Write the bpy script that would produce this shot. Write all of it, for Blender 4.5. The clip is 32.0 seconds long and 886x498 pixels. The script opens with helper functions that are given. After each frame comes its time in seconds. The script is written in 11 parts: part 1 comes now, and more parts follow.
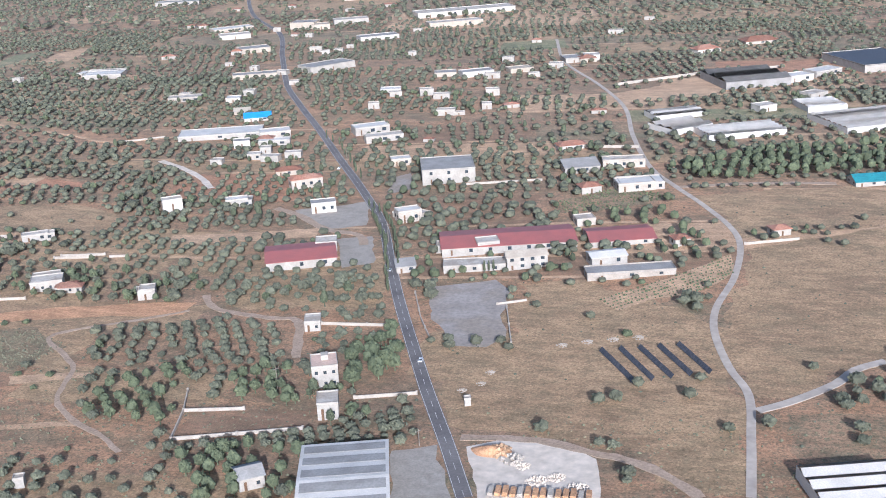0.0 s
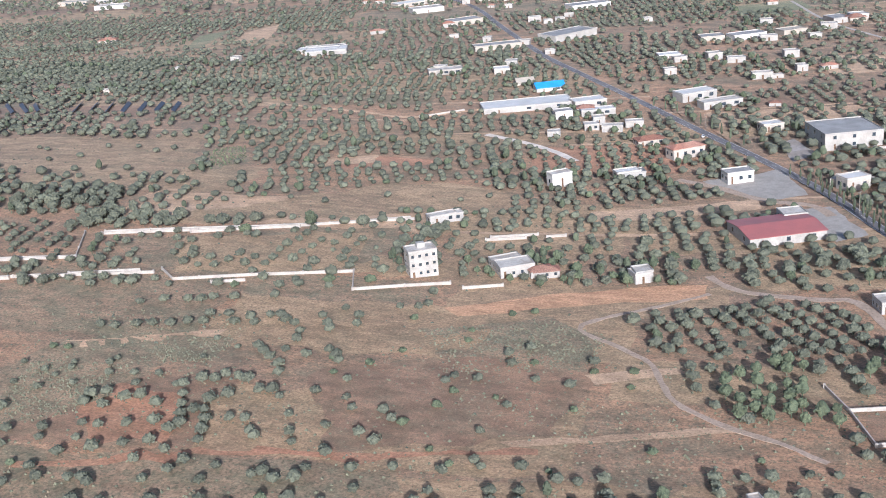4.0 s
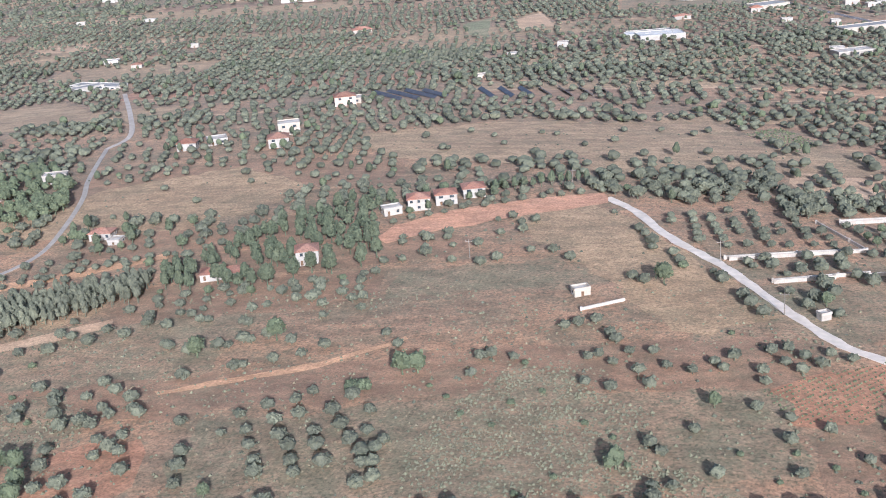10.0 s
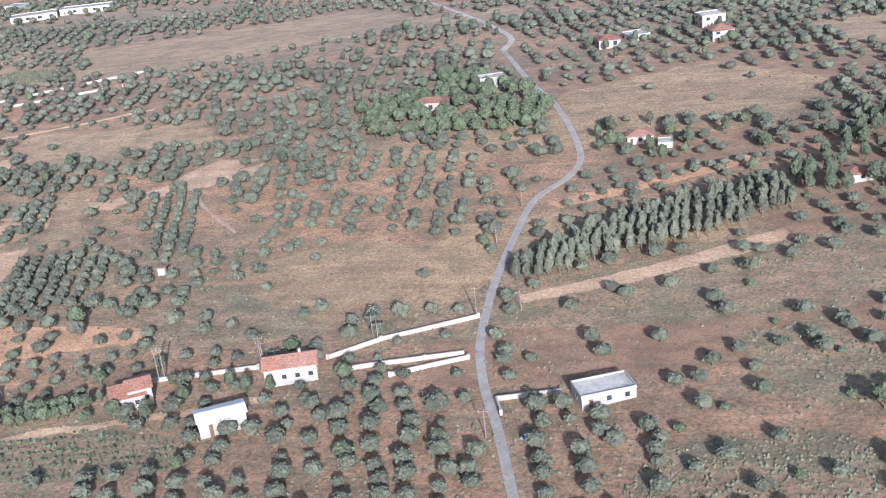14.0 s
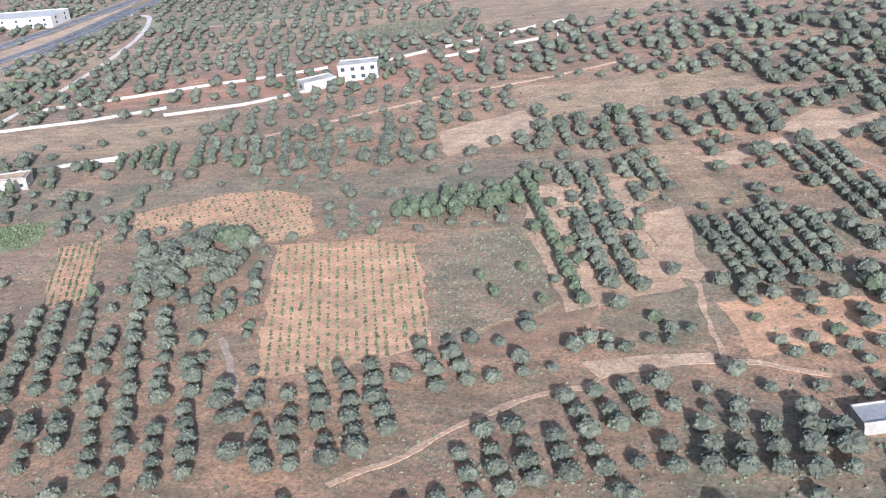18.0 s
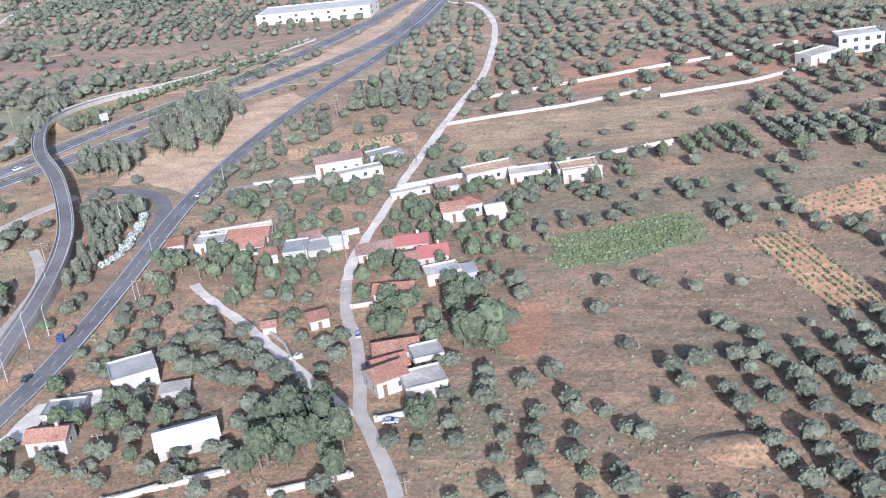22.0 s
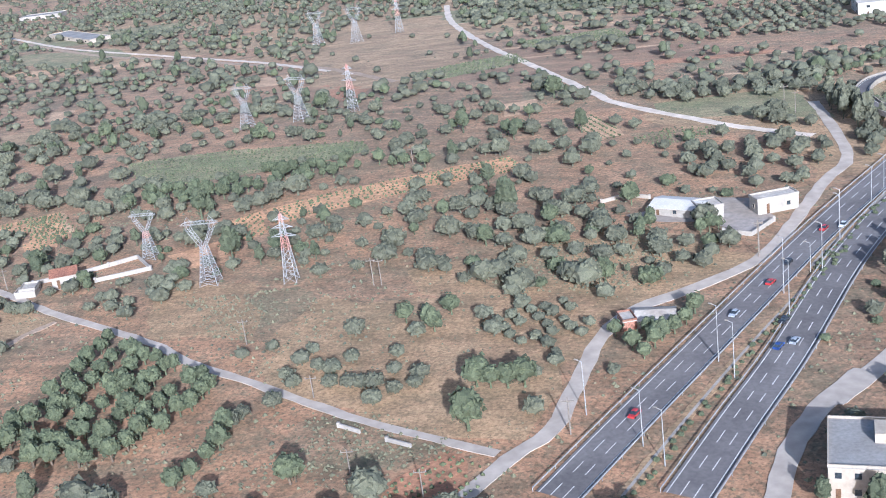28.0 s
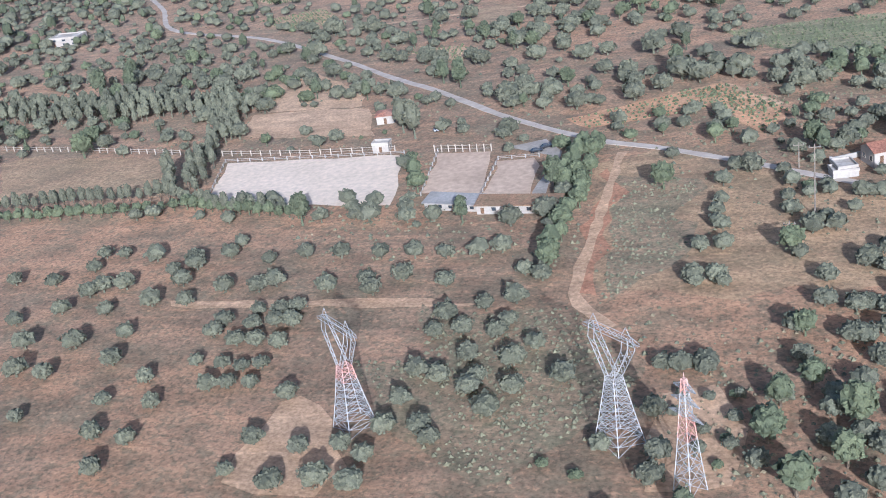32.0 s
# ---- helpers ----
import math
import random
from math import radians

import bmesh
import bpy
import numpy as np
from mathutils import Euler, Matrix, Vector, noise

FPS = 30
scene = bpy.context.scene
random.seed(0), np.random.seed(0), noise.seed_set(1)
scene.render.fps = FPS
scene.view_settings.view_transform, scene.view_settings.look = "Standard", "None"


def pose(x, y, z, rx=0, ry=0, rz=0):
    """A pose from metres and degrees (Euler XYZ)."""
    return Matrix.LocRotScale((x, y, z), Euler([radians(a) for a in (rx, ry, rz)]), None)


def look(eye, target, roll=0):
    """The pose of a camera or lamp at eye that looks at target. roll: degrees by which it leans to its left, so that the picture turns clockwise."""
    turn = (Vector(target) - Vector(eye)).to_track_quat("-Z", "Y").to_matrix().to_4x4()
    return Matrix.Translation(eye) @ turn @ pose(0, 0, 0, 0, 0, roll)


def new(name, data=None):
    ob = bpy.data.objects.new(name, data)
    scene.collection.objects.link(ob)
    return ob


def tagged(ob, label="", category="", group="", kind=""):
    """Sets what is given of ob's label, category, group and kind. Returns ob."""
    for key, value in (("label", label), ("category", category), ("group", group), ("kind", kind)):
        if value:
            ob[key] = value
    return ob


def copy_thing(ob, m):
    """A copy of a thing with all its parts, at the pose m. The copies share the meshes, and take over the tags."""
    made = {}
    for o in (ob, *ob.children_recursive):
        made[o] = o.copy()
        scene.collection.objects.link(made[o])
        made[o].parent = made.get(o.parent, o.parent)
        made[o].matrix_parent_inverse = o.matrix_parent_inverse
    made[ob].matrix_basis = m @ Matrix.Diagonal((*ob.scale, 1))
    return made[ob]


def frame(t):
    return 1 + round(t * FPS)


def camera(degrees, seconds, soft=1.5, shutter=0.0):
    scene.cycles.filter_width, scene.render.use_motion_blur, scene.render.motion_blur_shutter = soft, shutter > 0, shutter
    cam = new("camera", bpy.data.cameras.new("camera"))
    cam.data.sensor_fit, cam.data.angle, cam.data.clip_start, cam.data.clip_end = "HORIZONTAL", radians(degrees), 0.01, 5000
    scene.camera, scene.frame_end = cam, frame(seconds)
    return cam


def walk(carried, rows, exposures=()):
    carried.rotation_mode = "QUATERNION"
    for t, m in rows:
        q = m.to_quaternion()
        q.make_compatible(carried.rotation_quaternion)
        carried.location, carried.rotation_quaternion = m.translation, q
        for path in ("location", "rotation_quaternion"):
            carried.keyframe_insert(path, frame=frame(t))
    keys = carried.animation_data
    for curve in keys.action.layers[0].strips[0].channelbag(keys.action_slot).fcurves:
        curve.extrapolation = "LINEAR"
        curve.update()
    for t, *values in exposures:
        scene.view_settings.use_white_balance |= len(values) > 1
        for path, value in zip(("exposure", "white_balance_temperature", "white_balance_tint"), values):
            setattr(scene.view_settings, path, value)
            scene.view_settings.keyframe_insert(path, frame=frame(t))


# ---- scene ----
cam = camera(41.98, 32.0, soft=1.0)
PATH = [
    (0, (0.00, -0.00, 119.57), (-28.842, 90.245, 87.569), -3.07),
    (0.5, (-18.71, -0.08, 118.42), (-47.607, 90.237, 86.675), -3.38),
    (1, (-37.43, -0.16, 117.27), (-66.174, 90.412, 86.112), -4.09),
    (1.5, (-56.16, -0.22, 116.13), (-83.347, 90.913, 85.224), -3.28),
    (2, (-74.92, -0.28, 115.00), (-102.795, 90.750, 84.395), -3.35),
    (2.5, (-93.71, -0.33, 113.89), (-120.784, 91.193, 84.036), -4.11),
    (3, (-112.52, -0.37, 112.79), (-141.788, 89.942, 81.376), -4.33),
    (3.5, (-131.35, -0.42, 111.70), (-161.313, 89.272, 79.177), -4.58),
    (5.5, (-207.10, -0.63, 107.72), (-234.360, 89.525, 74.125), -5.46),
    (6, (-226.13, -0.71, 106.85), (-250.494, 90.083, 72.738), -4.29),
    (6.5, (-245.17, -0.78, 106.00), (-269.608, 90.105, 72.188), -4.71),
    (7, (-264.23, -0.84, 105.16), (-289.364, 89.997, 71.743), -5.01),
    (7.5, (-283.30, -0.89, 104.35), (-307.754, 90.654, 72.382), -4.58),
    (8, (-302.39, -0.92, 103.57), (-327.524, 91.045, 73.389), -4.86),
    (8.5, (-321.50, -0.93, 102.81), (-346.219, 91.886, 74.990), -4.26),
    (9, (-340.63, -0.92, 102.07), (-365.435, 92.368, 75.946), -3.96),
    (9.5, (-359.80, -0.89, 101.33), (-386.173, 90.596, 70.769), -4.76),
    (10, (-379.01, -0.87, 100.58), (-404.509, 90.324, 68.445), -4.57),
    (10.5, (-398.23, -0.86, 99.83), (-421.914, 90.747, 67.480), -3.70),
    (11, (-417.46, -0.87, 99.09), (-442.064, 90.589, 66.994), -3.42),
    (11.5, (-436.70, -0.89, 98.35), (-464.635, 89.885, 67.061), -3.94),
    (12, (-455.95, -0.94, 97.62), (-488.091, 88.529, 66.596), -7.05),
    (12.5, (-475.20, -1.00, 96.89), (-505.526, 87.477, 61.514), -5.75),
    (13, (-494.44, -1.09, 96.17), (-523.215, 87.030, 58.660), -6.85),
    (13.5, (-513.66, -1.19, 95.46), (-540.327, 87.202, 57.040), -6.83),
    (15.5, (-590.20, -1.95, 92.88), (-614.855, 88.363, 57.728), -5.77),
    (16, (-609.22, -2.10, 92.34), (-638.741, 86.258, 55.990), -6.72),
    (16.5, (-628.22, -2.24, 91.81), (-656.871, 86.350, 55.330), -7.40),
    (17, (-647.20, -2.37, 91.29), (-677.572, 84.415, 51.970), -6.83),
    (17.5, (-666.16, -2.48, 90.79), (-693.532, 85.171, 51.176), -8.05),
    (18, (-685.11, -2.56, 90.28), (-712.388, 85.242, 50.963), -6.66),
    (18.5, (-704.06, -2.62, 89.80), (-731.894, 84.947, 50.331), -7.36),
    (19, (-723.01, -2.65, 89.32), (-747.807, 85.920, 50.065), -7.30),
    (19.5, (-741.96, -2.66, 88.85), (-762.627, 88.317, 52.840), -4.88),
    (20, (-760.90, -2.65, 88.39), (-784.137, 88.073, 53.320), -5.14),
    (20.5, (-779.85, -2.63, 87.92), (-805.879, 87.395, 53.029), -6.36),
    (21, (-798.79, -2.61, 87.44), (-825.463, 87.049, 52.096), -7.79),
    (21.5, (-817.73, -2.60, 86.95), (-844.689, 86.121, 49.507), -7.49),
    (22, (-836.66, -2.60, 86.45), (-863.378, 85.875, 48.252), -8.00),
    (22.5, (-855.60, -2.60, 85.94), (-887.439, 83.485, 46.243), -8.51),
    (23, (-874.54, -2.59, 85.43), (-900.388, 85.909, 46.698), -9.15),
    (23.5, (-893.49, -2.56, 84.92), (-915.693, 89.045, 51.512), -8.90),
    (24, (-912.44, -2.50, 84.41), (-934.966, 89.656, 52.792), -7.41),
    (24.5, (-931.39, -2.43, 83.90), (-954.221, 89.727, 52.501), -6.96),
    (25, (-950.35, -2.34, 83.40), (-974.994, 89.186, 51.542), -7.71),
    (25.5, (-969.30, -2.25, 82.89), (-994.710, 88.689, 49.963), -7.37),
    (27.5, (-1045.18, -1.80, 80.79), (-1072.511, 88.077, 46.527), -7.71),
    (28, (-1064.11, -1.71, 80.17), (-1091.457, 88.277, 46.192), -7.78),
    (28.5, (-1083.04, -1.61, 79.53), (-1111.599, 88.057, 45.704), -7.00),
    (29, (-1101.97, -1.51, 78.88), (-1126.283, 90.383, 47.807), -6.07),
    (29.5, (-1120.91, -1.38, 78.24), (-1146.904, 89.972, 46.961), -6.27),
    (30, (-1139.84, -1.25, 77.60), (-1166.209, 90.023, 46.381), -5.89),
    (30.5, (-1158.77, -1.09, 76.95), (-1186.165, 89.317, 44.150), -6.60),
    (31, (-1177.70, -0.92, 76.29), (-1207.668, 87.429, 40.285), -7.66),
    (31.5, (-1196.65, -0.73, 75.63), (-1226.199, 87.192, 38.273), -7.97),
    (32, (-1215.60, -0.54, 74.97), (-1247.279, 85.560, 35.178), -8.46),
]
walk(cam, [(t, look(eye, target, roll)) for t, eye, target, roll in PATH], exposures=[(0.0, 0.43, 5020, 12), (6.0, 0.5, 5080, 12.5), (13.0, 0.61, 5000, 13), (19.0, 0.73, 4900, 12), (25.0, 0.74, 4900, 12), (32.0, 0.48, 4900, 13)])

# ---- world, sun ----
world = bpy.data.worlds.new("sky")
scene.world = world
world.use_nodes = True
wn = world.node_tree.nodes
sky = wn.new("ShaderNodeTexSky")
sky.sky_type, sky.sun_disc = "NISHITA", False
sky.sun_elevation, sky.sun_rotation = radians(21.3), radians(157)
sky.air_density, sky.dust_density = 1.0, 3.0
world.node_tree.links.new(sky.outputs[0], wn["Background"].inputs[0])
wn["Background"].inputs[1].default_value = 0.125
sun = new("sun", bpy.data.lights.new("sun", "SUN"))
sun.data.energy, sun.data.angle, sun.data.color = 5.0, radians(0.6), (1.0, 0.94, 0.85)
SUN_WAY = Vector((-math.sin(radians(23)) * math.cos(radians(21.3)), math.cos(radians(23)) * math.cos(radians(21.3)), -math.sin(radians(21.3))))
sun.matrix_world = look((0, 0, 200), Vector((0, 0, 200)) + SUN_WAY)


# ---- materials ----
def material(name, colour, second=None, rough=0.9, scale=0.3, fine=6.0, mix=0.5, bump=0.3, metal=0.0, calm=0.0, island=0.0, own=0.0, third=None, wide=0.03, spec=0.3):
    """A surface of two colours mixed by noise at two sizes, with relief; island and own vary it from piece to piece."""
    m = bpy.data.materials.new(name)
    m.use_nodes = True
    n, l = m.node_tree.nodes, m.node_tree.links
    b = n["Principled BSDF"]
    b.inputs["Roughness"].default_value, b.inputs["Metallic"].default_value = rough, metal
    b.inputs["Specular IOR Level"].default_value = spec
    place = n.new("ShaderNodeNewGeometry")
    second = second or tuple(c * 0.72 for c in colour)

    def noisy(size, detail, low, high):
        tex, ramp = n.new("ShaderNodeTexNoise"), n.new("ShaderNodeMapRange")
        tex.inputs["Scale"].default_value, tex.inputs["Detail"].default_value = size, detail
        if size < 0.07:
            squash = n.new("ShaderNodeVectorMath")
            squash.operation = "MULTIPLY"
            squash.inputs[1].default_value = (0.45, 1.6, 1.0)
            l.new(place.outputs["Position"], squash.inputs[0])
            l.new(squash.outputs[0], tex.inputs["Vector"])
        else:
            l.new(place.outputs["Position"], tex.inputs["Vector"])
        l.new(tex.outputs["Fac"], ramp.inputs["Value"])
        ramp.inputs["From Min"].default_value, ramp.inputs["From Max"].default_value = low, high
        return tex, ramp.outputs["Result"]

    def blend(fac, a, c, kind="MIX"):
        mx = n.new("ShaderNodeMix")
        mx.data_type, mx.blend_type = "RGBA", kind
        if isinstance(fac, float):
            mx.inputs["Factor"].default_value = fac
        else:
            l.new(fac, mx.inputs["Factor"])
        for sock, v in ((mx.inputs["A"], a), (mx.inputs["B"], c)):
            if isinstance(v, tuple):
                sock.default_value = (*v, 1)
            else:
                l.new(v, sock)
        return mx.outputs["Result"]

    _, big = noisy(scale, 5, 0.5 - mix * 0.3, 0.5 + mix * 0.3)
    tex, small = noisy(fine, 6, 0.3, 0.7)
    col = blend(big, colour, second)
    if third:
        _, far = noisy(wide, 4, 0.45, 0.6)
        col = blend(far, col, third)
    shade = n.new("ShaderNodeMapRange")
    l.new(small, shade.inputs["Value"])
    shade.inputs["To Min"].default_value, shade.inputs["To Max"].default_value = 0.58 + 0.3 * calm, 1.36 - 0.26 * calm
    if island or own:
        var = n.new("ShaderNodeMapRange")
        if own:
            l.new(n.new("ShaderNodeObjectInfo").outputs["Random"], var.inputs["Value"])
        else:
            l.new(place.outputs["Random Per Island"], var.inputs["Value"])
        var.inputs["To Min"].default_value, var.inputs["To Max"].default_value = 1 - (island or own), 1 + (island or own)
        mul = n.new("ShaderNodeMath")
        mul.operation = "MULTIPLY"
        l.new(var.outputs[0], mul.inputs[0])
        l.new(shade.outputs[0], mul.inputs[1])
        out = mul.outputs[0]
    else:
        out = shade.outputs[0]
    grey = n.new("ShaderNodeCombineColor")
    for k in range(3):
        l.new(out, grey.inputs[k])
    l.new(blend(1.0, col, grey.outputs[0], "MULTIPLY"), b.inputs["Base Color"])
    if bump:
        bm = n.new("ShaderNodeBump")
        bm.inputs["Strength"].default_value, bm.inputs["Distance"].default_value = bump, 0.1
        l.new(tex.outputs["Fac"], bm.inputs["Height"])
        l.new(bm.outputs[0], b.inputs["Normal"])
    return m


def soil(name, colour, second, third, weed, weedy=0.5, bump=0.0, fine=1.0):
    """Bare or grassy land: slow drifts of three colours, patches of weeds, and a soft broken grain at two sizes."""
    m = bpy.data.materials.new(name)
    m.use_nodes = True
    n, l = m.node_tree.nodes, m.node_tree.links
    b = n["Principled BSDF"]
    b.inputs["Roughness"].default_value, b.inputs["Specular IOR Level"].default_value = 0.95, 0.15
    # sheen stands in for haze, paling the land where seen at a low angle
    b.inputs["Sheen Weight"].default_value, b.inputs["Sheen Roughness"].default_value = 0.055, 0.5
    b.inputs["Sheen Tint"].default_value = (0.95, 0.88, 0.82, 1)
    place = n.new("ShaderNodeNewGeometry")

    def noisy(size, low, high, to0=0.0, to1=1.0, along=(1, 1, 1), detail=6.0, shift=0.0, turn=0.0):
        move, tex, ramp = n.new("ShaderNodeMapping"), n.new("ShaderNodeTexNoise"), n.new("ShaderNodeMapRange")
        move.inputs["Scale"].default_value = along
        move.inputs["Location"].default_value = (shift, shift * 0.7, 0)
        move.inputs["Rotation"].default_value = (0, 0, radians(-turn))
        tex.inputs["Scale"].default_value, tex.inputs["Detail"].default_value, tex.inputs["Roughness"].default_value = size, detail, 0.62
        l.new(place.outputs["Position"], move.inputs["Vector"])
        l.new(move.outputs[0], tex.inputs["Vector"])
        l.new(tex.outputs["Fac"], ramp.inputs["Value"])
        for k, v in zip(("From Min", "From Max", "To Min", "To Max"), (low, high, to0, to1)):
            ramp.inputs[k].default_value = v
        return tex, ramp.outputs["Result"]

    def blend(fac, a, c, kind="MIX"):
        mx = n.new("ShaderNodeMix")
        mx.data_type, mx.blend_type = "RGBA", kind
        if isinstance(fac, float):
            mx.inputs["Factor"].default_value = fac
        else:
            l.new(fac, mx.inputs["Factor"])
        for sock, v in ((mx.inputs["A"], a), (mx.inputs["B"], c)):
            if isinstance(v, tuple):
                sock.default_value = (*v, 1)
            else:
                l.new(v, sock)
        return mx.outputs["Result"]

    col = blend(noisy(0.05, 0.40, 0.60, along=(0.7, 1.2, 1))[1], colour, second)
    col = blend(noisy(0.016, 0.45, 0.57, along=(0.6, 1.4, 1), shift=40)[1], col, third)
    # faint lines left by the plough and the mower, about along the plots
    col = blend(noisy(0.5, 0.5, 0.64, 0.0, 0.5, along=(0.07, 1.0, 1), shift=130, detail=3.0, turn=18)[1], col, tuple(v * 1.16 for v in third))
    col = blend(noisy(0.09, 0.48, 0.62, 0.0, weedy, along=(0.8, 1.1, 1), shift=90)[1], col, weed)
    col = blend(noisy(0.55, 0.52, 0.60, 0.0, weedy, shift=20, detail=8.0)[1], col, weed)
    col = blend(noisy(1.5, 0.53, 0.58, 0.0, weedy, shift=60, detail=5.0)[1], col, tuple(v * 0.72 for v in weed))
    col = blend(noisy(1.1, 0.57, 0.64, 0.0, 0.4, shift=160, detail=6.0)[1], col, tuple(min(0.8, v * 1.4) for v in third))
    tex, grain = noisy(fine * 1.6, 0.38, 0.62, 0.78, 1.19, detail=9.0)
    drift = n.new("ShaderNodeMath")
    drift.operation = "MULTIPLY"
    l.new(noisy(0.2, 0.38, 0.62, 0.83, 1.17, along=(0.7, 1.2, 1), shift=210, detail=4.0)[1], drift.inputs[0])
    l.new(grain, drift.inputs[1])
    grey = n.new("ShaderNodeCombineColor")
    for k in range(3):
        l.new(drift.outputs[0], grey.inputs[k])
    l.new(blend(1.0, col, grey.outputs[0], "MULTIPLY"), b.inputs["Base Color"])
    if bump:
        bm = n.new("ShaderNodeBump")
        bm.inputs["Strength"].default_value, bm.inputs["Distance"].default_value = bump, 0.08
        l.new(tex.outputs["Fac"], bm.inputs["Height"])
        l.new(bm.outputs[0], b.inputs["Normal"])
    return m


GROUND = soil("dry_ground", (0.296, 0.178, 0.104), (0.221, 0.142, 0.084), (0.363, 0.200, 0.108), (0.157, 0.125, 0.074), 0.6)
STRAW = soil("dry_grass", (0.335, 0.211, 0.113), (0.262, 0.163, 0.090), (0.373, 0.238, 0.128), (0.206, 0.150, 0.082), 0.5)
SCRUB = soil("green_scrub_soil", (0.254, 0.176, 0.103), (0.212, 0.151, 0.089), (0.296, 0.182, 0.104), (0.155, 0.134, 0.076), 0.7)
RED = soil("red_soil", (0.365, 0.171, 0.093), (0.296, 0.144, 0.079), (0.369, 0.182, 0.099), (0.228, 0.139, 0.078), 0.4)
ORANGE = soil("orange_soil", (0.485, 0.257, 0.131), (0.412, 0.219, 0.112), (0.485, 0.271, 0.142), (0.333, 0.200, 0.106), 0.25)
PINK = soil("pale_soil", (0.451, 0.282, 0.160), (0.387, 0.241, 0.136), (0.465, 0.301, 0.177), (0.314, 0.204, 0.120), 0.3)
BROWN = soil("ploughed_soil", (0.247, 0.145, 0.084), (0.199, 0.119, 0.072), (0.281, 0.158, 0.090), (0.174, 0.130, 0.075), 0.45, bump=0.3, fine=2.0)
GRASS = soil("green_crop", (0.225, 0.196, 0.102), (0.185, 0.170, 0.088), (0.275, 0.212, 0.116), (0.132, 0.148, 0.066), 0.6, fine=2.0)
TAN = material("paddock_sand", (0.52, 0.375, 0.262), (0.44, 0.315, 0.218), scale=0.1, fine=1.0, bump=0, calm=0.8)
SAND = material("arena_sand", (0.69, 0.54, 0.40), (0.62, 0.485, 0.355), scale=0.1, fine=1.0, bump=0, calm=0.9)
GREYLOT = material("gravel_yard", (0.36, 0.305, 0.262), (0.285, 0.242, 0.207), scale=0.15, fine=1.0, bump=0.1, calm=0.8, third=(0.30, 0.245, 0.195), wide=0.09)
CONC = material("concrete", (0.36, 0.31, 0.255), (0.29, 0.248, 0.204), scale=0.4, fine=2.0, bump=0, calm=0.9)
LANE = material("worn_lane", (0.47, 0.39, 0.315), (0.385, 0.318, 0.255), scale=0.2, fine=0.5, bump=0, calm=0.95)
ASPH = material("asphalt", (0.17, 0.149, 0.139), (0.132, 0.116, 0.108), scale=0.12, fine=1.5, bump=0.05, rough=0.85, calm=0.9, third=(0.187, 0.165, 0.152), wide=0.09, spec=0.2)
WHITEGRAVEL = material("white_gravel", (0.66, 0.55, 0.44), (0.54, 0.445, 0.35), scale=0.25, fine=0.6, bump=0.0, calm=0.95)
DIRT = material("dirt_track", (0.40, 0.29, 0.205), (0.33, 0.235, 0.16), scale=0.3, fine=1.5, bump=0, calm=0.5)
PAINT = material("road_paint", (0.66, 0.62, 0.57), (0.46, 0.43, 0.39), scale=0.8, fine=4.0, bump=0, mix=0.8)
WHITE = material("white_render", (0.385, 0.343, 0.292), (0.315, 0.278, 0.235), scale=0.3, fine=2.0, bump=0, calm=1.0)
BRIGHT = material("bright_white_render", (0.52, 0.465, 0.40), (0.45, 0.40, 0.34), scale=0.3, fine=2.0, bump=0, calm=1.0)
CREAM = material("cream_render", (0.42, 0.352, 0.275), (0.36, 0.298, 0.232), scale=0.3, fine=2.0, bump=0, calm=1.0)
PEACH = material("peach_render", (0.60, 0.42, 0.33), (0.5, 0.36, 0.28), scale=0.3, fine=2.0, bump=0.1, calm=1.0)
STONEWALL = material("pale_wall", (0.44, 0.375, 0.305), (0.35, 0.295, 0.238), scale=0.4, fine=2.5, bump=0.1, calm=0.9)
BROWNTILE = material("faded_brown_roof", (0.22, 0.132, 0.10), (0.17, 0.108, 0.085), scale=0.35, fine=3.0, bump=0.2, third=(0.25, 0.16, 0.125), wide=0.15)
TILE = material("terracotta_tile", (0.315, 0.142, 0.09), (0.235, 0.114, 0.077), scale=0.35, fine=3.0, bump=0.3, own=0.22, third=(0.30, 0.16, 0.11), wide=0.15)
REDSHEET = material("red_metal_sheet", (0.36, 0.118, 0.098), (0.295, 0.108, 0.092), scale=0.2, fine=3.0, bump=0.1, rough=0.5, calm=1.0)
WHITESHEET = material("white_metal_sheet", (0.60, 0.545, 0.485), (0.51, 0.465, 0.41), scale=0.2, fine=3.0, bump=0, rough=0.6, calm=1.0)
GREYSHEET = material("grey_roofing", (0.32, 0.295, 0.268), (0.245, 0.222, 0.20), scale=0.2, fine=2.0, bump=0, calm=0.9)
BLUESHEET = material("blue_metal_sheet", (0.06, 0.28, 0.62), (0.05, 0.24, 0.55), scale=0.2, fine=3.0, bump=0.1, rough=0.5, calm=1.0)
TEAL = material("teal_metal_sheet", (0.05, 0.22, 0.24), (0.04, 0.17, 0.2), scale=0.2, fine=3.0, bump=0.1, rough=0.5)
FLATROOF = material("flat_roof", (0.53, 0.465, 0.39), (0.42, 0.365, 0.305), scale=0.3, fine=1.5, bump=0, calm=0.8, third=(0.36, 0.30, 0.24), wide=0.2)
GLASS = material("dark_glass", (0.05, 0.06, 0.07), scale=0.5, fine=2.0, rough=0.15, bump=0, spec=0.5)
WOODDOOR = material("brown_door", (0.16, 0.09, 0.05), scale=1.0, fine=4.0, bump=0.1)
METAL = material("galvanised_steel", (0.40, 0.385, 0.37), (0.31, 0.30, 0.285), scale=1.0, fine=4.0, rough=0.6, metal=0.1, bump=0)
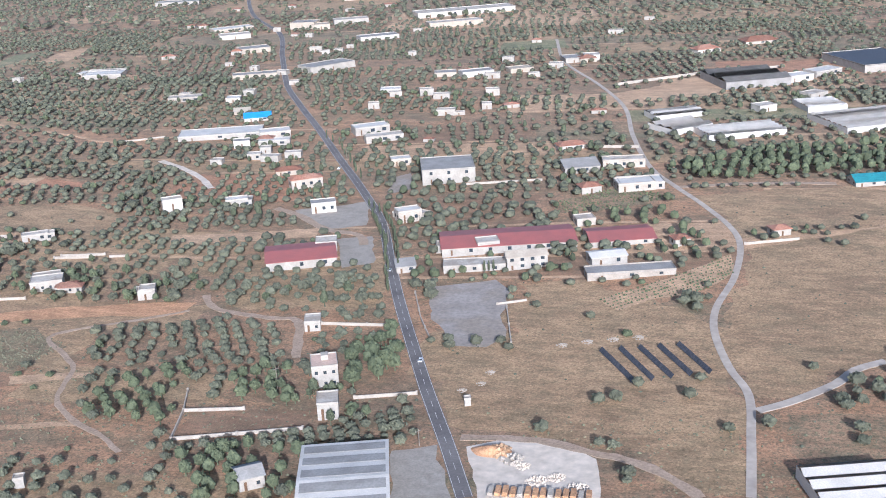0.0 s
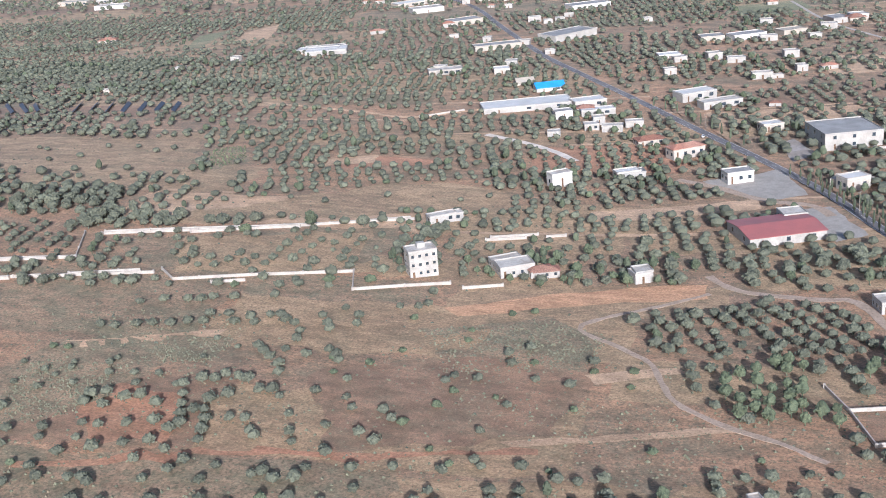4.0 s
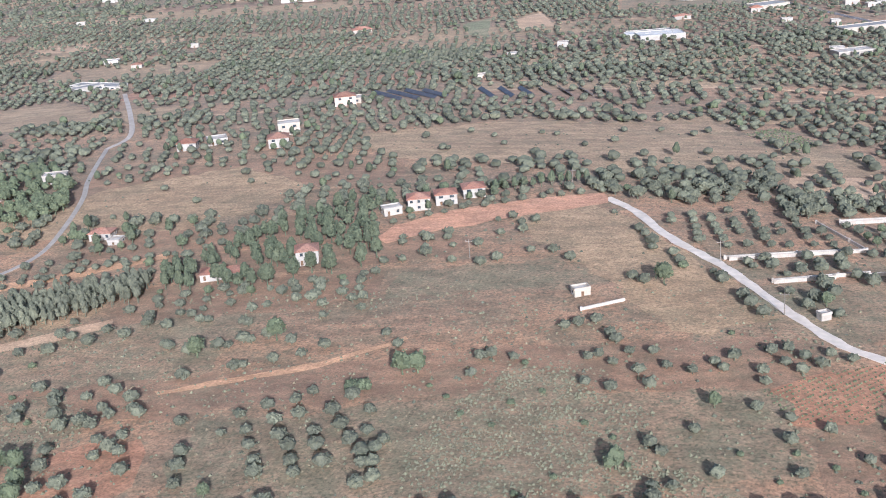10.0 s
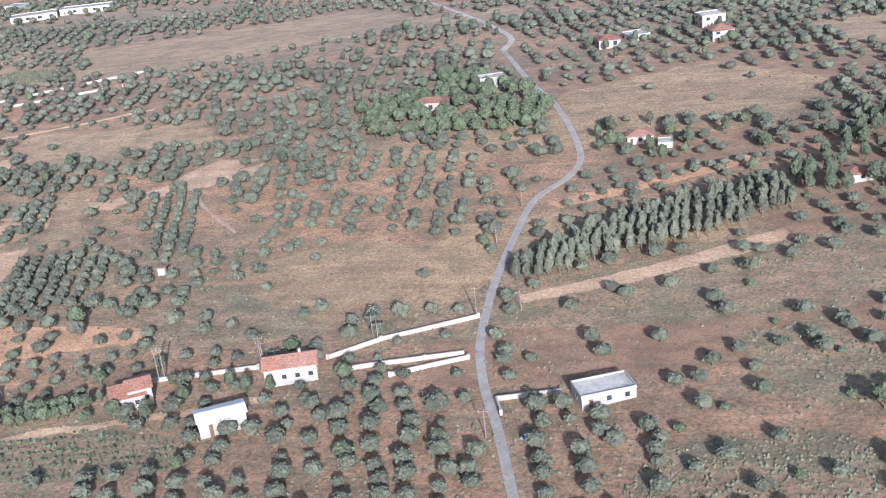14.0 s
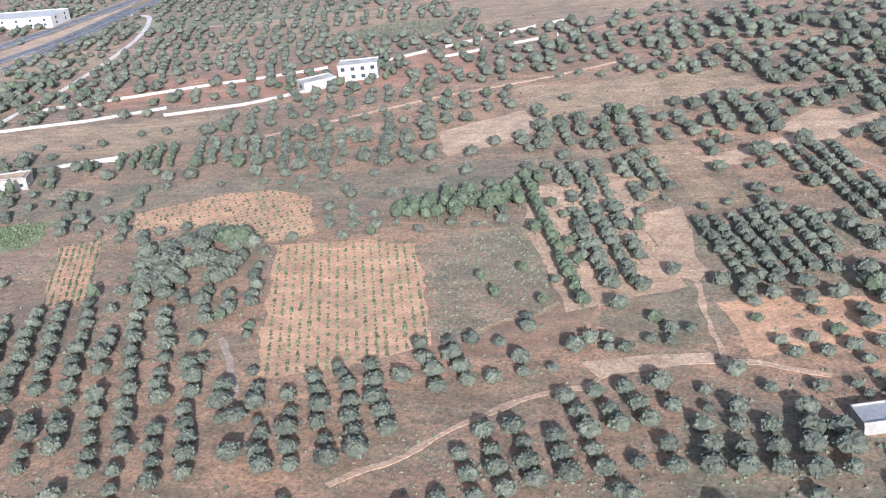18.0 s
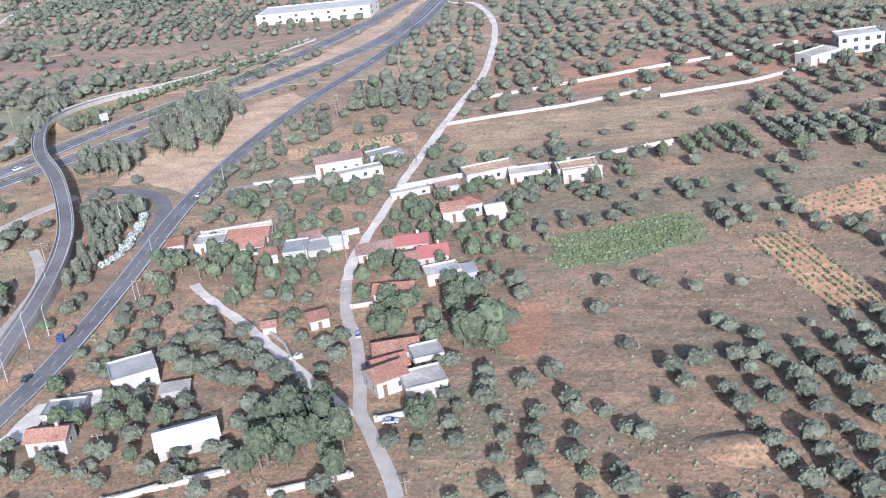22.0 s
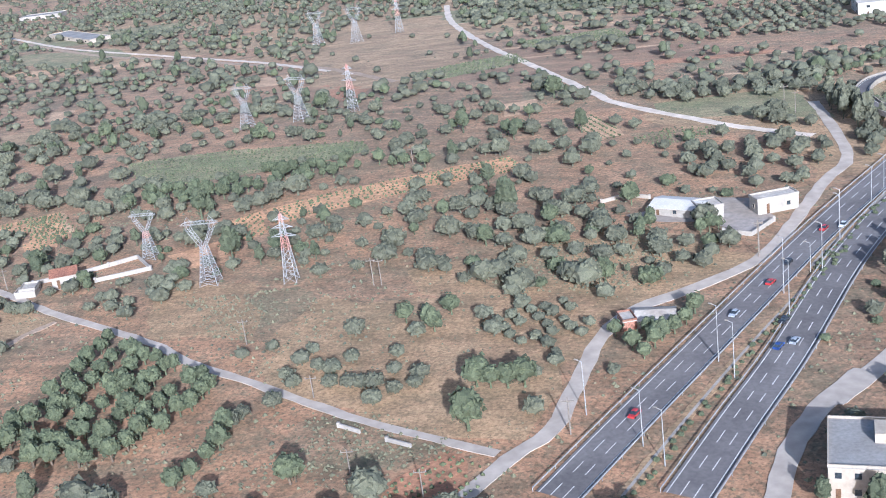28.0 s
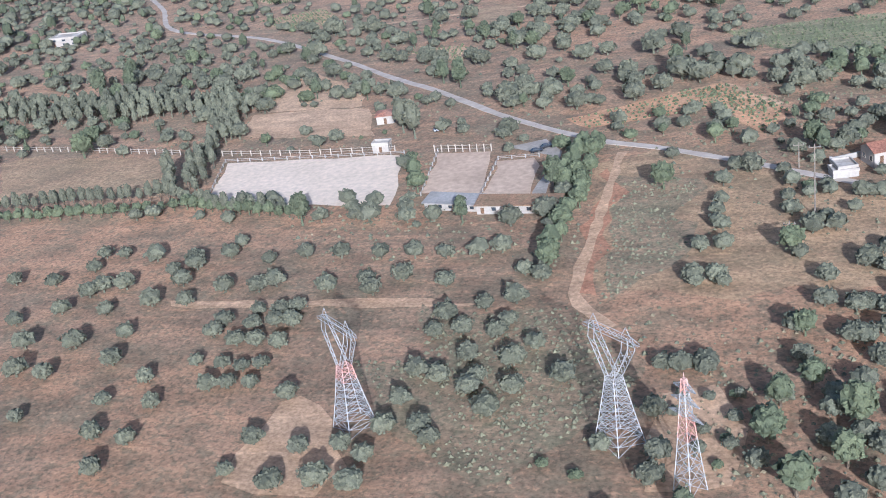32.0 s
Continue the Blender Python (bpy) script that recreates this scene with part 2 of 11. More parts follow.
REDPAINT = material("red_painted_steel", (0.45, 0.21, 0.165), (0.50, 0.33, 0.28), scale=0.6, fine=4.0, bump=0)
POLE = material("weathered_pole", (0.24, 0.20, 0.16), (0.17, 0.14, 0.11), scale=1.0, fine=4.0, bump=0.1)
PANEL = material("solar_glass", (0.055, 0.055, 0.065), (0.085, 0.08, 0.085), scale=0.6, fine=2.0, rough=0.5, bump=0, spec=0.2)
BARK = material("bark", (0.16, 0.12, 0.085), (0.10, 0.075, 0.05), scale=1.0, fine=6.0, bump=0.6)
OLIVE = material("olive_leaves", (0.108, 0.106, 0.071), (0.084, 0.084, 0.055), scale=0.25, fine=5.0, bump=0.6, island=0.2, third=(0.124, 0.123, 0.080), wide=0.08, rough=0.85, calm=0.5)
PINE = material("pine_needles", (0.067, 0.077, 0.044), (0.084, 0.091, 0.053), scale=0.3, fine=5.0, bump=0.6, island=0.25, rough=0.85, calm=0.5)
LEAF = material("bright_leaves", (0.102, 0.113, 0.061), (0.078, 0.088, 0.049), scale=0.3, fine=5.0, bump=0.6, island=0.25, rough=0.85, calm=0.5)
DRYBUSH = material("dry_bush", (0.150, 0.122, 0.072), (0.185, 0.142, 0.085), scale=0.3, fine=5.0, bump=0.3, island=0.25)
BLOSSOM = material("white_blossom", (0.50, 0.49, 0.45), (0.10, 0.115, 0.07), scale=2.2, fine=5.0, bump=0.5, island=0.2, mix=0.5)
BANK = soil("orange_bank_soil", (0.52, 0.25, 0.13), (0.44, 0.22, 0.12), (0.50, 0.25, 0.14), (0.36, 0.2, 0.12), 0.3)
HERB = material("grey_herbs", (0.168, 0.155, 0.092), (0.128, 0.120, 0.072), scale=0.3, fine=5.0, bump=0.0, island=0.2, calm=0.6)
VEG = material("vegetable_leaves", (0.13, 0.148, 0.062), (0.1, 0.118, 0.05), scale=0.3, fine=5.0, bump=0.4, island=0.3)
VINE = material("vine_leaves", (0.125, 0.137, 0.068), (0.095, 0.105, 0.052), scale=0.3, fine=5.0, bump=0.5, island=0.3)

# ---- ground ----
ROLL_X = [20 - 135 * k for k in range(10)]
ROLL_Y = (170, 290, 430)
ROLL = (
    (-0.1, 0.1, 0.0),
    (-1.2, -2.1, -0.1),
    (1.0, -2.4, -2.8),
    (5.1, 6.8, 0.3),
    (-2.8, 3.5, 5.3),
    (-2.2, 2.1, 3.3),
    (-1.3, 0.9, 0.8),
    (1.0, -0.7, -0.1),
    (-2.0, 3.1, 1.2),
    (0.3, 4.7, 0.9),
)


def ground(x, y):
    """The height of the gently rolling land."""
    x, y = np.asarray(x, float), np.asarray(y, float)
    z = np.full(np.broadcast(x, y).shape, -2.5)
    for a, row in zip(ROLL_X, ROLL):
        for b, c in zip(ROLL_Y, row):
            z = z + c * np.exp(-((x - a) / 95) ** 2 / 2 - ((y - b) / 95) ** 2 / 2)
    return z


def gz(x, y):
    return float(ground(x, y))


def mesh_of(name, verts, faces, mats, smooth=False, index=None):
    me = bpy.data.meshes.new(name)
    me.from_pydata([tuple(v) for v in verts], [], faces)
    for m in mats if isinstance(mats, (list, tuple)) else [mats]:
        me.materials.append(m)
    if index is not None:
        me.polygons.foreach_set("material_index", index)
    if smooth:
        me.polygons.foreach_set("use_smooth", [True] * len(me.polygons))
    me.update()
    return me


def stretch(a, b, first, grow):
    out, step = [a], first
    while abs(out[-1] - b) > step:
        out.append(out[-1] + math.copysign(step, b - a))
        step *= grow
    return out + [b]


def land():
    xs = stretch(-1520, -4200, 8, 1.15)[::-1] + [float(v) for v in range(-1512, 161, 7)] + stretch(168, 2600, 8, 1.15)
    ys = stretch(60, -900, 8, 1.2)[::-1] + [float(v) for v in range(67, 560, 7)] + stretch(568, 4700, 8, 1.1)
    gx, gy = np.meshgrid(xs, ys)
    verts = np.stack([gx, gy, ground(gx, gy)], -1).reshape(-1, 3)
    w = len(xs)
    faces = [(j * w + i, j * w + i + 1, (j + 1) * w + i + 1, (j + 1) * w + i) for j in range(len(ys) - 1) for i in range(w - 1)]
    tagged(new("ground", mesh_of("ground", verts, faces, GROUND, True)), "dry brown and reddish open ground with thin grass", "ground", kind="structure")


land()

# ---- what stands where, so that trees keep off roads, fields and houses ----
OX, OY, OW, OH = -1700, 50, 2100, 1400
TAKEN = np.zeros((OH, OW), bool)


def take_line(pts, wide):
    p = np.array(pts, float)
    for a, b in zip(p[:-1], p[1:]):
        n = max(2, int(np.hypot(*(b - a)) / 1.0))
        for t in np.linspace(0, 1, n):
            take_disc(*(a + (b - a) * t), wide)


def pave_line(line, r):
    for x, y in line:
        i0, i1, j0, j1 = int(x - r - OX), int(x + r - OX) + 1, int(y - r - OY), int(y + r - OY) + 1
        PAVED[max(j0, 0):max(j1, 0), max(i0, 0):max(i1, 0)] = True


def take_disc(x, y, r):
    i0, i1, j0, j1 = int(x - r - OX), int(x + r - OX) + 1, int(y - r - OY), int(y + r - OY) + 1
    TAKEN[max(j0, 0):max(j1, 0), max(i0, 0):max(i1, 0)] = True


def inside(poly, x, y):
    x, y = np.asarray(x, float), np.asarray(y, float)
    res = np.zeros(np.broadcast(x, y).shape, bool)
    for (ax, ay), (bx, by) in zip(poly, poly[1:] + poly[:1]):
        if ay != by:
            res ^= ((ay > y) != (by > y)) & (x < (bx - ax) * (y - ay) / (by - ay) + ax)
    return res


def take_poly(poly, pave=False):
    gx, gy = np.meshgrid(np.arange(OW) + OX, np.arange(OH) + OY)
    xs, ys = [p[0] for p in poly], [p[1] for p in poly]
    sl = np.s_[max(0, int(min(ys)) - OY):max(0, int(max(ys)) - OY + 2), max(0, int(min(xs)) - OX):max(0, int(max(xs)) - OX + 2)]
    hit = inside(poly, gx[sl], gy[sl])
    TAKEN[sl] |= hit
    if pave:
        PAVED[sl] |= hit


PAVED = np.zeros((OH, OW), bool)


def is_paved(x, y):
    i, j = int(x - OX), int(y - OY)
    return 0 <= i < OW and 0 <= j < OH and PAVED[j, i]


def is_taken(x, y):
    i, j = int(x - OX), int(y - OY)
    return 0 <= i < OW and 0 <= j < OH and TAKEN[j, i]


# ---- roads, fields, walls ----
def glide(pts, step=3.0):
    """A smooth line through points, in even steps."""
    p = [Vector((*q, 0)) for q in pts]
    p = [p[0] * 2 - p[1]] + p + [p[-1] * 2 - p[-2]]
    out = []
    for a, b, c, d in zip(p, p[1:], p[2:], p[3:]):
        n = max(2, int((c - b).length / step))
        for k in range(n):
            t = k / n
            out.append(0.5 * (2 * b + (c - a) * t + (2 * a - 5 * b + 4 * c - d) * t * t + (3 * b - 3 * c + d - a) * t ** 3))
    return [(v.x, v.y) for v in out + [p[-2]]]


def ribbon(pts, half, lift, off=0.0, height=None, ragged=0.0):
    p = np.array(pts, float)
    d = np.gradient(p, axis=0)
    n = np.stack([-d[:, 1], d[:, 0]], 1) / np.maximum(np.hypot(d[:, 0], d[:, 1]), 1e-6)[:, None]
    rnd = random.Random(len(pts))
    wob = np.array([[rnd.uniform(-ragged, ragged) for _ in p] for _ in range(2)])
    left, right = p + n * (off + half + wob[0])[:, None], p + n * (off - half + wob[1])[:, None]
    zl, zr = (ground(q[:, 0], q[:, 1]) + lift if height is None else np.asarray(height) + lift for q in (left, right))
    return np.column_stack([left, zl]), np.column_stack([right, zr])


def road(name, label, wide, pts, mat, lift=0.12, ragged=0.0, keep=1.5, category="road"):
    line = glide(pts)
    a, b = ribbon(line, np.full(len(line), wide / 2), lift, ragged=ragged)
    verts, n = [], len(line)
    for s, z in ((a, -0.25), (a, 0), (b, 0), (b, -0.25)):
        verts += [(v[0], v[1], v[2] + z) for v in s]
    faces = [(k * n + i, k * n + i + 1, (k + 1) * n + i + 1, (k + 1) * n + i) for k in range(3) for i in range(n - 1)]
    ob = tagged(new(name, mesh_of(name, verts, [f[::-1] for f in faces], mat)), label, category, kind="structure")
    take_line(line, wide / 2 + keep)
    pave_line(line, wide / 2)
    return ob, line


def stripe(parent, line, off, wide, lift, dash=0):
    """Painted lines along a road: unbroken, or dashes of their own."""
    verts, faces = [], []
    a, b = ribbon(line, np.full(len(line), wide / 2), lift, off=np.full(len(line), float(off)))
    for i in range(len(line) - 1):
        if not dash or i % (2 * dash) < dash:
            k = len(verts)
            verts += [a[i], a[i + 1], b[i + 1], b[i]]
            faces.append((k + 3, k + 2, k + 1, k))
    ob = new("lane_marking", mesh_of("lane_marking", verts, faces, PAINT))
    ob.parent = parent
    return ob


def field(name, label, poly, mat, lift=0.05, keep=True, category="field", fine=6):
    bm = bmesh.new()
    vs = [bm.verts.new((x, y, 0)) for x, y in poly]
    bm.faces.new(vs)
    bmesh.ops.triangulate(bm, faces=bm.faces)
    for _ in range(6):
        es = [e for e in bm.edges if e.calc_length() > fine]
        if not es:
            break
        bmesh.ops.subdivide_edges(bm, edges=es, cuts=1)
        bmesh.ops.triangulate(bm, faces=[f for f in bm.faces if len(f.verts) > 3])
    rnd = random.Random(len(poly))
    loose = 5.0 if mat in (STRAW, SCRUB, BROWN, RED) else 1.2
    for v in bm.verts:
        if v.is_boundary:
            q = v.co * 0.11
            v.co.x += rnd.uniform(-0.5, 0.5) + loose * noise.noise(q + Vector((7, 0, 0)))
            v.co.y += rnd.uniform(-0.5, 0.5) + loose * noise.noise(q + Vector((0, 9, 0)))
        v.co.z = gz(v.co.x, v.co.y) + lift
    bmesh.ops.recalc_face_normals(bm, faces=bm.faces)
    me = bpy.data.meshes.new(name)
    bm.normal_update()
    if sum(f.normal.z for f in bm.faces) < 0:
        bmesh.ops.reverse_faces(bm, faces=bm.faces)
    bm.to_mesh(me)
    bm.free()
    me.materials.append(mat)
    if keep:
        take_poly(poly, mat not in (STRAW, SCRUB, BROWN))
    return tagged(new(name, me), label, category, kind="structure")


def part(name, bm, mat, parent, label=""):
    me = bpy.data.meshes.new(name)
    bmesh.ops.recalc_face_normals(bm, faces=bm.faces)
    bm.to_mesh(me)
    bm.free()
    me.materials.append(mat)
    ob = new(name, me)
    ob.parent = parent
    return tagged(ob, label)


def add_box(bm, x0, x1, y0, y1, z0, z1):
    v = [bm.verts.new((x, y, z)) for z in (z0, z1) for x, y in ((x0, y0), (x1, y0), (x1, y1), (x0, y1))]
    for f in ((3, 2, 1, 0), (4, 5, 6, 7), (0, 1, 5, 4), (1, 2, 6, 5), (2, 3, 7, 6), (3, 0, 4, 7)):
        bm.faces.new([v[i] for i in f])


def box(x0, x1, y0, y1, z0, z1):
    bm = bmesh.new()
    add_box(bm, x0, x1, y0, y1, z0, z1)
    return bm


def bar(bm, a, b, r, sides=4, taper=1.0):
    a, b = Vector(a), Vector(b)
    q = (b - a).to_track_quat("Z", "Y")
    rings = []
    for p, s in ((a, r), (b, r * taper)):
        rings.append([bm.verts.new(p + q @ Vector((s * math.cos(2 * math.pi * (k + 0.5) / sides), s * math.sin(2 * math.pi * (k + 0.5) / sides), 0))) for k in range(sides)])
    for k in range(sides):
        bm.faces.new((rings[0][k], rings[0][(k + 1) % sides], rings[1][(k + 1) % sides], rings[1][k]))
    bm.faces.new(rings[1])
    bm.faces.new(rings[0][::-1])


def garden_wall(pts, high=0.9, thick=0.3, mat=None, label="pale rendered boundary wall along a field", gap=0, name="garden_wall"):
    """A wall that follows the land, with a coping and piers as parts."""
    mat = mat or STONEWALL
    line = []
    for a, b in zip(pts, pts[1:]):
        n = max(1, round(math.dist(a, b) / 7))
        line += [(a[0] + (b[0] - a[0]) * k / n, a[1] + (b[1] - a[1]) * k / n) for k in range(n)]
    line.append(pts[-1])
    x0, y0 = line[0]
    z0 = gz(x0, y0)
    root = tagged(new(name), label, "wall")
    root.location = (x0, y0, z0)
    bodies, piers = bmesh.new(), []
    for k, (a, b) in enumerate(zip(line, line[1:])):
        if gap and k % gap == gap - 1:
            continue
        d = Vector((b[0] - a[0], b[1] - a[1], 0)).normalized() * (thick / 2)
        nrm = Vector((-d.y, d.x, 0))
        za, zb = gz(*a) - z0, gz(*b) - z0
        vs = []
        for z in (-0.3, high):
            for p, zz, s in ((a, za, -1), (b, zb, -1), (b, zb, 1), (a, za, 1)):
                vs.append(bodies.verts.new((p[0] - x0 + nrm.x * s, p[1] - y0 + nrm.y * s, zz + z)))
        for f in ((3, 2, 1, 0), (4, 5, 6, 7), (0, 1, 5, 4), (1, 2, 6, 5), (2, 3, 7, 6), (3, 0, 4, 7)):
            bodies.faces.new([vs[i] for i in f])
    part("wall_body", bodies, mat, root)
    share = None
    for a in line[::2]:
        if share is None:
            p = part("pier", box(-thick * 0.8, thick * 0.8, -thick * 0.8, thick * 0.8, -0.3, high + 0.18), mat, root)
            share = p.data
        else:
            p = new("pier", share)
            p.parent = root
        p.location = (a[0] - x0, a[1] - y0, gz(*a) - z0)
    take_line(line, 1.2)
    return root


# ---- buildings ----
HOMES = []


def windows_on(root, w, h, face, floors, gap, mat_frame, door_at=None, wide=0.75, tall=0.8, plain=False):
    """Windows, each with frame, pane and sill, along a wall of length w; face is the outward side."""
    n = max(1, int(w / gap))
    made = None
    for f in range(floors):
        for k in range(n):
            u = -w / 2 + (k + 0.5) * w / n
            z = f * h / floors + h / floors * 0.36
            if door_at is not None and f == 0 and k == door_at:
                bm = box(u - 0.32, u + 0.32, -0.04, 0.02, 0.0, h / floors * 0.72)
                d = part("door", bm, WOODDOOR, root)
                d.matrix_basis = face
                continue
            bm = bmesh.new()
            for x0, x1, z0, z1 in ((-wide / 2 - .07, -wide / 2, 0, tall), (wide / 2, wide / 2 + .07, 0, tall), (-wide / 2 - .07, wide / 2 + .07, tall, tall + .07)):
                add_box(bm, x0, x1, -0.05, 0.03, z0, z1)
            if plain:
                bm.free()
                if made is None:
                    win = part("window", box(-wide / 2, wide / 2, -0.03, 0.02, 0, tall), GLASS, root)
                    made = win.data
                else:
                    win = new("window", made)
                    win.parent = root
            elif made is None:
                win = part("window", bm, mat_frame, root)
                pane = part("pane", box(-wide / 2, wide / 2, -0.015, 0.02, 0, tall), GLASS, win)
                sill = part("sill", box(-wide / 2 - .1, wide / 2 + .1, -0.1, 0.02, -0.06, 0), mat_frame, win)
                made = (win.data, pane.data, sill.data)
            else:
                bm.free()
                win = new("window", made[0])
                win.parent = root
                for nm, dt in (("pane", made[1]), ("sill", made[2])):
                    o = new(nm, dt)
                    o.parent = win
            win.matrix_basis = face @ Matrix.Translation((u, 0, min(z, h - tall - 0.15)))


def house(x, y, w, d, h, turn, label, roof="tile", wall=None, floors=1, name="house", cover=None, rise=None, ledge=0.35, gap=2.0, chimney=False, door=0, tank=False, category="house", sink=0.4, bands=0):
    """A building with its front centre at (x, y), front facing -y before it turns. Roofs: tile (hipped), gable, flat, shed."""
    pick = int(abs(x * 7 + y * 3))
    if y > 380:
        # the far buildings differ in how bright and how worn they are
        wall = wall or (WHITE, CREAM, STONEWALL, WHITE, BRIGHT)[pick % 5]
        cover = cover or ((FLATROOF, GREYSHEET, FLATROOF, WHITESHEET)[pick % 4] if roof == "flat" else None)
    wall = wall or WHITE
    root = tagged(new(name), label, category)
    cx, cy = x - math.sin(radians(turn)) * d / 2, y + math.cos(radians(turn)) * d / 2
    root.matrix_basis = pose(cx, cy, gz(cx, cy), 0, 0, turn)
    t = 0.18
    bm = bmesh.new()
    for a in ((-w / 2, w / 2, -d / 2, -d / 2 + t), (-w / 2, w / 2, d / 2 - t, d / 2), (-w / 2, -w / 2 + t, -d / 2 + t, d / 2 - t), (w / 2 - t, w / 2, -d / 2 + t, d / 2 - t)):
        add_box(bm, *a, -sink - 0.5, h)
    part("wall", bm, wall, root)
    for k, (length, face) in enumerate(((w, pose(0, -d / 2, 0)), (d, pose(w / 2, 0, 0, 0, 0, 90)), (d, pose(-w / 2, 0, 0, 0, 0, -90)))):
        if gap and (k == 0 or cy < 480):
            far = 1 if cy < 300 else 1.5 if cy < 480 else 2.5
            windows_on(root, length, h, face, floors, gap * far, WHITE if wall is not WHITE else CREAM, door if k == 0 else None, wide=min(0.8 * far, gap * 0.45 * far), tall=min(0.85 * far, h / floors * 0.45), plain=far > 1)
    e = ledge
    bm = bmesh.new()
    if roof == "flat":
        add_box(bm, -w / 2 - 0.1, w / 2 + 0.1, -d / 2 - 0.1, d / 2 + 0.1, h, h + 0.15)
        part("roof", bm, cover or FLATROOF, root)
        bm = bmesh.new()
        for a in ((-w / 2 - .1, w / 2 + .1, -d / 2 - .1, -d / 2 + .08), (-w / 2 - .1, w / 2 + .1, d / 2 - .08, d / 2 + .1), (-w / 2 - .1, -w / 2 + .08, -d / 2 + .08, d / 2 - .08), (w / 2 - .08, w / 2 + .1, -d / 2 + .08, d / 2 - .08)):
            add_box(bm, *a, h + 0.15, h + 0.5)
        part("parapet", bm, wall, root)
        if tank:
            part("stair_house", box(-w * 0.1, w * 0.18, 0, d * 0.3, h + 0.15, h + 1.5), wall, root)
    else:
        r = rise if rise is not None else min(w, d) * 0.22
        th = 0.14
        if roof == "tile":
            k = max(0.0, (w - d) / 2)
            m = max(0.0, (d - w) / 2)
            top = [(-k, -m), (k, m)]
            low = [(-w / 2 - e, -d / 2 - e), (w / 2 + e, -d / 2 - e), (w / 2 + e, d / 2 + e), (-w / 2 - e, d / 2 + e)]
            lo = [bm.verts.new((*p, h - 0.05)) for p in low]
            up = [bm.verts.new((*p, h - 0.05 + th)) for p in low]
            t0, t1 = (bm.verts.new((*p, h + r)) for p in top)
            bm.faces.new(lo[::-1])
            for i in range(4):
                bm.faces.new((lo[i], lo[(i + 1) % 4], up[(i + 1) % 4], up[i]))
            if w >= d:
                for f in ((up[0], up[1], t1, t0), (up[1], up[2], t1), (up[2], up[3], t0, t1), (up[3], up[0], t0)):
                    bm.faces.new(f)
            else:
                for f in ((up[0], up[1], t0), (up[1], up[2], t1, t0), (up[2], up[3], t1), (up[3], up[0], t0, t1)):
                    bm.faces.new(f)
        elif roof == "gable":
            prof = [(-d / 2 - e, h - 0.1), (0, h + r), (d / 2 + e, h - 0.1)]
            a = [[bm.verts.new((sx, p[0], p[1] + dz)) for p in prof] for sx in (-w / 2 - e, w / 2 + e) for dz in (0, th)]
            for i in (0, 1):
                bm.faces.new((a[1][i], a[3][i], a[3][i + 1], a[1][i + 1]))
                bm.faces.new((a[0][i], a[0][i + 1], a[2][i + 1], a[2][i]))
                for q, s in ((0, 1), (2, 3)):
                    bm.faces.new((a[q][i], a[q][i + 1], a[s][i + 1], a[s][i]))
            bm.faces.new((a[0][0], a[2][0], a[3][0], a[1][0]))
            bm.faces.new((a[0][2], a[1][2], a[3][2], a[2][2]))
            gb = bmesh.new()
            for sx in (-w / 2, w / 2 - t):
                f1 = [gb.verts.new((sx, *p)) for p in ((-d / 2, h), (d / 2, h), (0, h + r - 0.03))]
                f2 = [gb.verts.new((sx + t, *p)) for p in ((-d / 2, h), (d / 2, h), (0, h + r - 0.03))]
                gb.faces.new(f1[::-1])
                gb.faces.new(f2)
                for i in range(3):
                    gb.faces.new((f1[i], f1[(i + 1) % 3], f2[(i + 1) % 3], f2[i]))
            part("gable_wall", gb, wall, root)
        else:
            v = [bm.verts.new((sx, sy, h + (r if sy > 0 else 0) + dz)) for dz in (0, th) for sx, sy in ((-w / 2 - e, -d / 2 - e), (w / 2 + e, -d / 2 - e), (w / 2 + e, d / 2 + e), (-w / 2 - e, d / 2 + e))]
            for f in ((3, 2, 1, 0), (4, 5, 6, 7), (0, 1, 5, 4), (1, 2, 6, 5), (2, 3, 7, 6), (3, 0, 4, 7)):
                bm.faces.new([v[i] for i in f])
        part("roof", bm, cover or TILE, root)
    for k in range(bands):
        g = math.atan2(rise, d / 2)
        for side in (-1, 1):
            s = part("skylight", box(-w / 2 + 0.4, w / 2 - 0.4, -0.05 * d, 0.05 * d, 0.16, 0.21), GREYSHEET, root)
            u = (k + 0.5) / bands
            s.matrix_basis = pose(0, side * d / 2 * (1 - u), h + rise * u, -side * math.degrees(g), 0, 0)
    if chimney:
        part("chimney", box(w * 0.18, w * 0.18 + 0.5, 0.2, 0.7, h, h + (rise or min(w, d) * 0.22) + 0.7), wall, root)
    if name == "house":
        HOMES.append((cx, cy, max(w, d)))
    rad = turn
    c, s = math.cos(radians(rad)), math.sin(radians(rad))
    take_poly([(cx + c * u - s * v, cy + s * u + c * v) for u, v in ((-w / 2 - 1.5, -d / 2 - 1.5), (w / 2 + 1.5, -d / 2 - 1.5), (w / 2 + 1.5, d / 2 + 1.5), (-w / 2 - 1.5, d / 2 + 1.5))], True)
    return root


# ---- trees ----
def dome(rnd, x, y, z, r):
    """A low cushion of leaves: four slopes round a tip."""
    a = rnd.uniform(0, 1.6)
    v = [(x + r * rnd.uniform(0.7, 1.2) * math.cos(a + k * 1.571), y + r * rnd.uniform(0.7, 1.2) * math.sin(a + k * 1.571), z - 0.05) for k in range(4)]
    return v + [(x, y, z + r * rnd.uniform(0.5, 0.95))], ((0, 1, 4), (1, 2, 4), (2, 3, 4), (3, 0, 4))


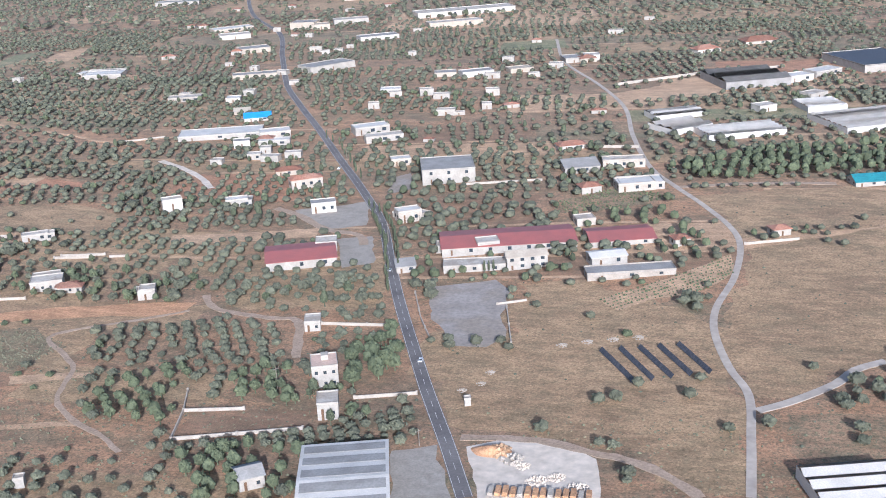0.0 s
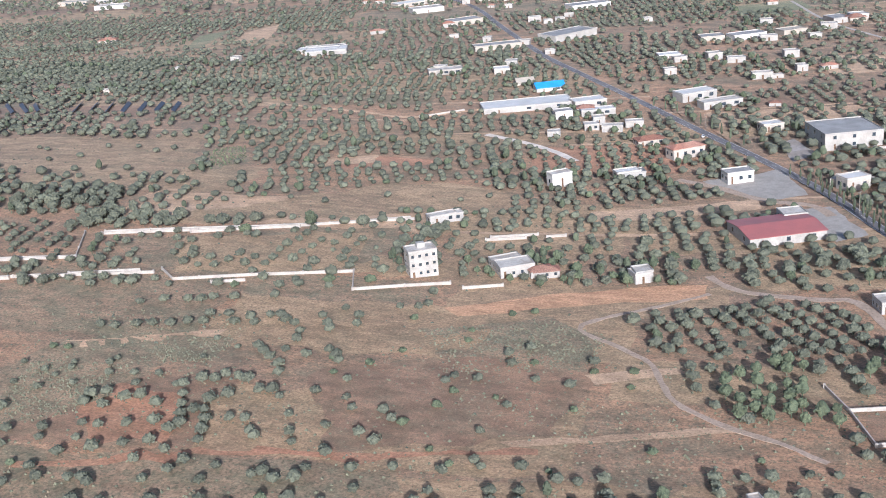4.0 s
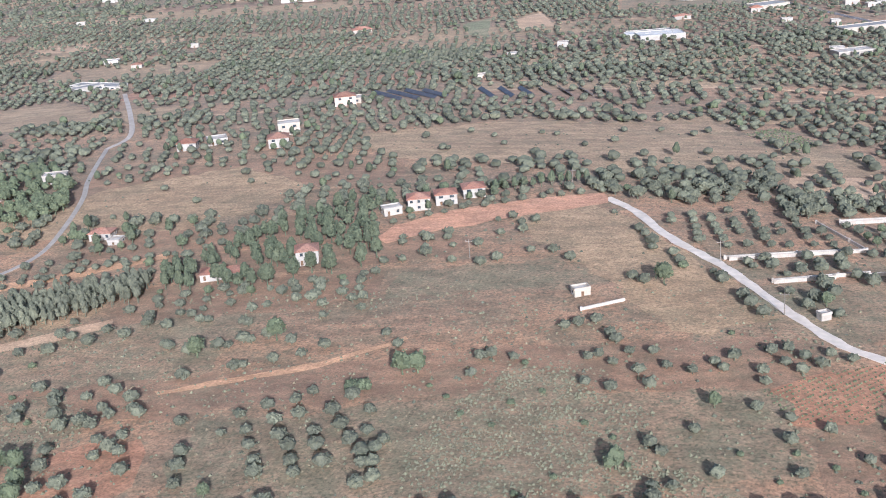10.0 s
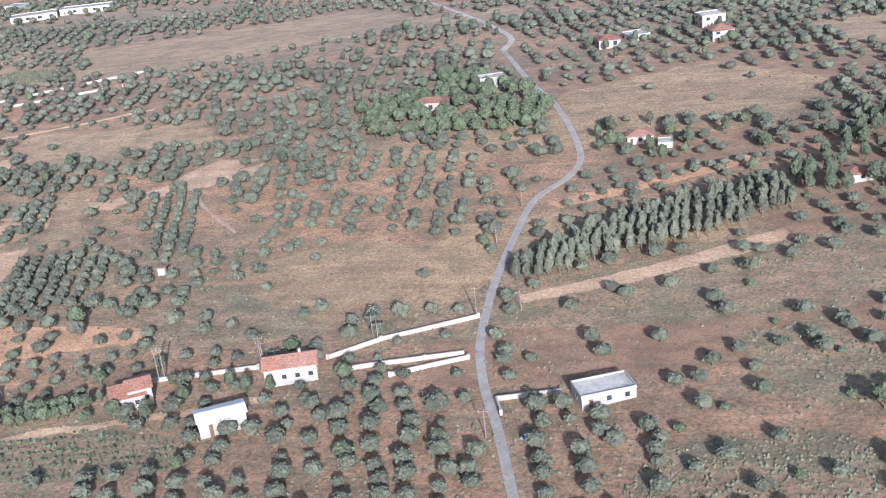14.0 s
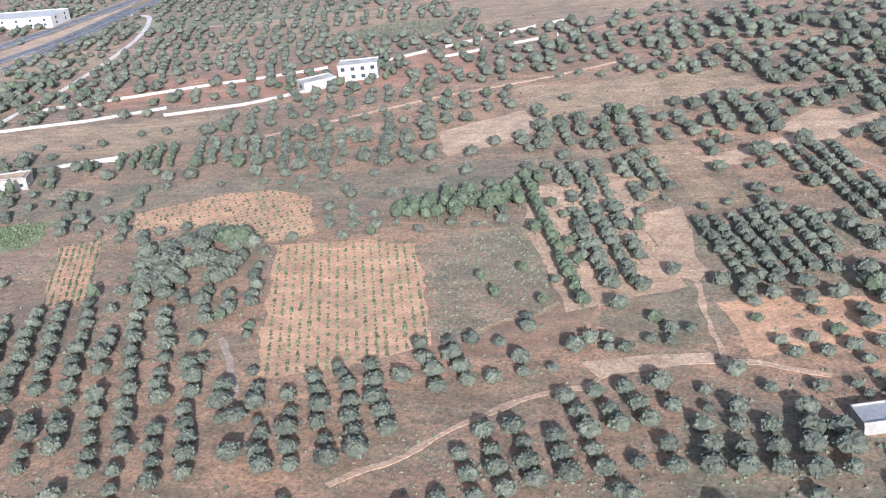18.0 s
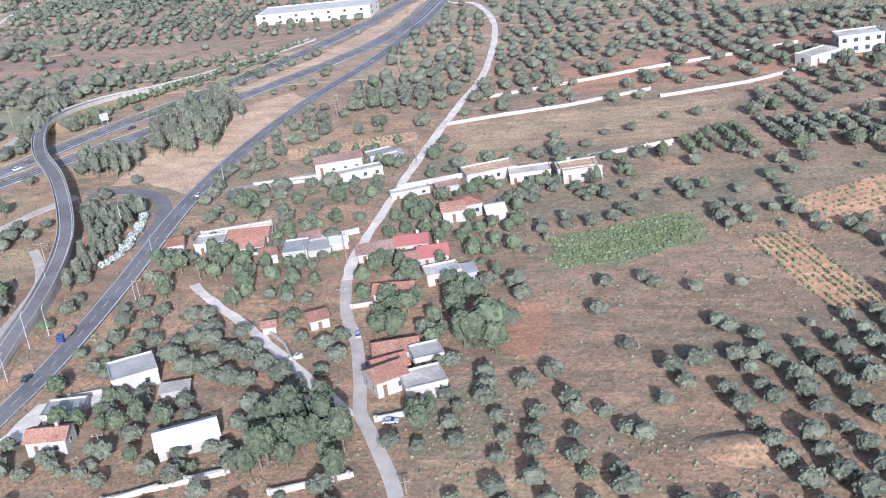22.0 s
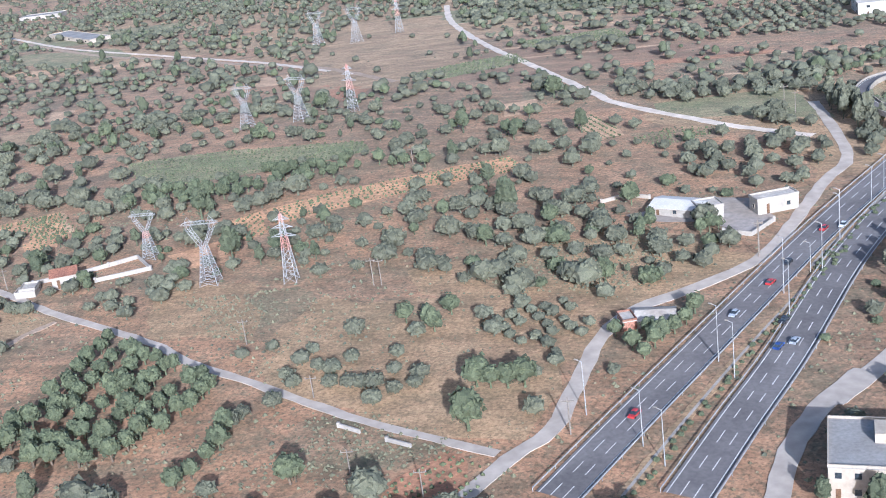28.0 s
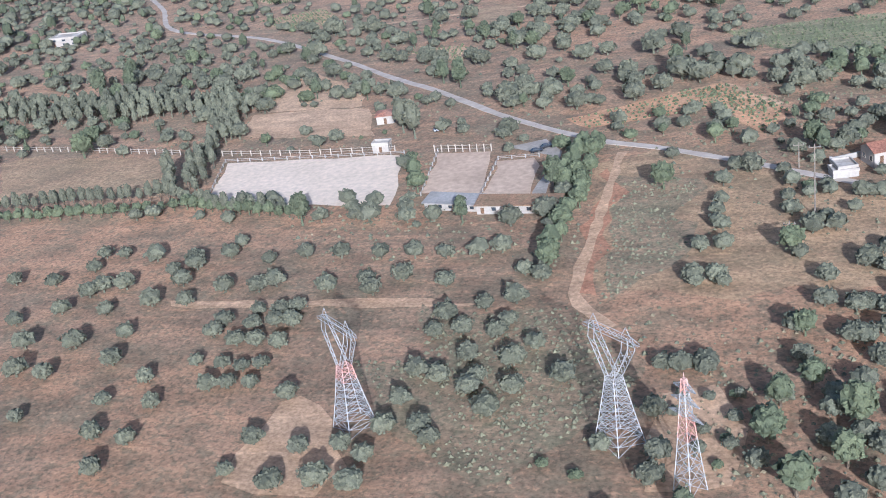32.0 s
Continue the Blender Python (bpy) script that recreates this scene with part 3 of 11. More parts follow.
def herbs(poly, gap=0.8, size=0.46, mat=None, seed=4, fill=0.75):
    """A weedy plot: low cushions packed in patches, joined."""
    field("weedy_ground", "weedy grey-brown ground under herbs", poly, SCRUB, lift=0.07, keep=False)
    rnd = random.Random(seed)
    xs, ys = [p[0] for p in poly], [p[1] for p in poly]
    gx, gy = np.meshgrid(np.arange(min(xs), max(xs), gap), np.arange(min(ys), max(ys), gap))
    gx, gy = gx[inside(poly, gx, gy)], gy[inside(poly, gx, gy)]
    vs, fs = [], []
    for x, y in zip(gx, gy):
        x, y = x + rnd.uniform(-0.5, 0.5) * gap, y + rnd.uniform(-0.5, 0.5) * gap
        if rnd.random() > fill or noise.noise(Vector((x * 0.07, y * 0.12, 5))) < rnd.uniform(-0.65, 0.0) or is_paved(x, y):
            continue
        v, f = dome(rnd, x, y, gz(x, y), size * rnd.uniform(0.6, 1.3))
        fs += [tuple(i + len(vs) for i in t) for t in f]
        vs += v
    tagged(new("herb_cushions", mesh_of("herb_cushions", vs, fs, mat or HERB)), "low grey-green herb cushions on dry soil", "undergrowth", kind="stuff")


def clump(rnd, c, r):
    q = Euler([rnd.uniform(0, 6.3) for _ in range(3)]).to_matrix()
    v = [Vector(c) + q @ (Vector(p) * r * rnd.uniform(0.75, 1.25)) for p in ((1, 0, 0), (-1, 0, 0), (0, 1, 0), (0, -1, 0), (0, 0, 1), (0, 0, -1))]
    return v, ((0, 2, 4), (2, 1, 4), (1, 3, 4), (3, 0, 4), (2, 0, 5), (1, 2, 5), (3, 1, 5), (0, 3, 5))


def tuft(rnd, c, out, r):
    """A cushion of leaves on the skin of a crown: four slopes round a low tip."""
    side = out.orthogonal().normalized()
    q = out.cross(side)
    a = rnd.uniform(0, 1.6)
    v = [c + (side * math.cos(a + k * 1.571) + q * math.sin(a + k * 1.571)) * r * rnd.uniform(0.7, 1.3) - out * r * 0.35 for k in range(4)]
    return v + [c + out * r * rnd.uniform(0.25, 0.75)], ((0, 1, 4), (1, 2, 4), (2, 3, 4), (3, 0, 4))


def crown(seed, n, r, low, wide=1.0, high=0.8, cone=0.0, sprigs=0, core=2):
    """A rounded, uneven crown about one unit across: a lobed heart, cushions of leaves over it with gaps between, and loose sprigs."""
    rnd = random.Random(seed)
    vs, fs = [], []
    shift = Vector((seed * 3.7, seed * 1.3, seed * 0.7))

    def skin(d):
        """The place on the crown's lobed surface in the direction d."""
        f = 0.40 * (0.96 + 0.30 * noise.noise(d * 1.5 + shift) + 0.26 * noise.noise(d * 3.3 + shift))
        s = 1 - cone * (d.z * f + 0.45)
        return Vector((d.x * f * wide * s, d.y * f * wide * s, low + d.z * f * high))

    bm = bmesh.new()
    bmesh.ops.create_icosphere(bm, subdivisions=core, radius=1)
    if core < 3:
        bmesh.ops.delete(bm, geom=[f for f in bm.faces if f.calc_center_median().z < -0.62], context="FACES")
    for v in bm.verts:
        v.co = skin(v.co.normalized()) * 1.0
    bm.verts.index_update()
    vs += [v.co.copy() for v in bm.verts]
    fs += [tuple(v.index for v in f.verts) for f in bm.faces]
    bm.free()
    for k in range(n):
        d = Vector([rnd.gauss(0, 1) for _ in range(3)]).normalized()
        d.z = max(d.z, -0.45)
        v, f = tuft(rnd, skin(d) + d * rnd.uniform(-0.02, 0.045), d, r * rnd.uniform(0.6, 1.35))
        fs += [tuple(i + len(vs) for i in t) for t in f]
        vs += v
    for k in range(sprigs):
        d = Vector([rnd.gauss(0, 1) for _ in range(3)]).normalized()
        c = skin(d) + d * rnd.uniform(-0.01, 0.075)
        fs.append(tuple(range(len(vs), len(vs) + 3)))
        vs += [c + Vector([rnd.uniform(-0.055, 0.055) for _ in range(3)]) for _ in range(3)]
    return np.array([tuple(v) for v in vs]), fs


def trunk_mesh(seed, high, r):
    rnd = random.Random(seed)
    bm = bmesh.new()
    fork = Vector((rnd.uniform(-0.04, 0.04), rnd.uniform(-0.04, 0.04), high * 0.55))
    bar(bm, (0, 0, -0.08), fork, r, 5, 0.7)
    for k in range(3):
        a = 2.1 * k + rnd.uniform(-0.4, 0.4)
        bar(bm, fork, fork + Vector((0.2 * math.cos(a), 0.2 * math.sin(a), high * 0.5)), r * 0.6, 4, 0.5)
    me = bpy.data.meshes.new("trunk")
    bm.to_mesh(me)
    bm.free()
    me.materials.append(BARK)
    return me


KINDS = {
    "olive": dict(mat=OLIVE, low=0.44, wide=1.04, high=0.76, cone=0.0, trunk=0.35, label="grey-green olive tree standing on dry soil", cat="olive tree"),
    "pine": dict(mat=PINE, low=0.75, wide=0.85, high=1.15, cone=0.35, trunk=0.4, label="dark green pine tree with a dense crown", cat="pine tree"),
    "cypress": dict(mat=PINE, low=1.35, wide=0.55, high=2.6, cone=0.5, trunk=0.3, label="slender dark cypress tree", cat="cypress tree"),
    "leafy": dict(mat=LEAF, low=0.62, wide=0.95, high=0.95, cone=0.1, trunk=0.35, label="green leafy broad tree", cat="tree"),
    "bush": dict(mat=LEAF, low=0.3, wide=1.0, high=0.6, cone=0.2, trunk=0.1, label="low green bush on dry ground", cat="bush"),
    "oleander": dict(mat=BLOSSOM, low=0.4, wide=1.0, high=0.85, cone=0.1, trunk=0.2, label="oleander bush covered with white blossom", cat="bush"),
    "eucalypt": dict(mat=OLIVE, low=0.95, wide=0.8, high=1.5, cone=0.15, trunk=0.5, label="tall grey-green eucalyptus tree", cat="tree"),
}
PLANTS = []  # kind, x, y, size


def plant(kind, x, y, size):
    PLANTS.append((kind, float(x), float(y), float(size)))


def stand(kind, size, spots):
    """Single trees at their own places."""
    for k, (x, y) in enumerate(spots):
        if is_paved(x, y) or is_paved(x, y - size * 0.3):
            continue
        plant(kind, x, y, size * (1 + 0.14 * math.sin(k * 2.4 + x)))
        take_disc(x, y, size * 0.45)


def grove(poly, kind="olive", gap=7.0, along=0.0, gap2=None, size=3.8, jitter=0.12, fill=0.92, seed=1, free=False):
    """Trees in rows over a plot; along is the rows' direction in degrees."""
    rnd = random.Random(seed)
    gap2 = gap2 or gap
    c, s = math.cos(radians(along)), math.sin(radians(along))
    mx, my = sum(p[0] for p in poly) / len(poly), sum(p[1] for p in poly) / len(poly)
    reach = max(math.dist(p, (mx, my)) for p in poly)
    spots = []
    for j in range(-int(reach / gap2) - 1, int(reach / gap2) + 2):
        for i in range(-int(reach / gap) - 1, int(reach / gap) + 2):
            u, v = i * gap + rnd.uniform(-1, 1) * gap * jitter, j * gap2 + rnd.uniform(-1, 1) * gap2 * jitter
            spots.append((mx + c * u - s * v, my + s * u + c * v, rnd.random(), rnd.gauss(1, 0.13)))
    a = np.array(spots)
    for (x, y, f, g), ok in zip(spots, inside(poly, a[:, 0], a[:, 1])):
        if ok and f < fill and (free or not is_taken(x, y)):
            plant(kind, x, y, size * max(0.6, g))
    take_poly(poly)


def row(pts, kind="olive", gap=6.0, size=3.8, jitter=0.1, seed=1):
    rnd = random.Random(seed)
    for a, b in zip(pts, pts[1:]):
        n = max(1, round(math.dist(a, b) / gap))
        for k in range(n + (b == pts[-1])):
            t = k / n
            plant(kind, a[0] + (b[0] - a[0]) * t + rnd.uniform(-1, 1) * gap * jitter, a[1] + (b[1] - a[1]) * t + rnd.uniform(-1, 1) * gap * jitter, size * rnd.gauss(1, 0.12))
            take_disc(a[0] + (b[0] - a[0]) * t, a[1] + (b[1] - a[1]) * t, size * 0.6)


def crops(name, label, poly, gap, along, step, size, mat, seed=3, fill=0.9):
    """Rows of small plants over a plot, joined: a vineyard or a vegetable field."""
    rnd = random.Random(seed)
    c, s = math.cos(radians(along)), math.sin(radians(along))
    mx, my = sum(p[0] for p in poly) / len(poly), sum(p[1] for p in poly) / len(poly)
    reach = max(math.dist(p, (mx, my)) for p in poly)
    spots = [(mx + c * i * step - s * (j * gap + rnd.uniform(-.12, .12)), my + s * i * step + c * j * gap) for j in range(-int(reach / gap) - 1, int(reach / gap) + 2) for i in range(-int(reach / step) - 1, int(reach / step) + 2) if rnd.random() < fill]
    a = np.array(spots)
    a = a[inside(poly, a[:, 0], a[:, 1])]
    z = ground(a[:, 0], a[:, 1])
    vs, fs = [], []
    for (x, y), zz in zip(a, z):
        q = rnd.uniform(-0.3, 0.3) * step
        v, f = clump(rnd, (x + c * q, y + s * q, zz + size * 0.4), size * rnd.uniform(0.5, 1.3))
        fs += [tuple(i + len(vs) for i in t) for t in f]
        vs += v
    tagged(new(name, mesh_of(name, vs, fs, mat)), label, "crop", kind="stuff")
    take_poly(poly)

# ---- larger single things ----
def pylon(x, y, high, turn, style="head", painted=False):
    """A lattice tower: four legs with bracing, and either a wide flat head or three pairs of arms."""
    mat = METAL
    label = {"head": "red and white lattice pylon with a wide flat head" if painted else "grey steel lattice pylon with a wide flat head", "arms": "red and white steel lattice pylon with three cross-arms", "pole": "slim lattice pylon"}[style]
    root = tagged(new("pylon"), label, "pylon", "pylons")
    root.matrix_basis = pose(x, y, gz(x, y), 0, 0, turn)
    h, b = high, high * (0.135 if style == "head" else 0.09)
    waist = 0.56 * h if style == "head" else 0.95 * h
    top = b * (0.32 if style == "head" else 0.16)
    r = 0.0024 * h + 0.012

    def corner(k, z):
        s = b + (top - b) * (z / waist) ** 0.85
        return Vector((s if k in (0, 3) else -s, s if k < 2 else -s, z))

    levels = [waist * (1 - (1 - i / 10) ** 1.3) for i in range(11)]
    for k in range(4):
        bm = bmesh.new()
        for z0, z1 in zip(levels, levels[1:]):
            bar(bm, corner(k, z0) - (Vector((0, 0, 0.4)) if z0 == 0 else Vector()), corner(k, z1), r * 1.5)
        leg = part("leg", bm, mat, root)
        if style == "arms" or painted:
            leg.data.materials.append(REDPAINT)
            for f in leg.data.polygons:
                f.material_index = int(0.42 * h < f.center.z < 0.62 * h or f.center.z > 0.84 * h)
    for k in range(4):
        bm = bmesh.new()
        for z0, z1 in zip(levels, levels[1:]):
            p, q, u, v = corner(k, z0), corner((k + 1) % 4, z0), corner(k, z1), corner((k + 1) % 4, z1)
            bar(bm, p, v, r * 0.75)
            bar(bm, q, u, r * 0.75)
            bar(bm, u, v, r * 0.75)
        lace = part("bracing", bm, mat, root)
        if style == "arms" or painted:
            lace.data.materials.append(REDPAINT)
            for f in lace.data.polygons:
                f.material_index = int(0.42 * h < f.center.z < 0.62 * h or f.center.z > 0.84 * h)
    if style == "head":
        half = h * 0.27
        for s in (-1, 1):
            bm = bmesh.new()
            for yy in (-1, 1):
                pts = [Vector((s * top, yy * top, waist)), Vector((s * half * 0.74, yy * top * 0.8, h * 0.82)), Vector((s * half * 0.72, yy * top * 0.5, h * 0.92))]
                ins = [Vector((s * top * 0.2, yy * top, waist + 0.02 * h)), Vector((s * half * 0.5, yy * top * 0.8, h * 0.82)), Vector((s * half * 0.52, yy * top * 0.5, h * 0.9))]
                for a, c in zip(pts, pts[1:]):
                    bar(bm, a, c, r)
                for a, c in zip(ins, ins[1:]):
                    bar(bm, a, c, r)
                for i in range(5):
                    t0, t1 = i / 5, (i + 1) / 5
                    bar(bm, pts[0].lerp(pts[1], t0), ins[0].lerp(ins[1], t1), r * 0.6)
                    bar(bm, ins[0].lerp(ins[1], t0), pts[0].lerp(pts[1], t1), r * 0.6)
            part("head_arm", bm, mat, root)
        bm = bmesh.new()
        tops, lows = [], []
        for i in range(13):
            u = -1 + i / 6
            tops.append(Vector((u * half, 0, h * (0.93 if abs(u) < 0.7 else 0.93 - (abs(u) - 0.7) * 0.1))))
            lows.append(Vector((u * half, 0, h * 0.885)))
        for line in (tops, lows):
            for a, c in zip(line, line[1:]):
                for yy in (-0.4, 0.4):
                    bar(bm, a + Vector((0, yy * top, 0)), c + Vector((0, yy * top, 0)), r * 0.8)
        for i in range(12):
            bar(bm, tops[i], lows[i + 1], r * 0.55)
            bar(bm, lows[i], tops[i + 1], r * 0.55)
        for s in (-1, 1):
            for q in (0.42, 0.78):
                bar(bm, (s * half * q, 0, h * 0.92), (s * half * 0.6, 0, h), r * 0.8)
        part("cross_beam", bm, METAL, root)
    else:
        for zz, half in ((0.64, 0.17), (0.76, 0.14), (0.87, 0.11)):
            for s in (-1, 1):
                bm = bmesh.new()
                tip = Vector((s * half * h, 0, zz * h))
                for yy in (-1, 1):
                    a, c = Vector((s * top, yy * top, zz * h)), Vector((s * top, yy * top, zz * h + 0.05 * h))
                    bar(bm, a, tip, r)
                    bar(bm, c, tip, r)
                    for i in range(3):
                        bar(bm, a.lerp(tip, i / 3), c.lerp(tip, (i + 1) / 3), r * 0.6)
                part("cross_arm", bm, mat, root)
        bm = bmesh.new()
        bar(bm, (0, 0, waist - 0.3), (0, 0, h), r * 1.6, 4, 0.4)
        part("peak", bm, REDPAINT, root)
    take_disc(x, y, b + 0.6)
    return root


def power_pole(x, y, high=6.0, turn=0, double=False):
    root = tagged(new("power_pole"), "weathered double power pole with a cross-arm" if double else "weathered wooden power pole with a cross-arm", "power pole", "power poles")
    root.matrix_basis = pose(x, y, gz(x, y), 0, 0, turn)
    for s in ((-0.55, 0.55) if double else (0,)):
        bm = bmesh.new()
        bar(bm, (s, 0, -0.4), (s, 0, high), 0.13, 6, 0.65)
        part("pole", bm, POLE, root)
    part("cross_arm", box(-0.9, 0.9, -0.06, 0.06, high - 0.6, high - 0.48), POLE, root)
    for s in (-0.8, 0, 0.8):
        bm = bmesh.new()
        bar(bm, (s, 0, high - 0.48), (s, 0, high - 0.2), 0.05, 5, 0.7)
        part("insulator", bm, WHITE, root)
    take_disc(x, y, 0.7)


def street_lamp(x, y, turn, high=7.0, double=False):
    root = tagged(new("street_lamp"), "tall grey steel street lamp with two arms" if double else "tall grey steel street lamp beside the road", "street lamp", "street lamps")
    root.matrix_basis = pose(x, y, gz(x, y), 0, 0, turn)
    bm = bmesh.new()
    bar(bm, (0, 0, -0.3), (0, 0, high), 0.09, 6, 0.55)
    part("pole", bm, METAL, root)
    for s in ((-1, 1) if double else (1,)):
        bm = bmesh.new()
        bar(bm, (0, 0, high - 0.1), (s * 0.9, 0, high + 0.15), 0.05, 5)
        arm = part("arm", bm, METAL, root)
        part("lamp_head", box(s * 0.9 - 0.28, s * 0.9 + 0.28, -0.11, 0.11, high + 0.1, high + 0.22), CONC, arm)
    take_disc(x, y, 0.7)


CAR_PAINT = {c: material("car_paint_" + c, v, tuple(k * 0.9 for k in v), rough=0.35, scale=1.0, fine=2.0, bump=0, spec=0.5) for c, v in (("white", (0.75, 0.75, 0.75)), ("red", (0.40, 0.035, 0.035)), ("blue", (0.03, 0.06, 0.20)), ("black", (0.03, 0.03, 0.035)), ("silver", (0.4, 0.41, 0.43)))}
TYRE = material("tyre", (0.02, 0.02, 0.02), rough=0.9, bump=0)


def profile(bm, pts, half, inset=0.0):
    a = [bm.verts.new((x, -half + (inset if i in (1, 2) else 0), z)) for i, (x, z) in enumerate(pts)]
    b = [bm.verts.new((x, half - (inset if i in (1, 2) else 0), z)) for i, (x, z) in enumerate(pts)]
    bm.faces.new(a)
    bm.faces.new(b[::-1])
    for i in range(len(pts)):
        bm.faces.new((a[i], b[i], b[(i + 1) % len(pts)], a[(i + 1) % len(pts)]))


def car(x, y, turn, colour, lift=0.2, long=2.5):
    root = tagged(new("car"), f"{colour} saloon car on the road" if lift > 0.15 else f"{colour} car parked beside a house", "car", "cars")
    root.matrix_basis = pose(x, y, gz(x, y) + lift, 0, 0, turn)
    k = long / 2
    bm = bmesh.new()
    profile(bm, [(-k, 0.16), (-k, 0.42), (-k * 0.95, 0.5), (k * 0.5, 0.5), (k * 0.97, 0.4), (k, 0.16)], 0.5)
    body = part("body", bm, CAR_PAINT[colour], root)
    bm = bmesh.new()
    profile(bm, [(-k * 0.8, 0.5), (-k * 0.55, 0.8), (k * 0.12, 0.8), (k * 0.5, 0.5)], 0.46, 0.1)
    part("cabin_glass", bm, GLASS, root, "dark car windows")
    part("roof", box(-k * 0.56, k * 0.13, -0.37, 0.37, 0.79, 0.83), CAR_PAINT[colour], root)
    for sx in (-0.6, 0.62):
        for sy in (-0.47, 0.47):
            bm = bmesh.new()
            bar(bm, (sx * k, sy - 0.06, 0.18), (sx * k, sy + 0.06, 0.18), 0.18, 10)
            part("wheel", bm, TYRE, root)
    return root


def truck(x, y, turn):
    root = tagged(new("truck"), "lorry with a blue cab and a dark brown load", "truck")
    root.matrix_basis = pose(x, y, gz(x, y) + 0.2, 0, 0, turn)
    part("cab", box(1.0, 2.0, -0.65, 0.65, 0.25, 1.5), CAR_PAINT["blue"], root)
    part("windscreen", box(1.99, 2.02, -0.55, 0.55, 0.9, 1.4), GLASS, root)
    part("load_bed", box(-2.6, 0.9, -0.68, 0.68, 0.35, 1.35), BROWN, root)
    for sx in (-2.0, -1.2, 1.5):
        for sy in (-0.58, 0.58):
            bm = bmesh.new()
            bar(bm, (sx, sy - 0.1, 0.28), (sx, sy + 0.1, 0.28), 0.28, 10)
            part("wheel", bm, TYRE, root)


def solar_row(a, b, high=0.9, wide=1.9):
    """One long table of solar panels on posts, facing the sun."""
    d = Vector((b[0] - a[0], b[1] - a[1], 0))
    root = tagged(new("solar_array"), "long row of dark tilted solar panels on posts", "solar panel", "solar rows")
    root.matrix_basis = pose(a[0], a[1], gz(*a), 0, 0, math.degrees(math.atan2(d.y, d.x)))
    n = max(2, int(d.length / 2.6))
    step = d.length / n
    tilt = 1 if SUN_WAY.cross(d).z < 0 else -1
    share = None
    for k in range(n):
        if share is None:
            bm = bmesh.new()
            w = wide / 2
            v = [bm.verts.new((px, py * tilt, pz)) for dz in (0, 0.06) for px, py, pz in ((0.04, -w, high - 0.5 + dz), (step - 0.04, -w, high - 0.5 + dz), (step - 0.04, w, high + 0.5 + dz), (0.04, w, high + 0.5 + dz))]
            for f in ((3, 2, 1, 0), (4, 5, 6, 7), (0, 1, 5, 4), (1, 2, 6, 5), (2, 3, 7, 6), (3, 0, 4, 7)):
                bm.faces.new([v[i] for i in f])
            p = part("panel", bm, PANEL, root)
            bm = bmesh.new()
            bar(bm, (0.1, 0, -0.5), (0.1, 0, high), 0.06)
            q = part("post", bm, METAL, root)
            share = (p.data, q.data)
        else:
            for nm, me in zip(("panel", "post"), share):
                o = new(nm, me)
                o.parent = root
                o.location = (k * step, 0, gz(a[0] + d.x * k / n, a[1] + d.y * k / n) - gz(*a))
    take_line([a, b], 2.5)


def road_sign(x, y, turn, wide=2.6, high=2.2):
    """A large road sign seen from behind: a grey panel with ribs on two posts."""
    root = tagged(new("road_sign"), "large grey road sign on two posts beside the highway", "road sign")
    root.matrix_basis = pose(x, y, gz(x, y), 0, 0, turn)
    part("panel", box(-wide / 2, wide / 2, -0.04, 0.04, 1.6, 1.6 + high), GREYSHEET, root)
    for s in (-0.3, 0.3):
        bm = bmesh.new()
        bar(bm, (s * wide, 0.1, -0.4), (s * wide, 0.1, 1.5 + high), 0.08, 6)
        part("post", bm, METAL, root)
    for z in (1.9, 2.6, 3.3):
        part("rib", box(-wide / 2 + 0.1, wide / 2 - 0.1, 0.04, 0.12, z, z + 0.1), METAL, root)
    take_disc(x, y, 1.5)


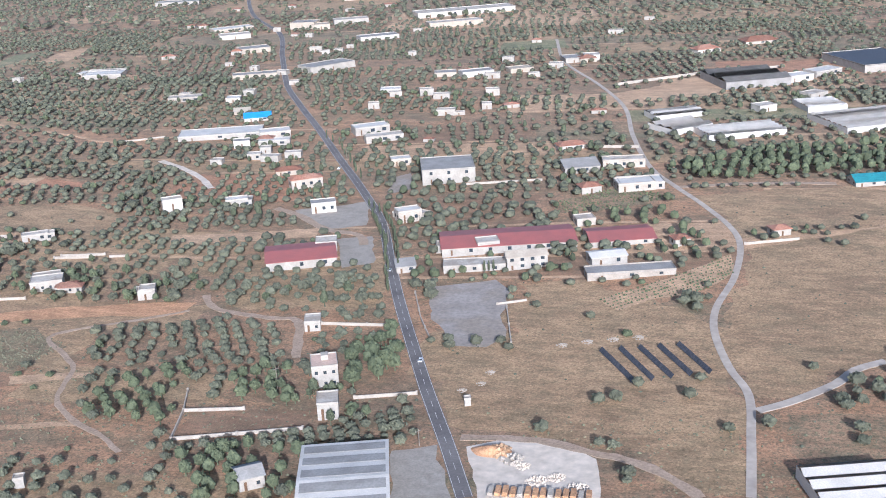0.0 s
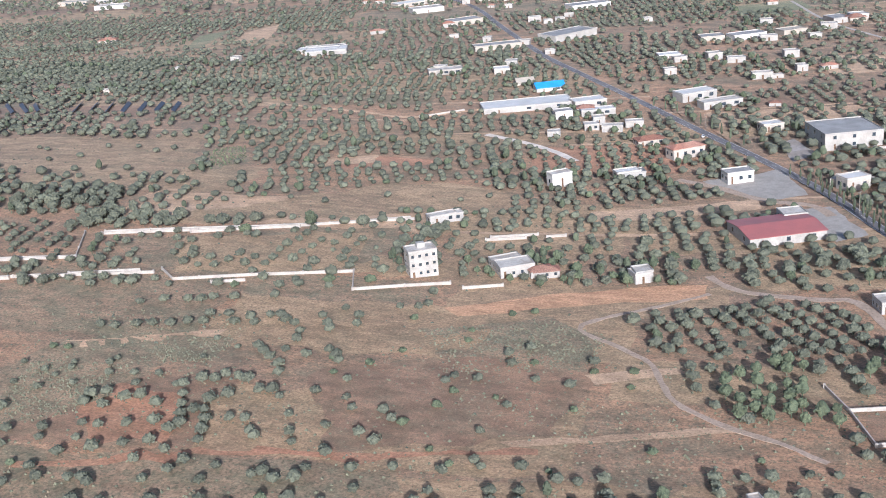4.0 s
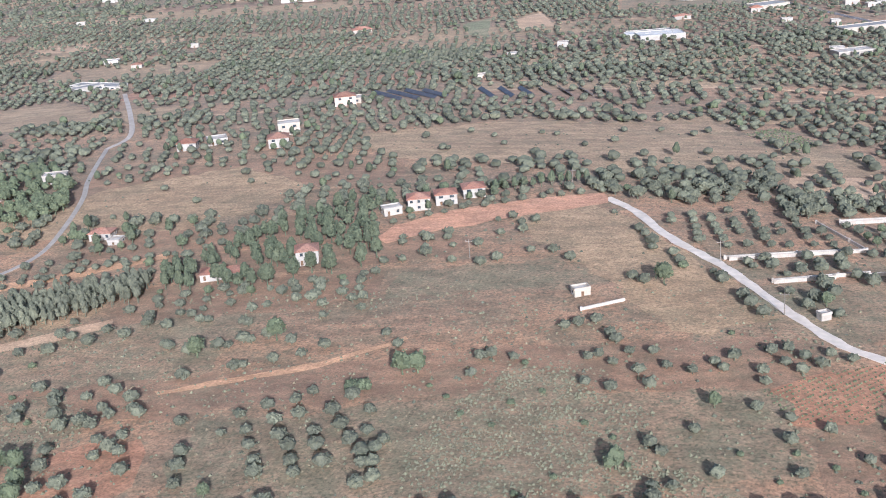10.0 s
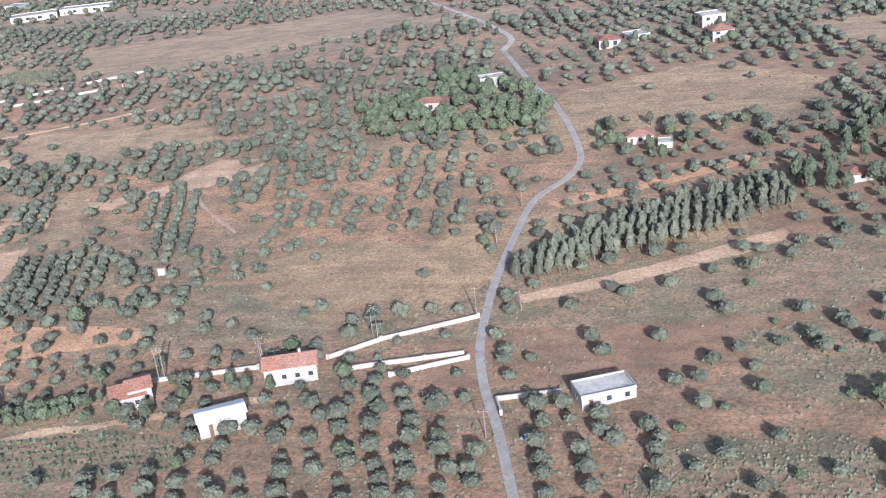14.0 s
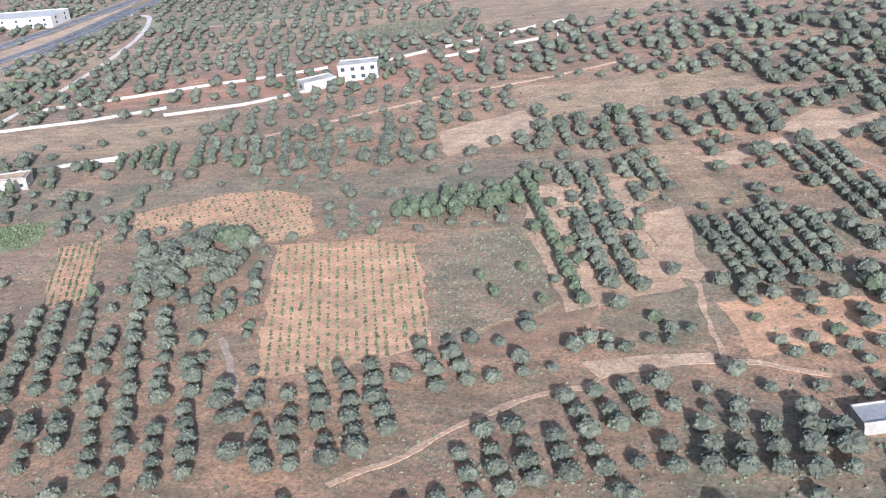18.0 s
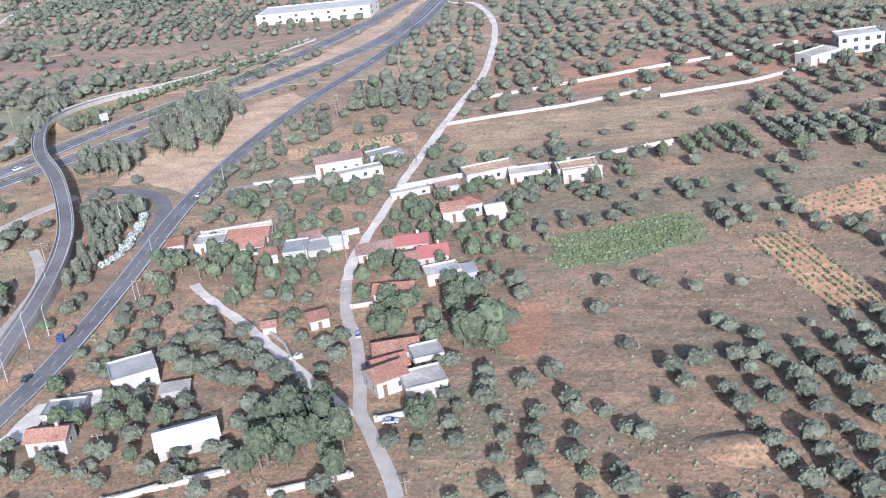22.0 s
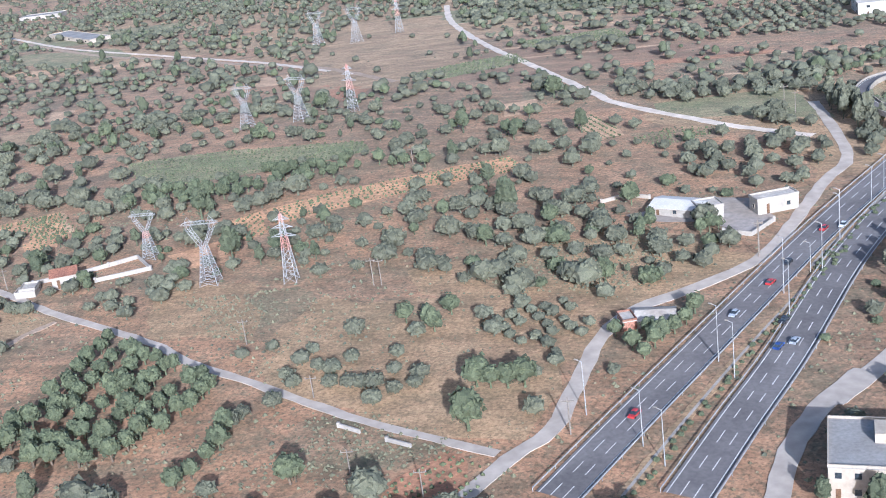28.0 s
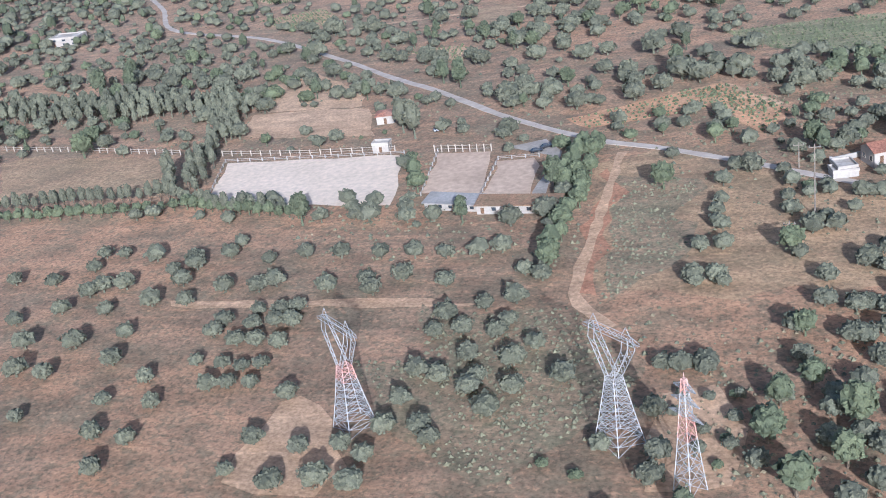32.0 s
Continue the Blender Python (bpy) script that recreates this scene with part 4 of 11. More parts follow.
def overpass(pts, heights, wide, piers, open_from, open_to):
    """A curved flyover: deck, asphalt, two parapets, piers, and embankment walls where it comes down."""
    line = glide(pts, 2.5)
    p = np.array(line)
    keys = [min(range(len(line)), key=lambda i: math.dist(line[i], q)) for q in pts]
    up = np.interp(range(len(line)), keys, heights)
    z = ground(p[:, 0], p[:, 1]) + up
    root = tagged(new("overpass"), "curved concrete flyover with pale parapets crossing the highway", "bridge")
    n = len(line)

    def strip(name, half, off, low, high, mat, parent=root, label="", first=0, last=n - 1, spread=None):
        """A band along the flyover between two heights; spread widens its foot."""
        a, b = ribbon(line, np.full(n, half), 0, off=np.full(n, float(off)), height=z)
        foot_a, foot_b = (a, b) if spread is None else ribbon(line, half + spread, 0, off=np.full(n, float(off)), height=z)
        m = last - first + 1
        lo = low if isinstance(low, np.ndarray) else np.full(n, low)
        verts = []
        for s, dz in ((foot_a, lo), (a, np.full(n, high)), (b, np.full(n, high)), (foot_b, lo)):
            verts += [(v[0], v[1], v[2] + q) for v, q in zip(s[first:last + 1], dz[first:last + 1])]
        faces = [(k * m + i, k * m + i + 1, ((k + 1) % 4) * m + i + 1, ((k + 1) % 4) * m + i) for k in range(4) for i in range(m - 1)]
        faces.append((0, m, 2 * m, 3 * m))
        ob = new(name, mesh_of(name, verts, [f[::-1] for f in faces], mat))
        ob.parent = root
        return tagged(ob, label)

    i0, i1 = (min(range(n), key=lambda i: math.dist(line[i], q)) for q in (open_from, open_to))
    strip("deck", wide / 2, 0, -0.7, -0.05, CONC)
    strip("road_surface", wide / 2 - 0.25, 0, -0.04, 0.02, ASPH)
    for s in (-1, 1):
        strip("parapet", 0.1, s * (wide / 2 - 0.12), -0.1, 0.55, CONC)
        strip("edge_line", 0.06, s * (wide / 2 - 0.6), 0.0, 0.03, PAINT)
    strip("embankment_wall", wide / 2 - 0.1, 0, -up - 0.6, -0.69, GREYSHEET, last=i0)
    strip("embankment", wide / 2 - 0.1, 0, -up - 0.6, -0.69, SCRUB, first=i1, spread=np.maximum(up, 0) * 1.1, label="weedy earth bank below the ramp")
    for q in piers:
        i = min(range(n), key=lambda k: math.dist(line[k], q))
        bm = bmesh.new()
        bar(bm, (p[i, 0], p[i, 1], gz(*line[i]) - 0.5), (p[i, 0], p[i, 1], z[i] - 0.65), 0.55, 8)
        part("pier", bm, CONC, root)
    take_line(line, wide / 2 + 1)


def guard_rail(pts, off, lift=0.2, every=2):
    line = glide(pts, 3.0)
    p = np.array(line)
    d = np.gradient(p, axis=0)
    nrm = np.stack([-d[:, 1], d[:, 0]], 1) / np.maximum(np.hypot(d[:, 0], d[:, 1]), 1e-6)[:, None]
    p = p + nrm * off
    z = ground(p[:, 0], p[:, 1]) + lift
    root = tagged(new("guard_rail"), "grey steel guard rail along the road", "guard rail")
    bm = bmesh.new()
    for (a, b), za, zb in zip(zip(p, p[1:]), z, z[1:]):
        bar(bm, (*a, za + 0.42), (*b, zb + 0.42), 0.09)
    part("rail", bm, METAL, root)
    bm = bmesh.new()
    for a, za in list(zip(p, z))[::every]:
        bar(bm, (*a, za - 0.5), (*a, za + 0.45), 0.05)
    tagged(part("post_line", bm, METAL, root), kind="stuff")


def fence(pts, mat, high=1.2, gap=2.2, label="cream painted post fence", rails=2):
    root = tagged(new("fence"), label, "fence")
    x0, y0 = pts[0]
    root.location = (x0, y0, gz(x0, y0))
    z0, share = gz(x0, y0), None
    for a, b in zip(pts, pts[1:]):
        n = max(1, round(math.dist(a, b) / gap))
        spots = [(a[0] + (b[0] - a[0]) * k / n - x0, a[1] + (b[1] - a[1]) * k / n - y0) for k in range(n + 1)]
        for s in spots:
            if share is None:
                o = part("post", box(-0.1, 0.1, -0.1, 0.1, -0.3, high), mat, root)
                share = o.data
            else:
                o = new("post", share)
                o.parent = root
            o.location = (*s, gz(s[0] + x0, s[1] + y0) - z0)
        for r in range(rails):
            bm = bmesh.new()
            zz = high * (0.45 + 0.4 * r)
            for s, t in zip(spots, spots[1:]):
                bar(bm, (*s, gz(s[0] + x0, s[1] + y0) - z0 + zz), (*t, gz(t[0] + x0, t[1] + y0) - z0 + zz), 0.045)
            part("rail", bm, mat, root)
    take_line(pts, 0.8)


def greenhouse(x, y, w, d, turn, ridges, label, high=2.0, mat=None, name="greenhouse"):
    """A row of joined glasshouse or sheet-roofed bays, each ridge a roof part."""
    mat = mat or WHITESHEET
    root = tagged(new(name), label, "greenhouse")
    cx, cy = x - math.sin(radians(turn)) * d / 2, y + math.cos(radians(turn)) * d / 2
    root.matrix_basis = pose(cx, cy, gz(cx, cy), 0, 0, turn)
    bm = bmesh.new()
    for a in ((-w / 2, w / 2, -d / 2, -d / 2 + .15), (-w / 2, w / 2, d / 2 - .15, d / 2), (-w / 2, -w / 2 + .15, -d / 2 + .15, d / 2 - .15), (w / 2 - .15, w / 2, -d / 2 + .15, d / 2 - .15)):
        add_box(bm, *a, -0.6, high)
    part("wall", bm, GREYSHEET if mat is not WHITESHEET else mat, root)
    s = d / ridges
    me = None
    for k in range(ridges):
        if me is None:
            bm = bmesh.new()
            for a, b in (((-s / 2, high), (0, high + s * 0.16)), ((0, high + s * 0.16), (s / 2, high))):
                v = [bm.verts.new(q) for q in ((-w / 2, *a), (w / 2, *a), (w / 2, *b), (-w / 2, *b))]
                bm.faces.new(v)
            r = bmesh.ops.solidify(bm, geom=bm.faces[:], thickness=0.08)
            o = part("roof", bm, mat, root)
            me = o.data
        else:
            o = new("roof", me)
            o.parent = root
        o.location = (0, -d / 2 + (k + 0.5) * s, 0.02)
    c, sn = math.cos(radians(turn)), math.sin(radians(turn))
    take_poly([(cx + c * u - sn * v, cy + sn * u + c * v) for u, v in ((-w / 2 - 1, -d / 2 - 1), (w / 2 + 1, -d / 2 - 1), (w / 2 + 1, d / 2 + 1), (-w / 2 - 1, d / 2 + 1))])


def heap(x, y, r, high, mat, label, name="rubble_heap", n=26, seed=1, lump=0.28):
    """A heap of stones or spoil out of many rough lumps."""
    rnd = random.Random(seed)
    vs, fs = [], []
    for _ in range(n):
        a, q = rnd.uniform(0, 6.28), math.sqrt(rnd.random()) * r
        px, py = x + q * math.cos(a), y + q * math.sin(a)
        v, f = clump(rnd, (px, py, gz(px, py) + high * (1 - q / r) * rnd.uniform(0.4, 1)), r * lump)
        fs += [tuple(i + len(vs) for i in t) for t in f]
        vs += v
    tagged(new(name, mesh_of(name, vs, fs, mat)), label, "rubble")
    take_disc(x, y, r)


def pallet_stack(x, y, turn, w, d, h, mat, label):
    root = tagged(new("pallet_stack"), label, "pallet", "stacks in the yard")
    root.matrix_basis = pose(x, y, gz(x, y), 0, 0, turn)
    part("pallet", box(-w / 2, w / 2, -d / 2, d / 2, -0.3, 0.12), POLE, root)
    for k in range(3):
        part("layer", box(-w / 2 + 0.04 * k, w / 2 - 0.03 * k, -d / 2 + 0.05, d / 2 - 0.05, 0.12 + k * h / 3, 0.1 + (k + 1) * h / 3), mat, root)


def mound(x, y, r, high, mat, label):
    """A smooth bare mound of earth with a lumpy skin."""
    n, vs, fs = 14, [], []
    for j in range(n + 1):
        for i in range(28):
            a, q = 2 * math.pi * i / 28, r * j / n
            px, py = x + q * math.cos(a) * (1 + 0.12 * math.sin(3 * a)), y + q * math.sin(a) * 0.6
            h = high * (0.5 + 0.5 * math.cos(math.pi * j / n)) ** 0.8 + 0.35 * noise.noise(Vector((px * 0.5, py * 0.5, 1))) * (1 - j / n)
            vs.append((px, py, gz(px, py) + h - (0.3 if j == n else 0)))
    for j in range(n):
        for i in range(28):
            fs.append((j * 28 + i, j * 28 + (i + 1) % 28, (j + 1) * 28 + (i + 1) % 28, (j + 1) * 28 + i))
    tagged(new("earth_mound", mesh_of("earth_mound", vs, [f[::-1] for f in fs], mat, True)), label, "mound", kind="structure")
    take_disc(x, y, r)



# ---- roads ----
lane_lift = 0.16
lane, line = road("main_road", "grey asphalt country road with painted edge lines", 3.7, [(-61.7, 198.5), (-72.2, 220.8), (-85.3, 247.3), (-98.8, 276.1), (-112.9, 306.7), (-127.7, 340.9), (-144.1, 379.0), (-167.7, 420.9), (-195.8, 467.0), (-226.1, 516.9), (-260.2, 571.2), (-290.8, 623.5), (-337.8, 721.1), (-386.8, 824.5), (-456.4, 926.0), (-522.7, 1050.3), (-600.0, 1210.0)], ASPH, lift=lane_lift)
stripe(lane, line, -1.65, 0.12, lane_lift + 0.012)
stripe(lane, line, 1.65, 0.12, lane_lift + 0.012)
stripe(lane, line, 0, 0.1, lane_lift + 0.012, 1)
road("side_road", "pale concrete lane between fields", 2.1, [(-5.3, 208.9), (-6.4, 233.3), (-8.0, 255.7), (-13.5, 271.1), (-18.5, 292.2), (-19.4, 310.5), (-15.9, 335.9), (-15.8, 364.7), (-20.6, 384.8), (-32.2, 410.2), (-43.5, 431.3), (-56.6, 459.1), (-70.7, 511.4), (-83.1, 570.2), (-105.5, 627.7), (-138.2, 698.6), (-161.5, 787.9)], LANE)
road("side_road", "pale concrete lane branching off", 2.7, [(-5.8, 247.7), (1.6, 253.6), (11.7, 264.9), (16.5, 273.7), (23.7, 279.8)], LANE, lift=0.14)
road("dirt_track", "pale dirt track past a stone yard", 2.6, [(-69.8, 224.0), (-52.5, 225.6), (-37.8, 221.5), (-29.0, 219.2), (-18.8, 211.4), (-15.0, 207.1)], DIRT, lift=0.1, ragged=0.4)
road("dirt_track", "pale dirt track to a farm", 3.0, [(-42.3, 429.9), (-15.6, 437.2), (15.0, 439.7)], DIRT, lift=0.1, ragged=0.4)
road("dirt_track", "winding dirt track over brown ground", 1.6, [(-173.1, 287.2), (-187.3, 274.5), (-197.4, 266.5), (-202.2, 257.7), (-191.3, 248.8), (-182.5, 240.2), (-175.5, 222.8), (-163.2, 212.6), (-153.3, 207.9), (-144.6, 201.7)], DIRT, lift=0.1, ragged=0.3)
road("dirt_track", "pale dirt track to a house", 2.6, [(-174.7, 300.3), (-165.8, 290.3), (-146.1, 286.3), (-136.8, 285.2), (-126.4, 260.4)], DIRT, lift=0.1, ragged=0.3)
road("dirt_track", "pale dirt track between plots", 3.2, [(-277.0, 451.4), (-257.4, 439.5), (-243.6, 427.7), (-232.4, 414.7)], WHITEGRAVEL, lift=0.1, ragged=0.3)
road("dirt_track", "pale dirt track to a depot", 3.0, [(-192.6, 392.3), (-178.6, 384.0), (-163.1, 370.3), (-147.8, 364.7), (-141.8, 354.4)], DIRT, lift=0.1, ragged=0.3)
road("gravel_road", "white gravel road across the fields", 2.6, [(-315.7, 150.9), (-327.7, 169.8), (-340.7, 189.5), (-351.4, 205.4), (-361.0, 213.2), (-372.2, 231.1), (-384.3, 253.6), (-397.4, 272.7), (-407.6, 293.6), (-417.0, 306.7)], WHITEGRAVEL, ragged=0.3)
road("side_road", "narrow grey lane between olive plots", 1.7, [(-565.7, 135.5), (-571.9, 154.7), (-576.7, 167.4), (-580.4, 181.6), (-582.0, 197.5), (-582.5, 210.0), (-582.1, 229.1), (-580.7, 247.4), (-575.0, 258.6), (-573.0, 271.0), (-578.1, 291.7), (-586.8, 316.3), (-596.8, 337.2), (-612.8, 377.5)], CONC)
road("side_road", "narrow grey lane to farm houses", 2.2, [(-612.8, 377.5), (-614.4, 398.3), (-638.5, 442.2), (-677.5, 506.7)], LANE, lift=0.14)
road("dirt_track", "pale farm track under olive trees", 1.3, [(-746.2, 125.0), (-742.1, 129.4), (-737.1, 133.8), (-731.9, 141.2), (-720.6, 152.5), (-713.1, 155.2), (-708.4, 161.6), (-692.0, 165.0), (-682.9, 163.8), (-675.8, 161.5)], PINK, lift=0.1, ragged=0.4)
road("dirt_track", "pale farm track into an orchard", 1.0, [(-692.0, 165.0), (-695.9, 180.7), (-698.0, 192.3)], PINK, lift=0.11, ragged=0.4)
road("village_lane", "pale dusty lane between walls", 2.1, [(-914.6, 188.4), (-916.6, 201.4), (-917.6, 228.3), (-918.4, 257.6), (-918.4, 298.6), (-918.6, 341.0), (-928.1, 402.6), (-944.6, 446.0), (-960.3, 459.9), (-961.3, 528.1), (-962.6, 595.4)], WHITEGRAVEL, lift=0.13, ragged=0.2)
road("village_lane", "grey concrete lane between village houses", 2.2, [(-884.9, 119.5), (-887.2, 124.4), (-894.1, 136.5), (-896.9, 141.1), (-899.4, 149.2), (-904.7, 163.8), (-910.0, 174.3), (-914.6, 188.4)], LANE)
road("village_lane", "pinkish dirt lane through the village", 2.1, [(-946.8, 187.4), (-939.1, 179.7), (-929.6, 171.3), (-920.7, 162.6), (-909.3, 151.1), (-902.3, 144.3), (-897.6, 139.5)], WHITEGRAVEL, lift=0.1, ragged=0.2)
lane_lift = 0.16
lane, line = road("main_road", "dark asphalt slip road with white edge lines", 4.8, [(-957.2, 116.8), (-958.8, 132.6), (-959.4, 154.8), (-963.1, 187.6), (-969.4, 231.6), (-970.6, 270.4), (-967.5, 316.5), (-961.6, 356.0), (-958.9, 407.6), (-961.2, 478.4), (-967.6, 618.1)], ASPH, lift=lane_lift)
stripe(lane, line, -2.1, 0.15, lane_lift + 0.012)
stripe(lane, line, 2.1, 0.15, lane_lift + 0.012)
stripe(lane, line, 0, 0.1, lane_lift + 0.012, 1)
road("ramp", "dark asphalt curve joining two roads", 3.6, [(-999.3, 237.8), (-992.7, 240.8), (-983.6, 239.2), (-976.2, 232.9), (-971.3, 222.1), (-968.8, 207.1)], ASPH, lift=0.15)
lane_lift = 0.2
lane, line = road("highway", "dark asphalt carriageway with dashed lanes", 6.4, [(-1091.9, 124.9), (-1083.8, 145.6), (-1070.4, 178.2), (-1054.4, 216.1), (-1037.4, 252.8), (-1031.2, 267.9), (-1025.6, 283.0), (-1012.3, 312.5), (-1000.1, 346.2), (-986.5, 396.7), (-977.7, 453.5), (-973.2, 513.5), (-973.2, 622.1)], ASPH, lift=lane_lift)
stripe(lane, line, -2.7, 0.16, lane_lift + 0.012)
stripe(lane, line, 2.7, 0.16, lane_lift + 0.012)
stripe(lane, line, -0.9, 0.15, lane_lift + 0.012, 1)
stripe(lane, line, 0.9, 0.15, lane_lift + 0.012, 1)
lane_lift = 0.21
lane, line = road("highway", "dark asphalt carriageway with dashed lanes", 6.4, [(-1075.4, 125.9), (-1069.1, 145.3), (-1062.1, 165.7), (-1050.3, 203.8), (-1035.7, 238.2), (-1019.1, 266.8), (-1008.0, 286.5), (-996.0, 312.0), (-982.5, 342.1), (-970.3, 375.9), (-963.5, 414.2), (-964.5, 466.7)], ASPH, lift=lane_lift)
stripe(lane, line, -2.7, 0.16, lane_lift + 0.012)
stripe(lane, line, 2.7, 0.16, lane_lift + 0.012)
stripe(lane, line, -0.9, 0.15, lane_lift + 0.012, 1)
stripe(lane, line, 0.9, 0.15, lane_lift + 0.012, 1)
road("service_road", "pale dusty service road beside the highway", 2.7, [(-1104.2, 124.1), (-1100.0, 133.6), (-1095.0, 142.0), (-1093.9, 151.8), (-1092.3, 166.5), (-1090.5, 174.5), (-1086.5, 182.0), (-1077.3, 189.9), (-1066.7, 201.8), (-1060.3, 217.9), (-1052.8, 242.9), (-1047.3, 257.2), (-1049.4, 283.5), (-1052.4, 304.9)], LANE, ragged=0.2)
road("service_road", "pale service road below the flyover", 3.2, [(-1064.8, 124.3), (-1062.5, 137.4), (-1058.4, 148.7), (-1051.5, 160.4), (-1056.6, 150.1), (-1045.2, 168.6), (-1033.5, 187.5), (-1023.0, 206.6), (-1013.2, 216.1), (-1008.4, 228.3), (-1002.5, 238.1)], LANE, ragged=0.2)
road("dirt_track", "pale track beside the flyover", 2.2, [(-977.5, 163.8), (-982.0, 185.1), (-987.7, 196.4), (-995.3, 206.2)], LANE, lift=0.1, ragged=0.2)
road("side_road", "pale narrow lane past pylons", 1.8, [(-1101.8, 134.9), (-1112.8, 138.9), (-1124.6, 143.2), (-1135.7, 148.4), (-1146.8, 153.9), (-1162.8, 161.4), (-1170.1, 166.5), (-1184.6, 173.5), (-1200.6, 180.6), (-1216.5, 189.3), (-1231.4, 197.8), (-1247.4, 206.1), (-1259.4, 211.7), (-1280.6, 228.0), (-1304.6, 252.0), (-1319.1, 264.7), (-1344.6, 289.8), (-1382.6, 322.2), (-1427.8, 345.2), (-1452.3, 380.5), (-1471.1, 404.5)], LANE, ragged=0.15)
road("dirt_track", "pinkish farm track to the hills", 2.8, [(-1215.0, 556.6), (-1197.6, 498.1), (-1166.0, 425.4), (-1136.2, 368.2), (-1112.1, 324.8), (-1102.4, 309.9), (-1079.0, 289.6), (-1065.2, 280.6), (-1053.7, 274.7)], WHITEGRAVEL, lift=0.1, ragged=0.3)
road("dirt_track", "pale track between plots", 3.0, [(-1478.1, 574.7), (-1374.8, 497.8), (-1320.6, 469.5), (-1272.0, 435.8), (-1229.4, 409.5), (-1183.4, 362.7)], DIRT, lift=0.1, ragged=0.3)
road("dirt_track", "faint track over a mown plot", 1.5, [(-1204.5, 125.8), (-1203.7, 141.6), (-1203.1, 156.0), (-1203.1, 168.2), (-1198.6, 177.1)], DIRT, lift=0.1, ragged=0.3)
road("dirt_track", "reddish tractor track beside trees", 1.8, [(-1252.6, 204.0), (-1251.8, 171.7), (-1250.9, 148.2), (-1243.8, 138.5)], PINK, lift=0.1, ragged=0.3)

# ---- flyover and highway furniture ----
overpass([(-962.4, 105.2), (-964.3, 116.3), (-966.4, 136.4), (-968.8, 148.5), (-971.5, 158.0), (-976.7, 180.2), (-983.8, 200.8), (-992.5, 217.0), (-1009.0, 240.7), (-1024.7, 258.9), (-1035.7, 276.4), (-1040.4, 289.1), (-1040.7, 302.4), (-1036.5, 317.8), (-1027.6, 332.1), (-1018.2, 348.3), (-1006.9, 371.6), (-996.4, 397.2)], [0.16, 0.16, 0.2, 0.5, 1.0, 2.2, 3.2, 4.0, 4.4, 4.4, 4.2, 4.0, 3.3, 2.2, 1.0, 0.3, 0.12, 0.1], 3.9, [(-1021.6, 255.8), (-1010.6, 242.8), (-999.4, 227.8), (-990.9, 213.9)], (-983.8, 200.8), (-1040.4, 289.1))
guard_rail([(-1091.9, 124.9), (-1083.8, 145.6), (-1070.4, 178.2), (-1054.4, 216.1), (-1037.4, 252.8), (-1031.2, 267.9), (-1025.6, 283.0), (-1012.3, 312.5), (-1000.1, 346.2), (-986.5, 396.7), (-977.7, 453.5), (-973.2, 513.5), (-973.2, 622.1)], -3.5)
guard_rail([(-1091.9, 124.9), (-1083.8, 145.6), (-1070.4, 178.2), (-1054.4, 216.1), (-1037.4, 252.8), (-1031.2, 267.9), (-1025.6, 283.0), (-1012.3, 312.5), (-1000.1, 346.2), (-986.5, 396.7), (-977.7, 453.5), (-973.2, 513.5), (-973.2, 622.1)], 3.6)
guard_rail([(-1075.4, 125.9), (-1069.1, 145.3), (-1062.1, 165.7), (-1050.3, 203.8), (-1035.7, 238.2), (-1019.1, 266.8), (-1008.0, 286.5), (-996.0, 312.0), (-982.5, 342.1), (-970.3, 375.9), (-963.5, 414.2), (-964.5, 466.7)], 3.5)
guard_rail([(-1075.4, 125.9), (-1069.1, 145.3), (-1062.1, 165.7), (-1050.3, 203.8), (-1035.7, 238.2), (-1019.1, 266.8), (-1008.0, 286.5), (-996.0, 312.0), (-982.5, 342.1), (-970.3, 375.9), (-963.5, 414.2), (-964.5, 466.7)], -3.6)
guard_rail([(-957.2, 116.8), (-958.8, 132.6), (-959.4, 154.8), (-963.1, 187.6), (-969.4, 231.6), (-970.6, 270.4), (-967.5, 316.5), (-961.6, 356.0), (-958.9, 407.6), (-961.2, 478.4), (-967.6, 618.1)], -2.8)
street_lamp(-1081.9, 138.0, 157.6, 8.7)
street_lamp(-1072.5, 162.9, 157.6, 9.5)
street_lamp(-1062.3, 187.3, 157.6, 10.3)
street_lamp(-1051.8, 210.4, 157.6, 10.0)
street_lamp(-1078.6, 133.2, 157.6, 8.5)
street_lamp(-1070.0, 157.5, 157.6, 9.3)
street_lamp(-1061.6, 178.6, 157.6, 10.0)
street_lamp(-1055.6, 196.5, 157.6, 9.0)
street_lamp(-1090.8, 146.1, 157.6, 8.7)
street_lamp(-1044.7, 229.2, 157.6, 7.7)
street_lamp(-1042.0, 233.4, 157.6, 8.5)
street_lamp(-1051.5, 216.9, 157.6, 6.6)
street_lamp(-1057.6, 196.0, 157.6, 5.6)
street_lamp(-1036.9, 246.2, 157.6, 6.4)
street_lamp(-963.2, 126.7, 100, 7.4)
street_lamp(-963.7, 140.7, 100, 7.2)
street_lamp(-967.9, 161.1, 100, 7.2)
street_lamp(-977.1, 215.0, 100, 7.3)
street_lamp(-961.4, 199.1, 100, 5.6)
street_lamp(-963.4, 241.6, 100, 6.8)
street_lamp(-967.0, 166.3, 100, 6.0)
street_lamp(-979.2, 186.1, 100, 5.0)
street_lamp(-965.0, 149.3, 100, 5.1)
street_lamp(-955.2, 179.2, 100, 4.2)
car(-1083.8, 145.9, 248, "red")
car(-1070.4, 178.7, 248, "silver")
car(-1054.4, 215.3, 248, "red")
car(-1050.8, 216.8, 248, "white")
car(-1063.5, 167.2, 428, "blue")
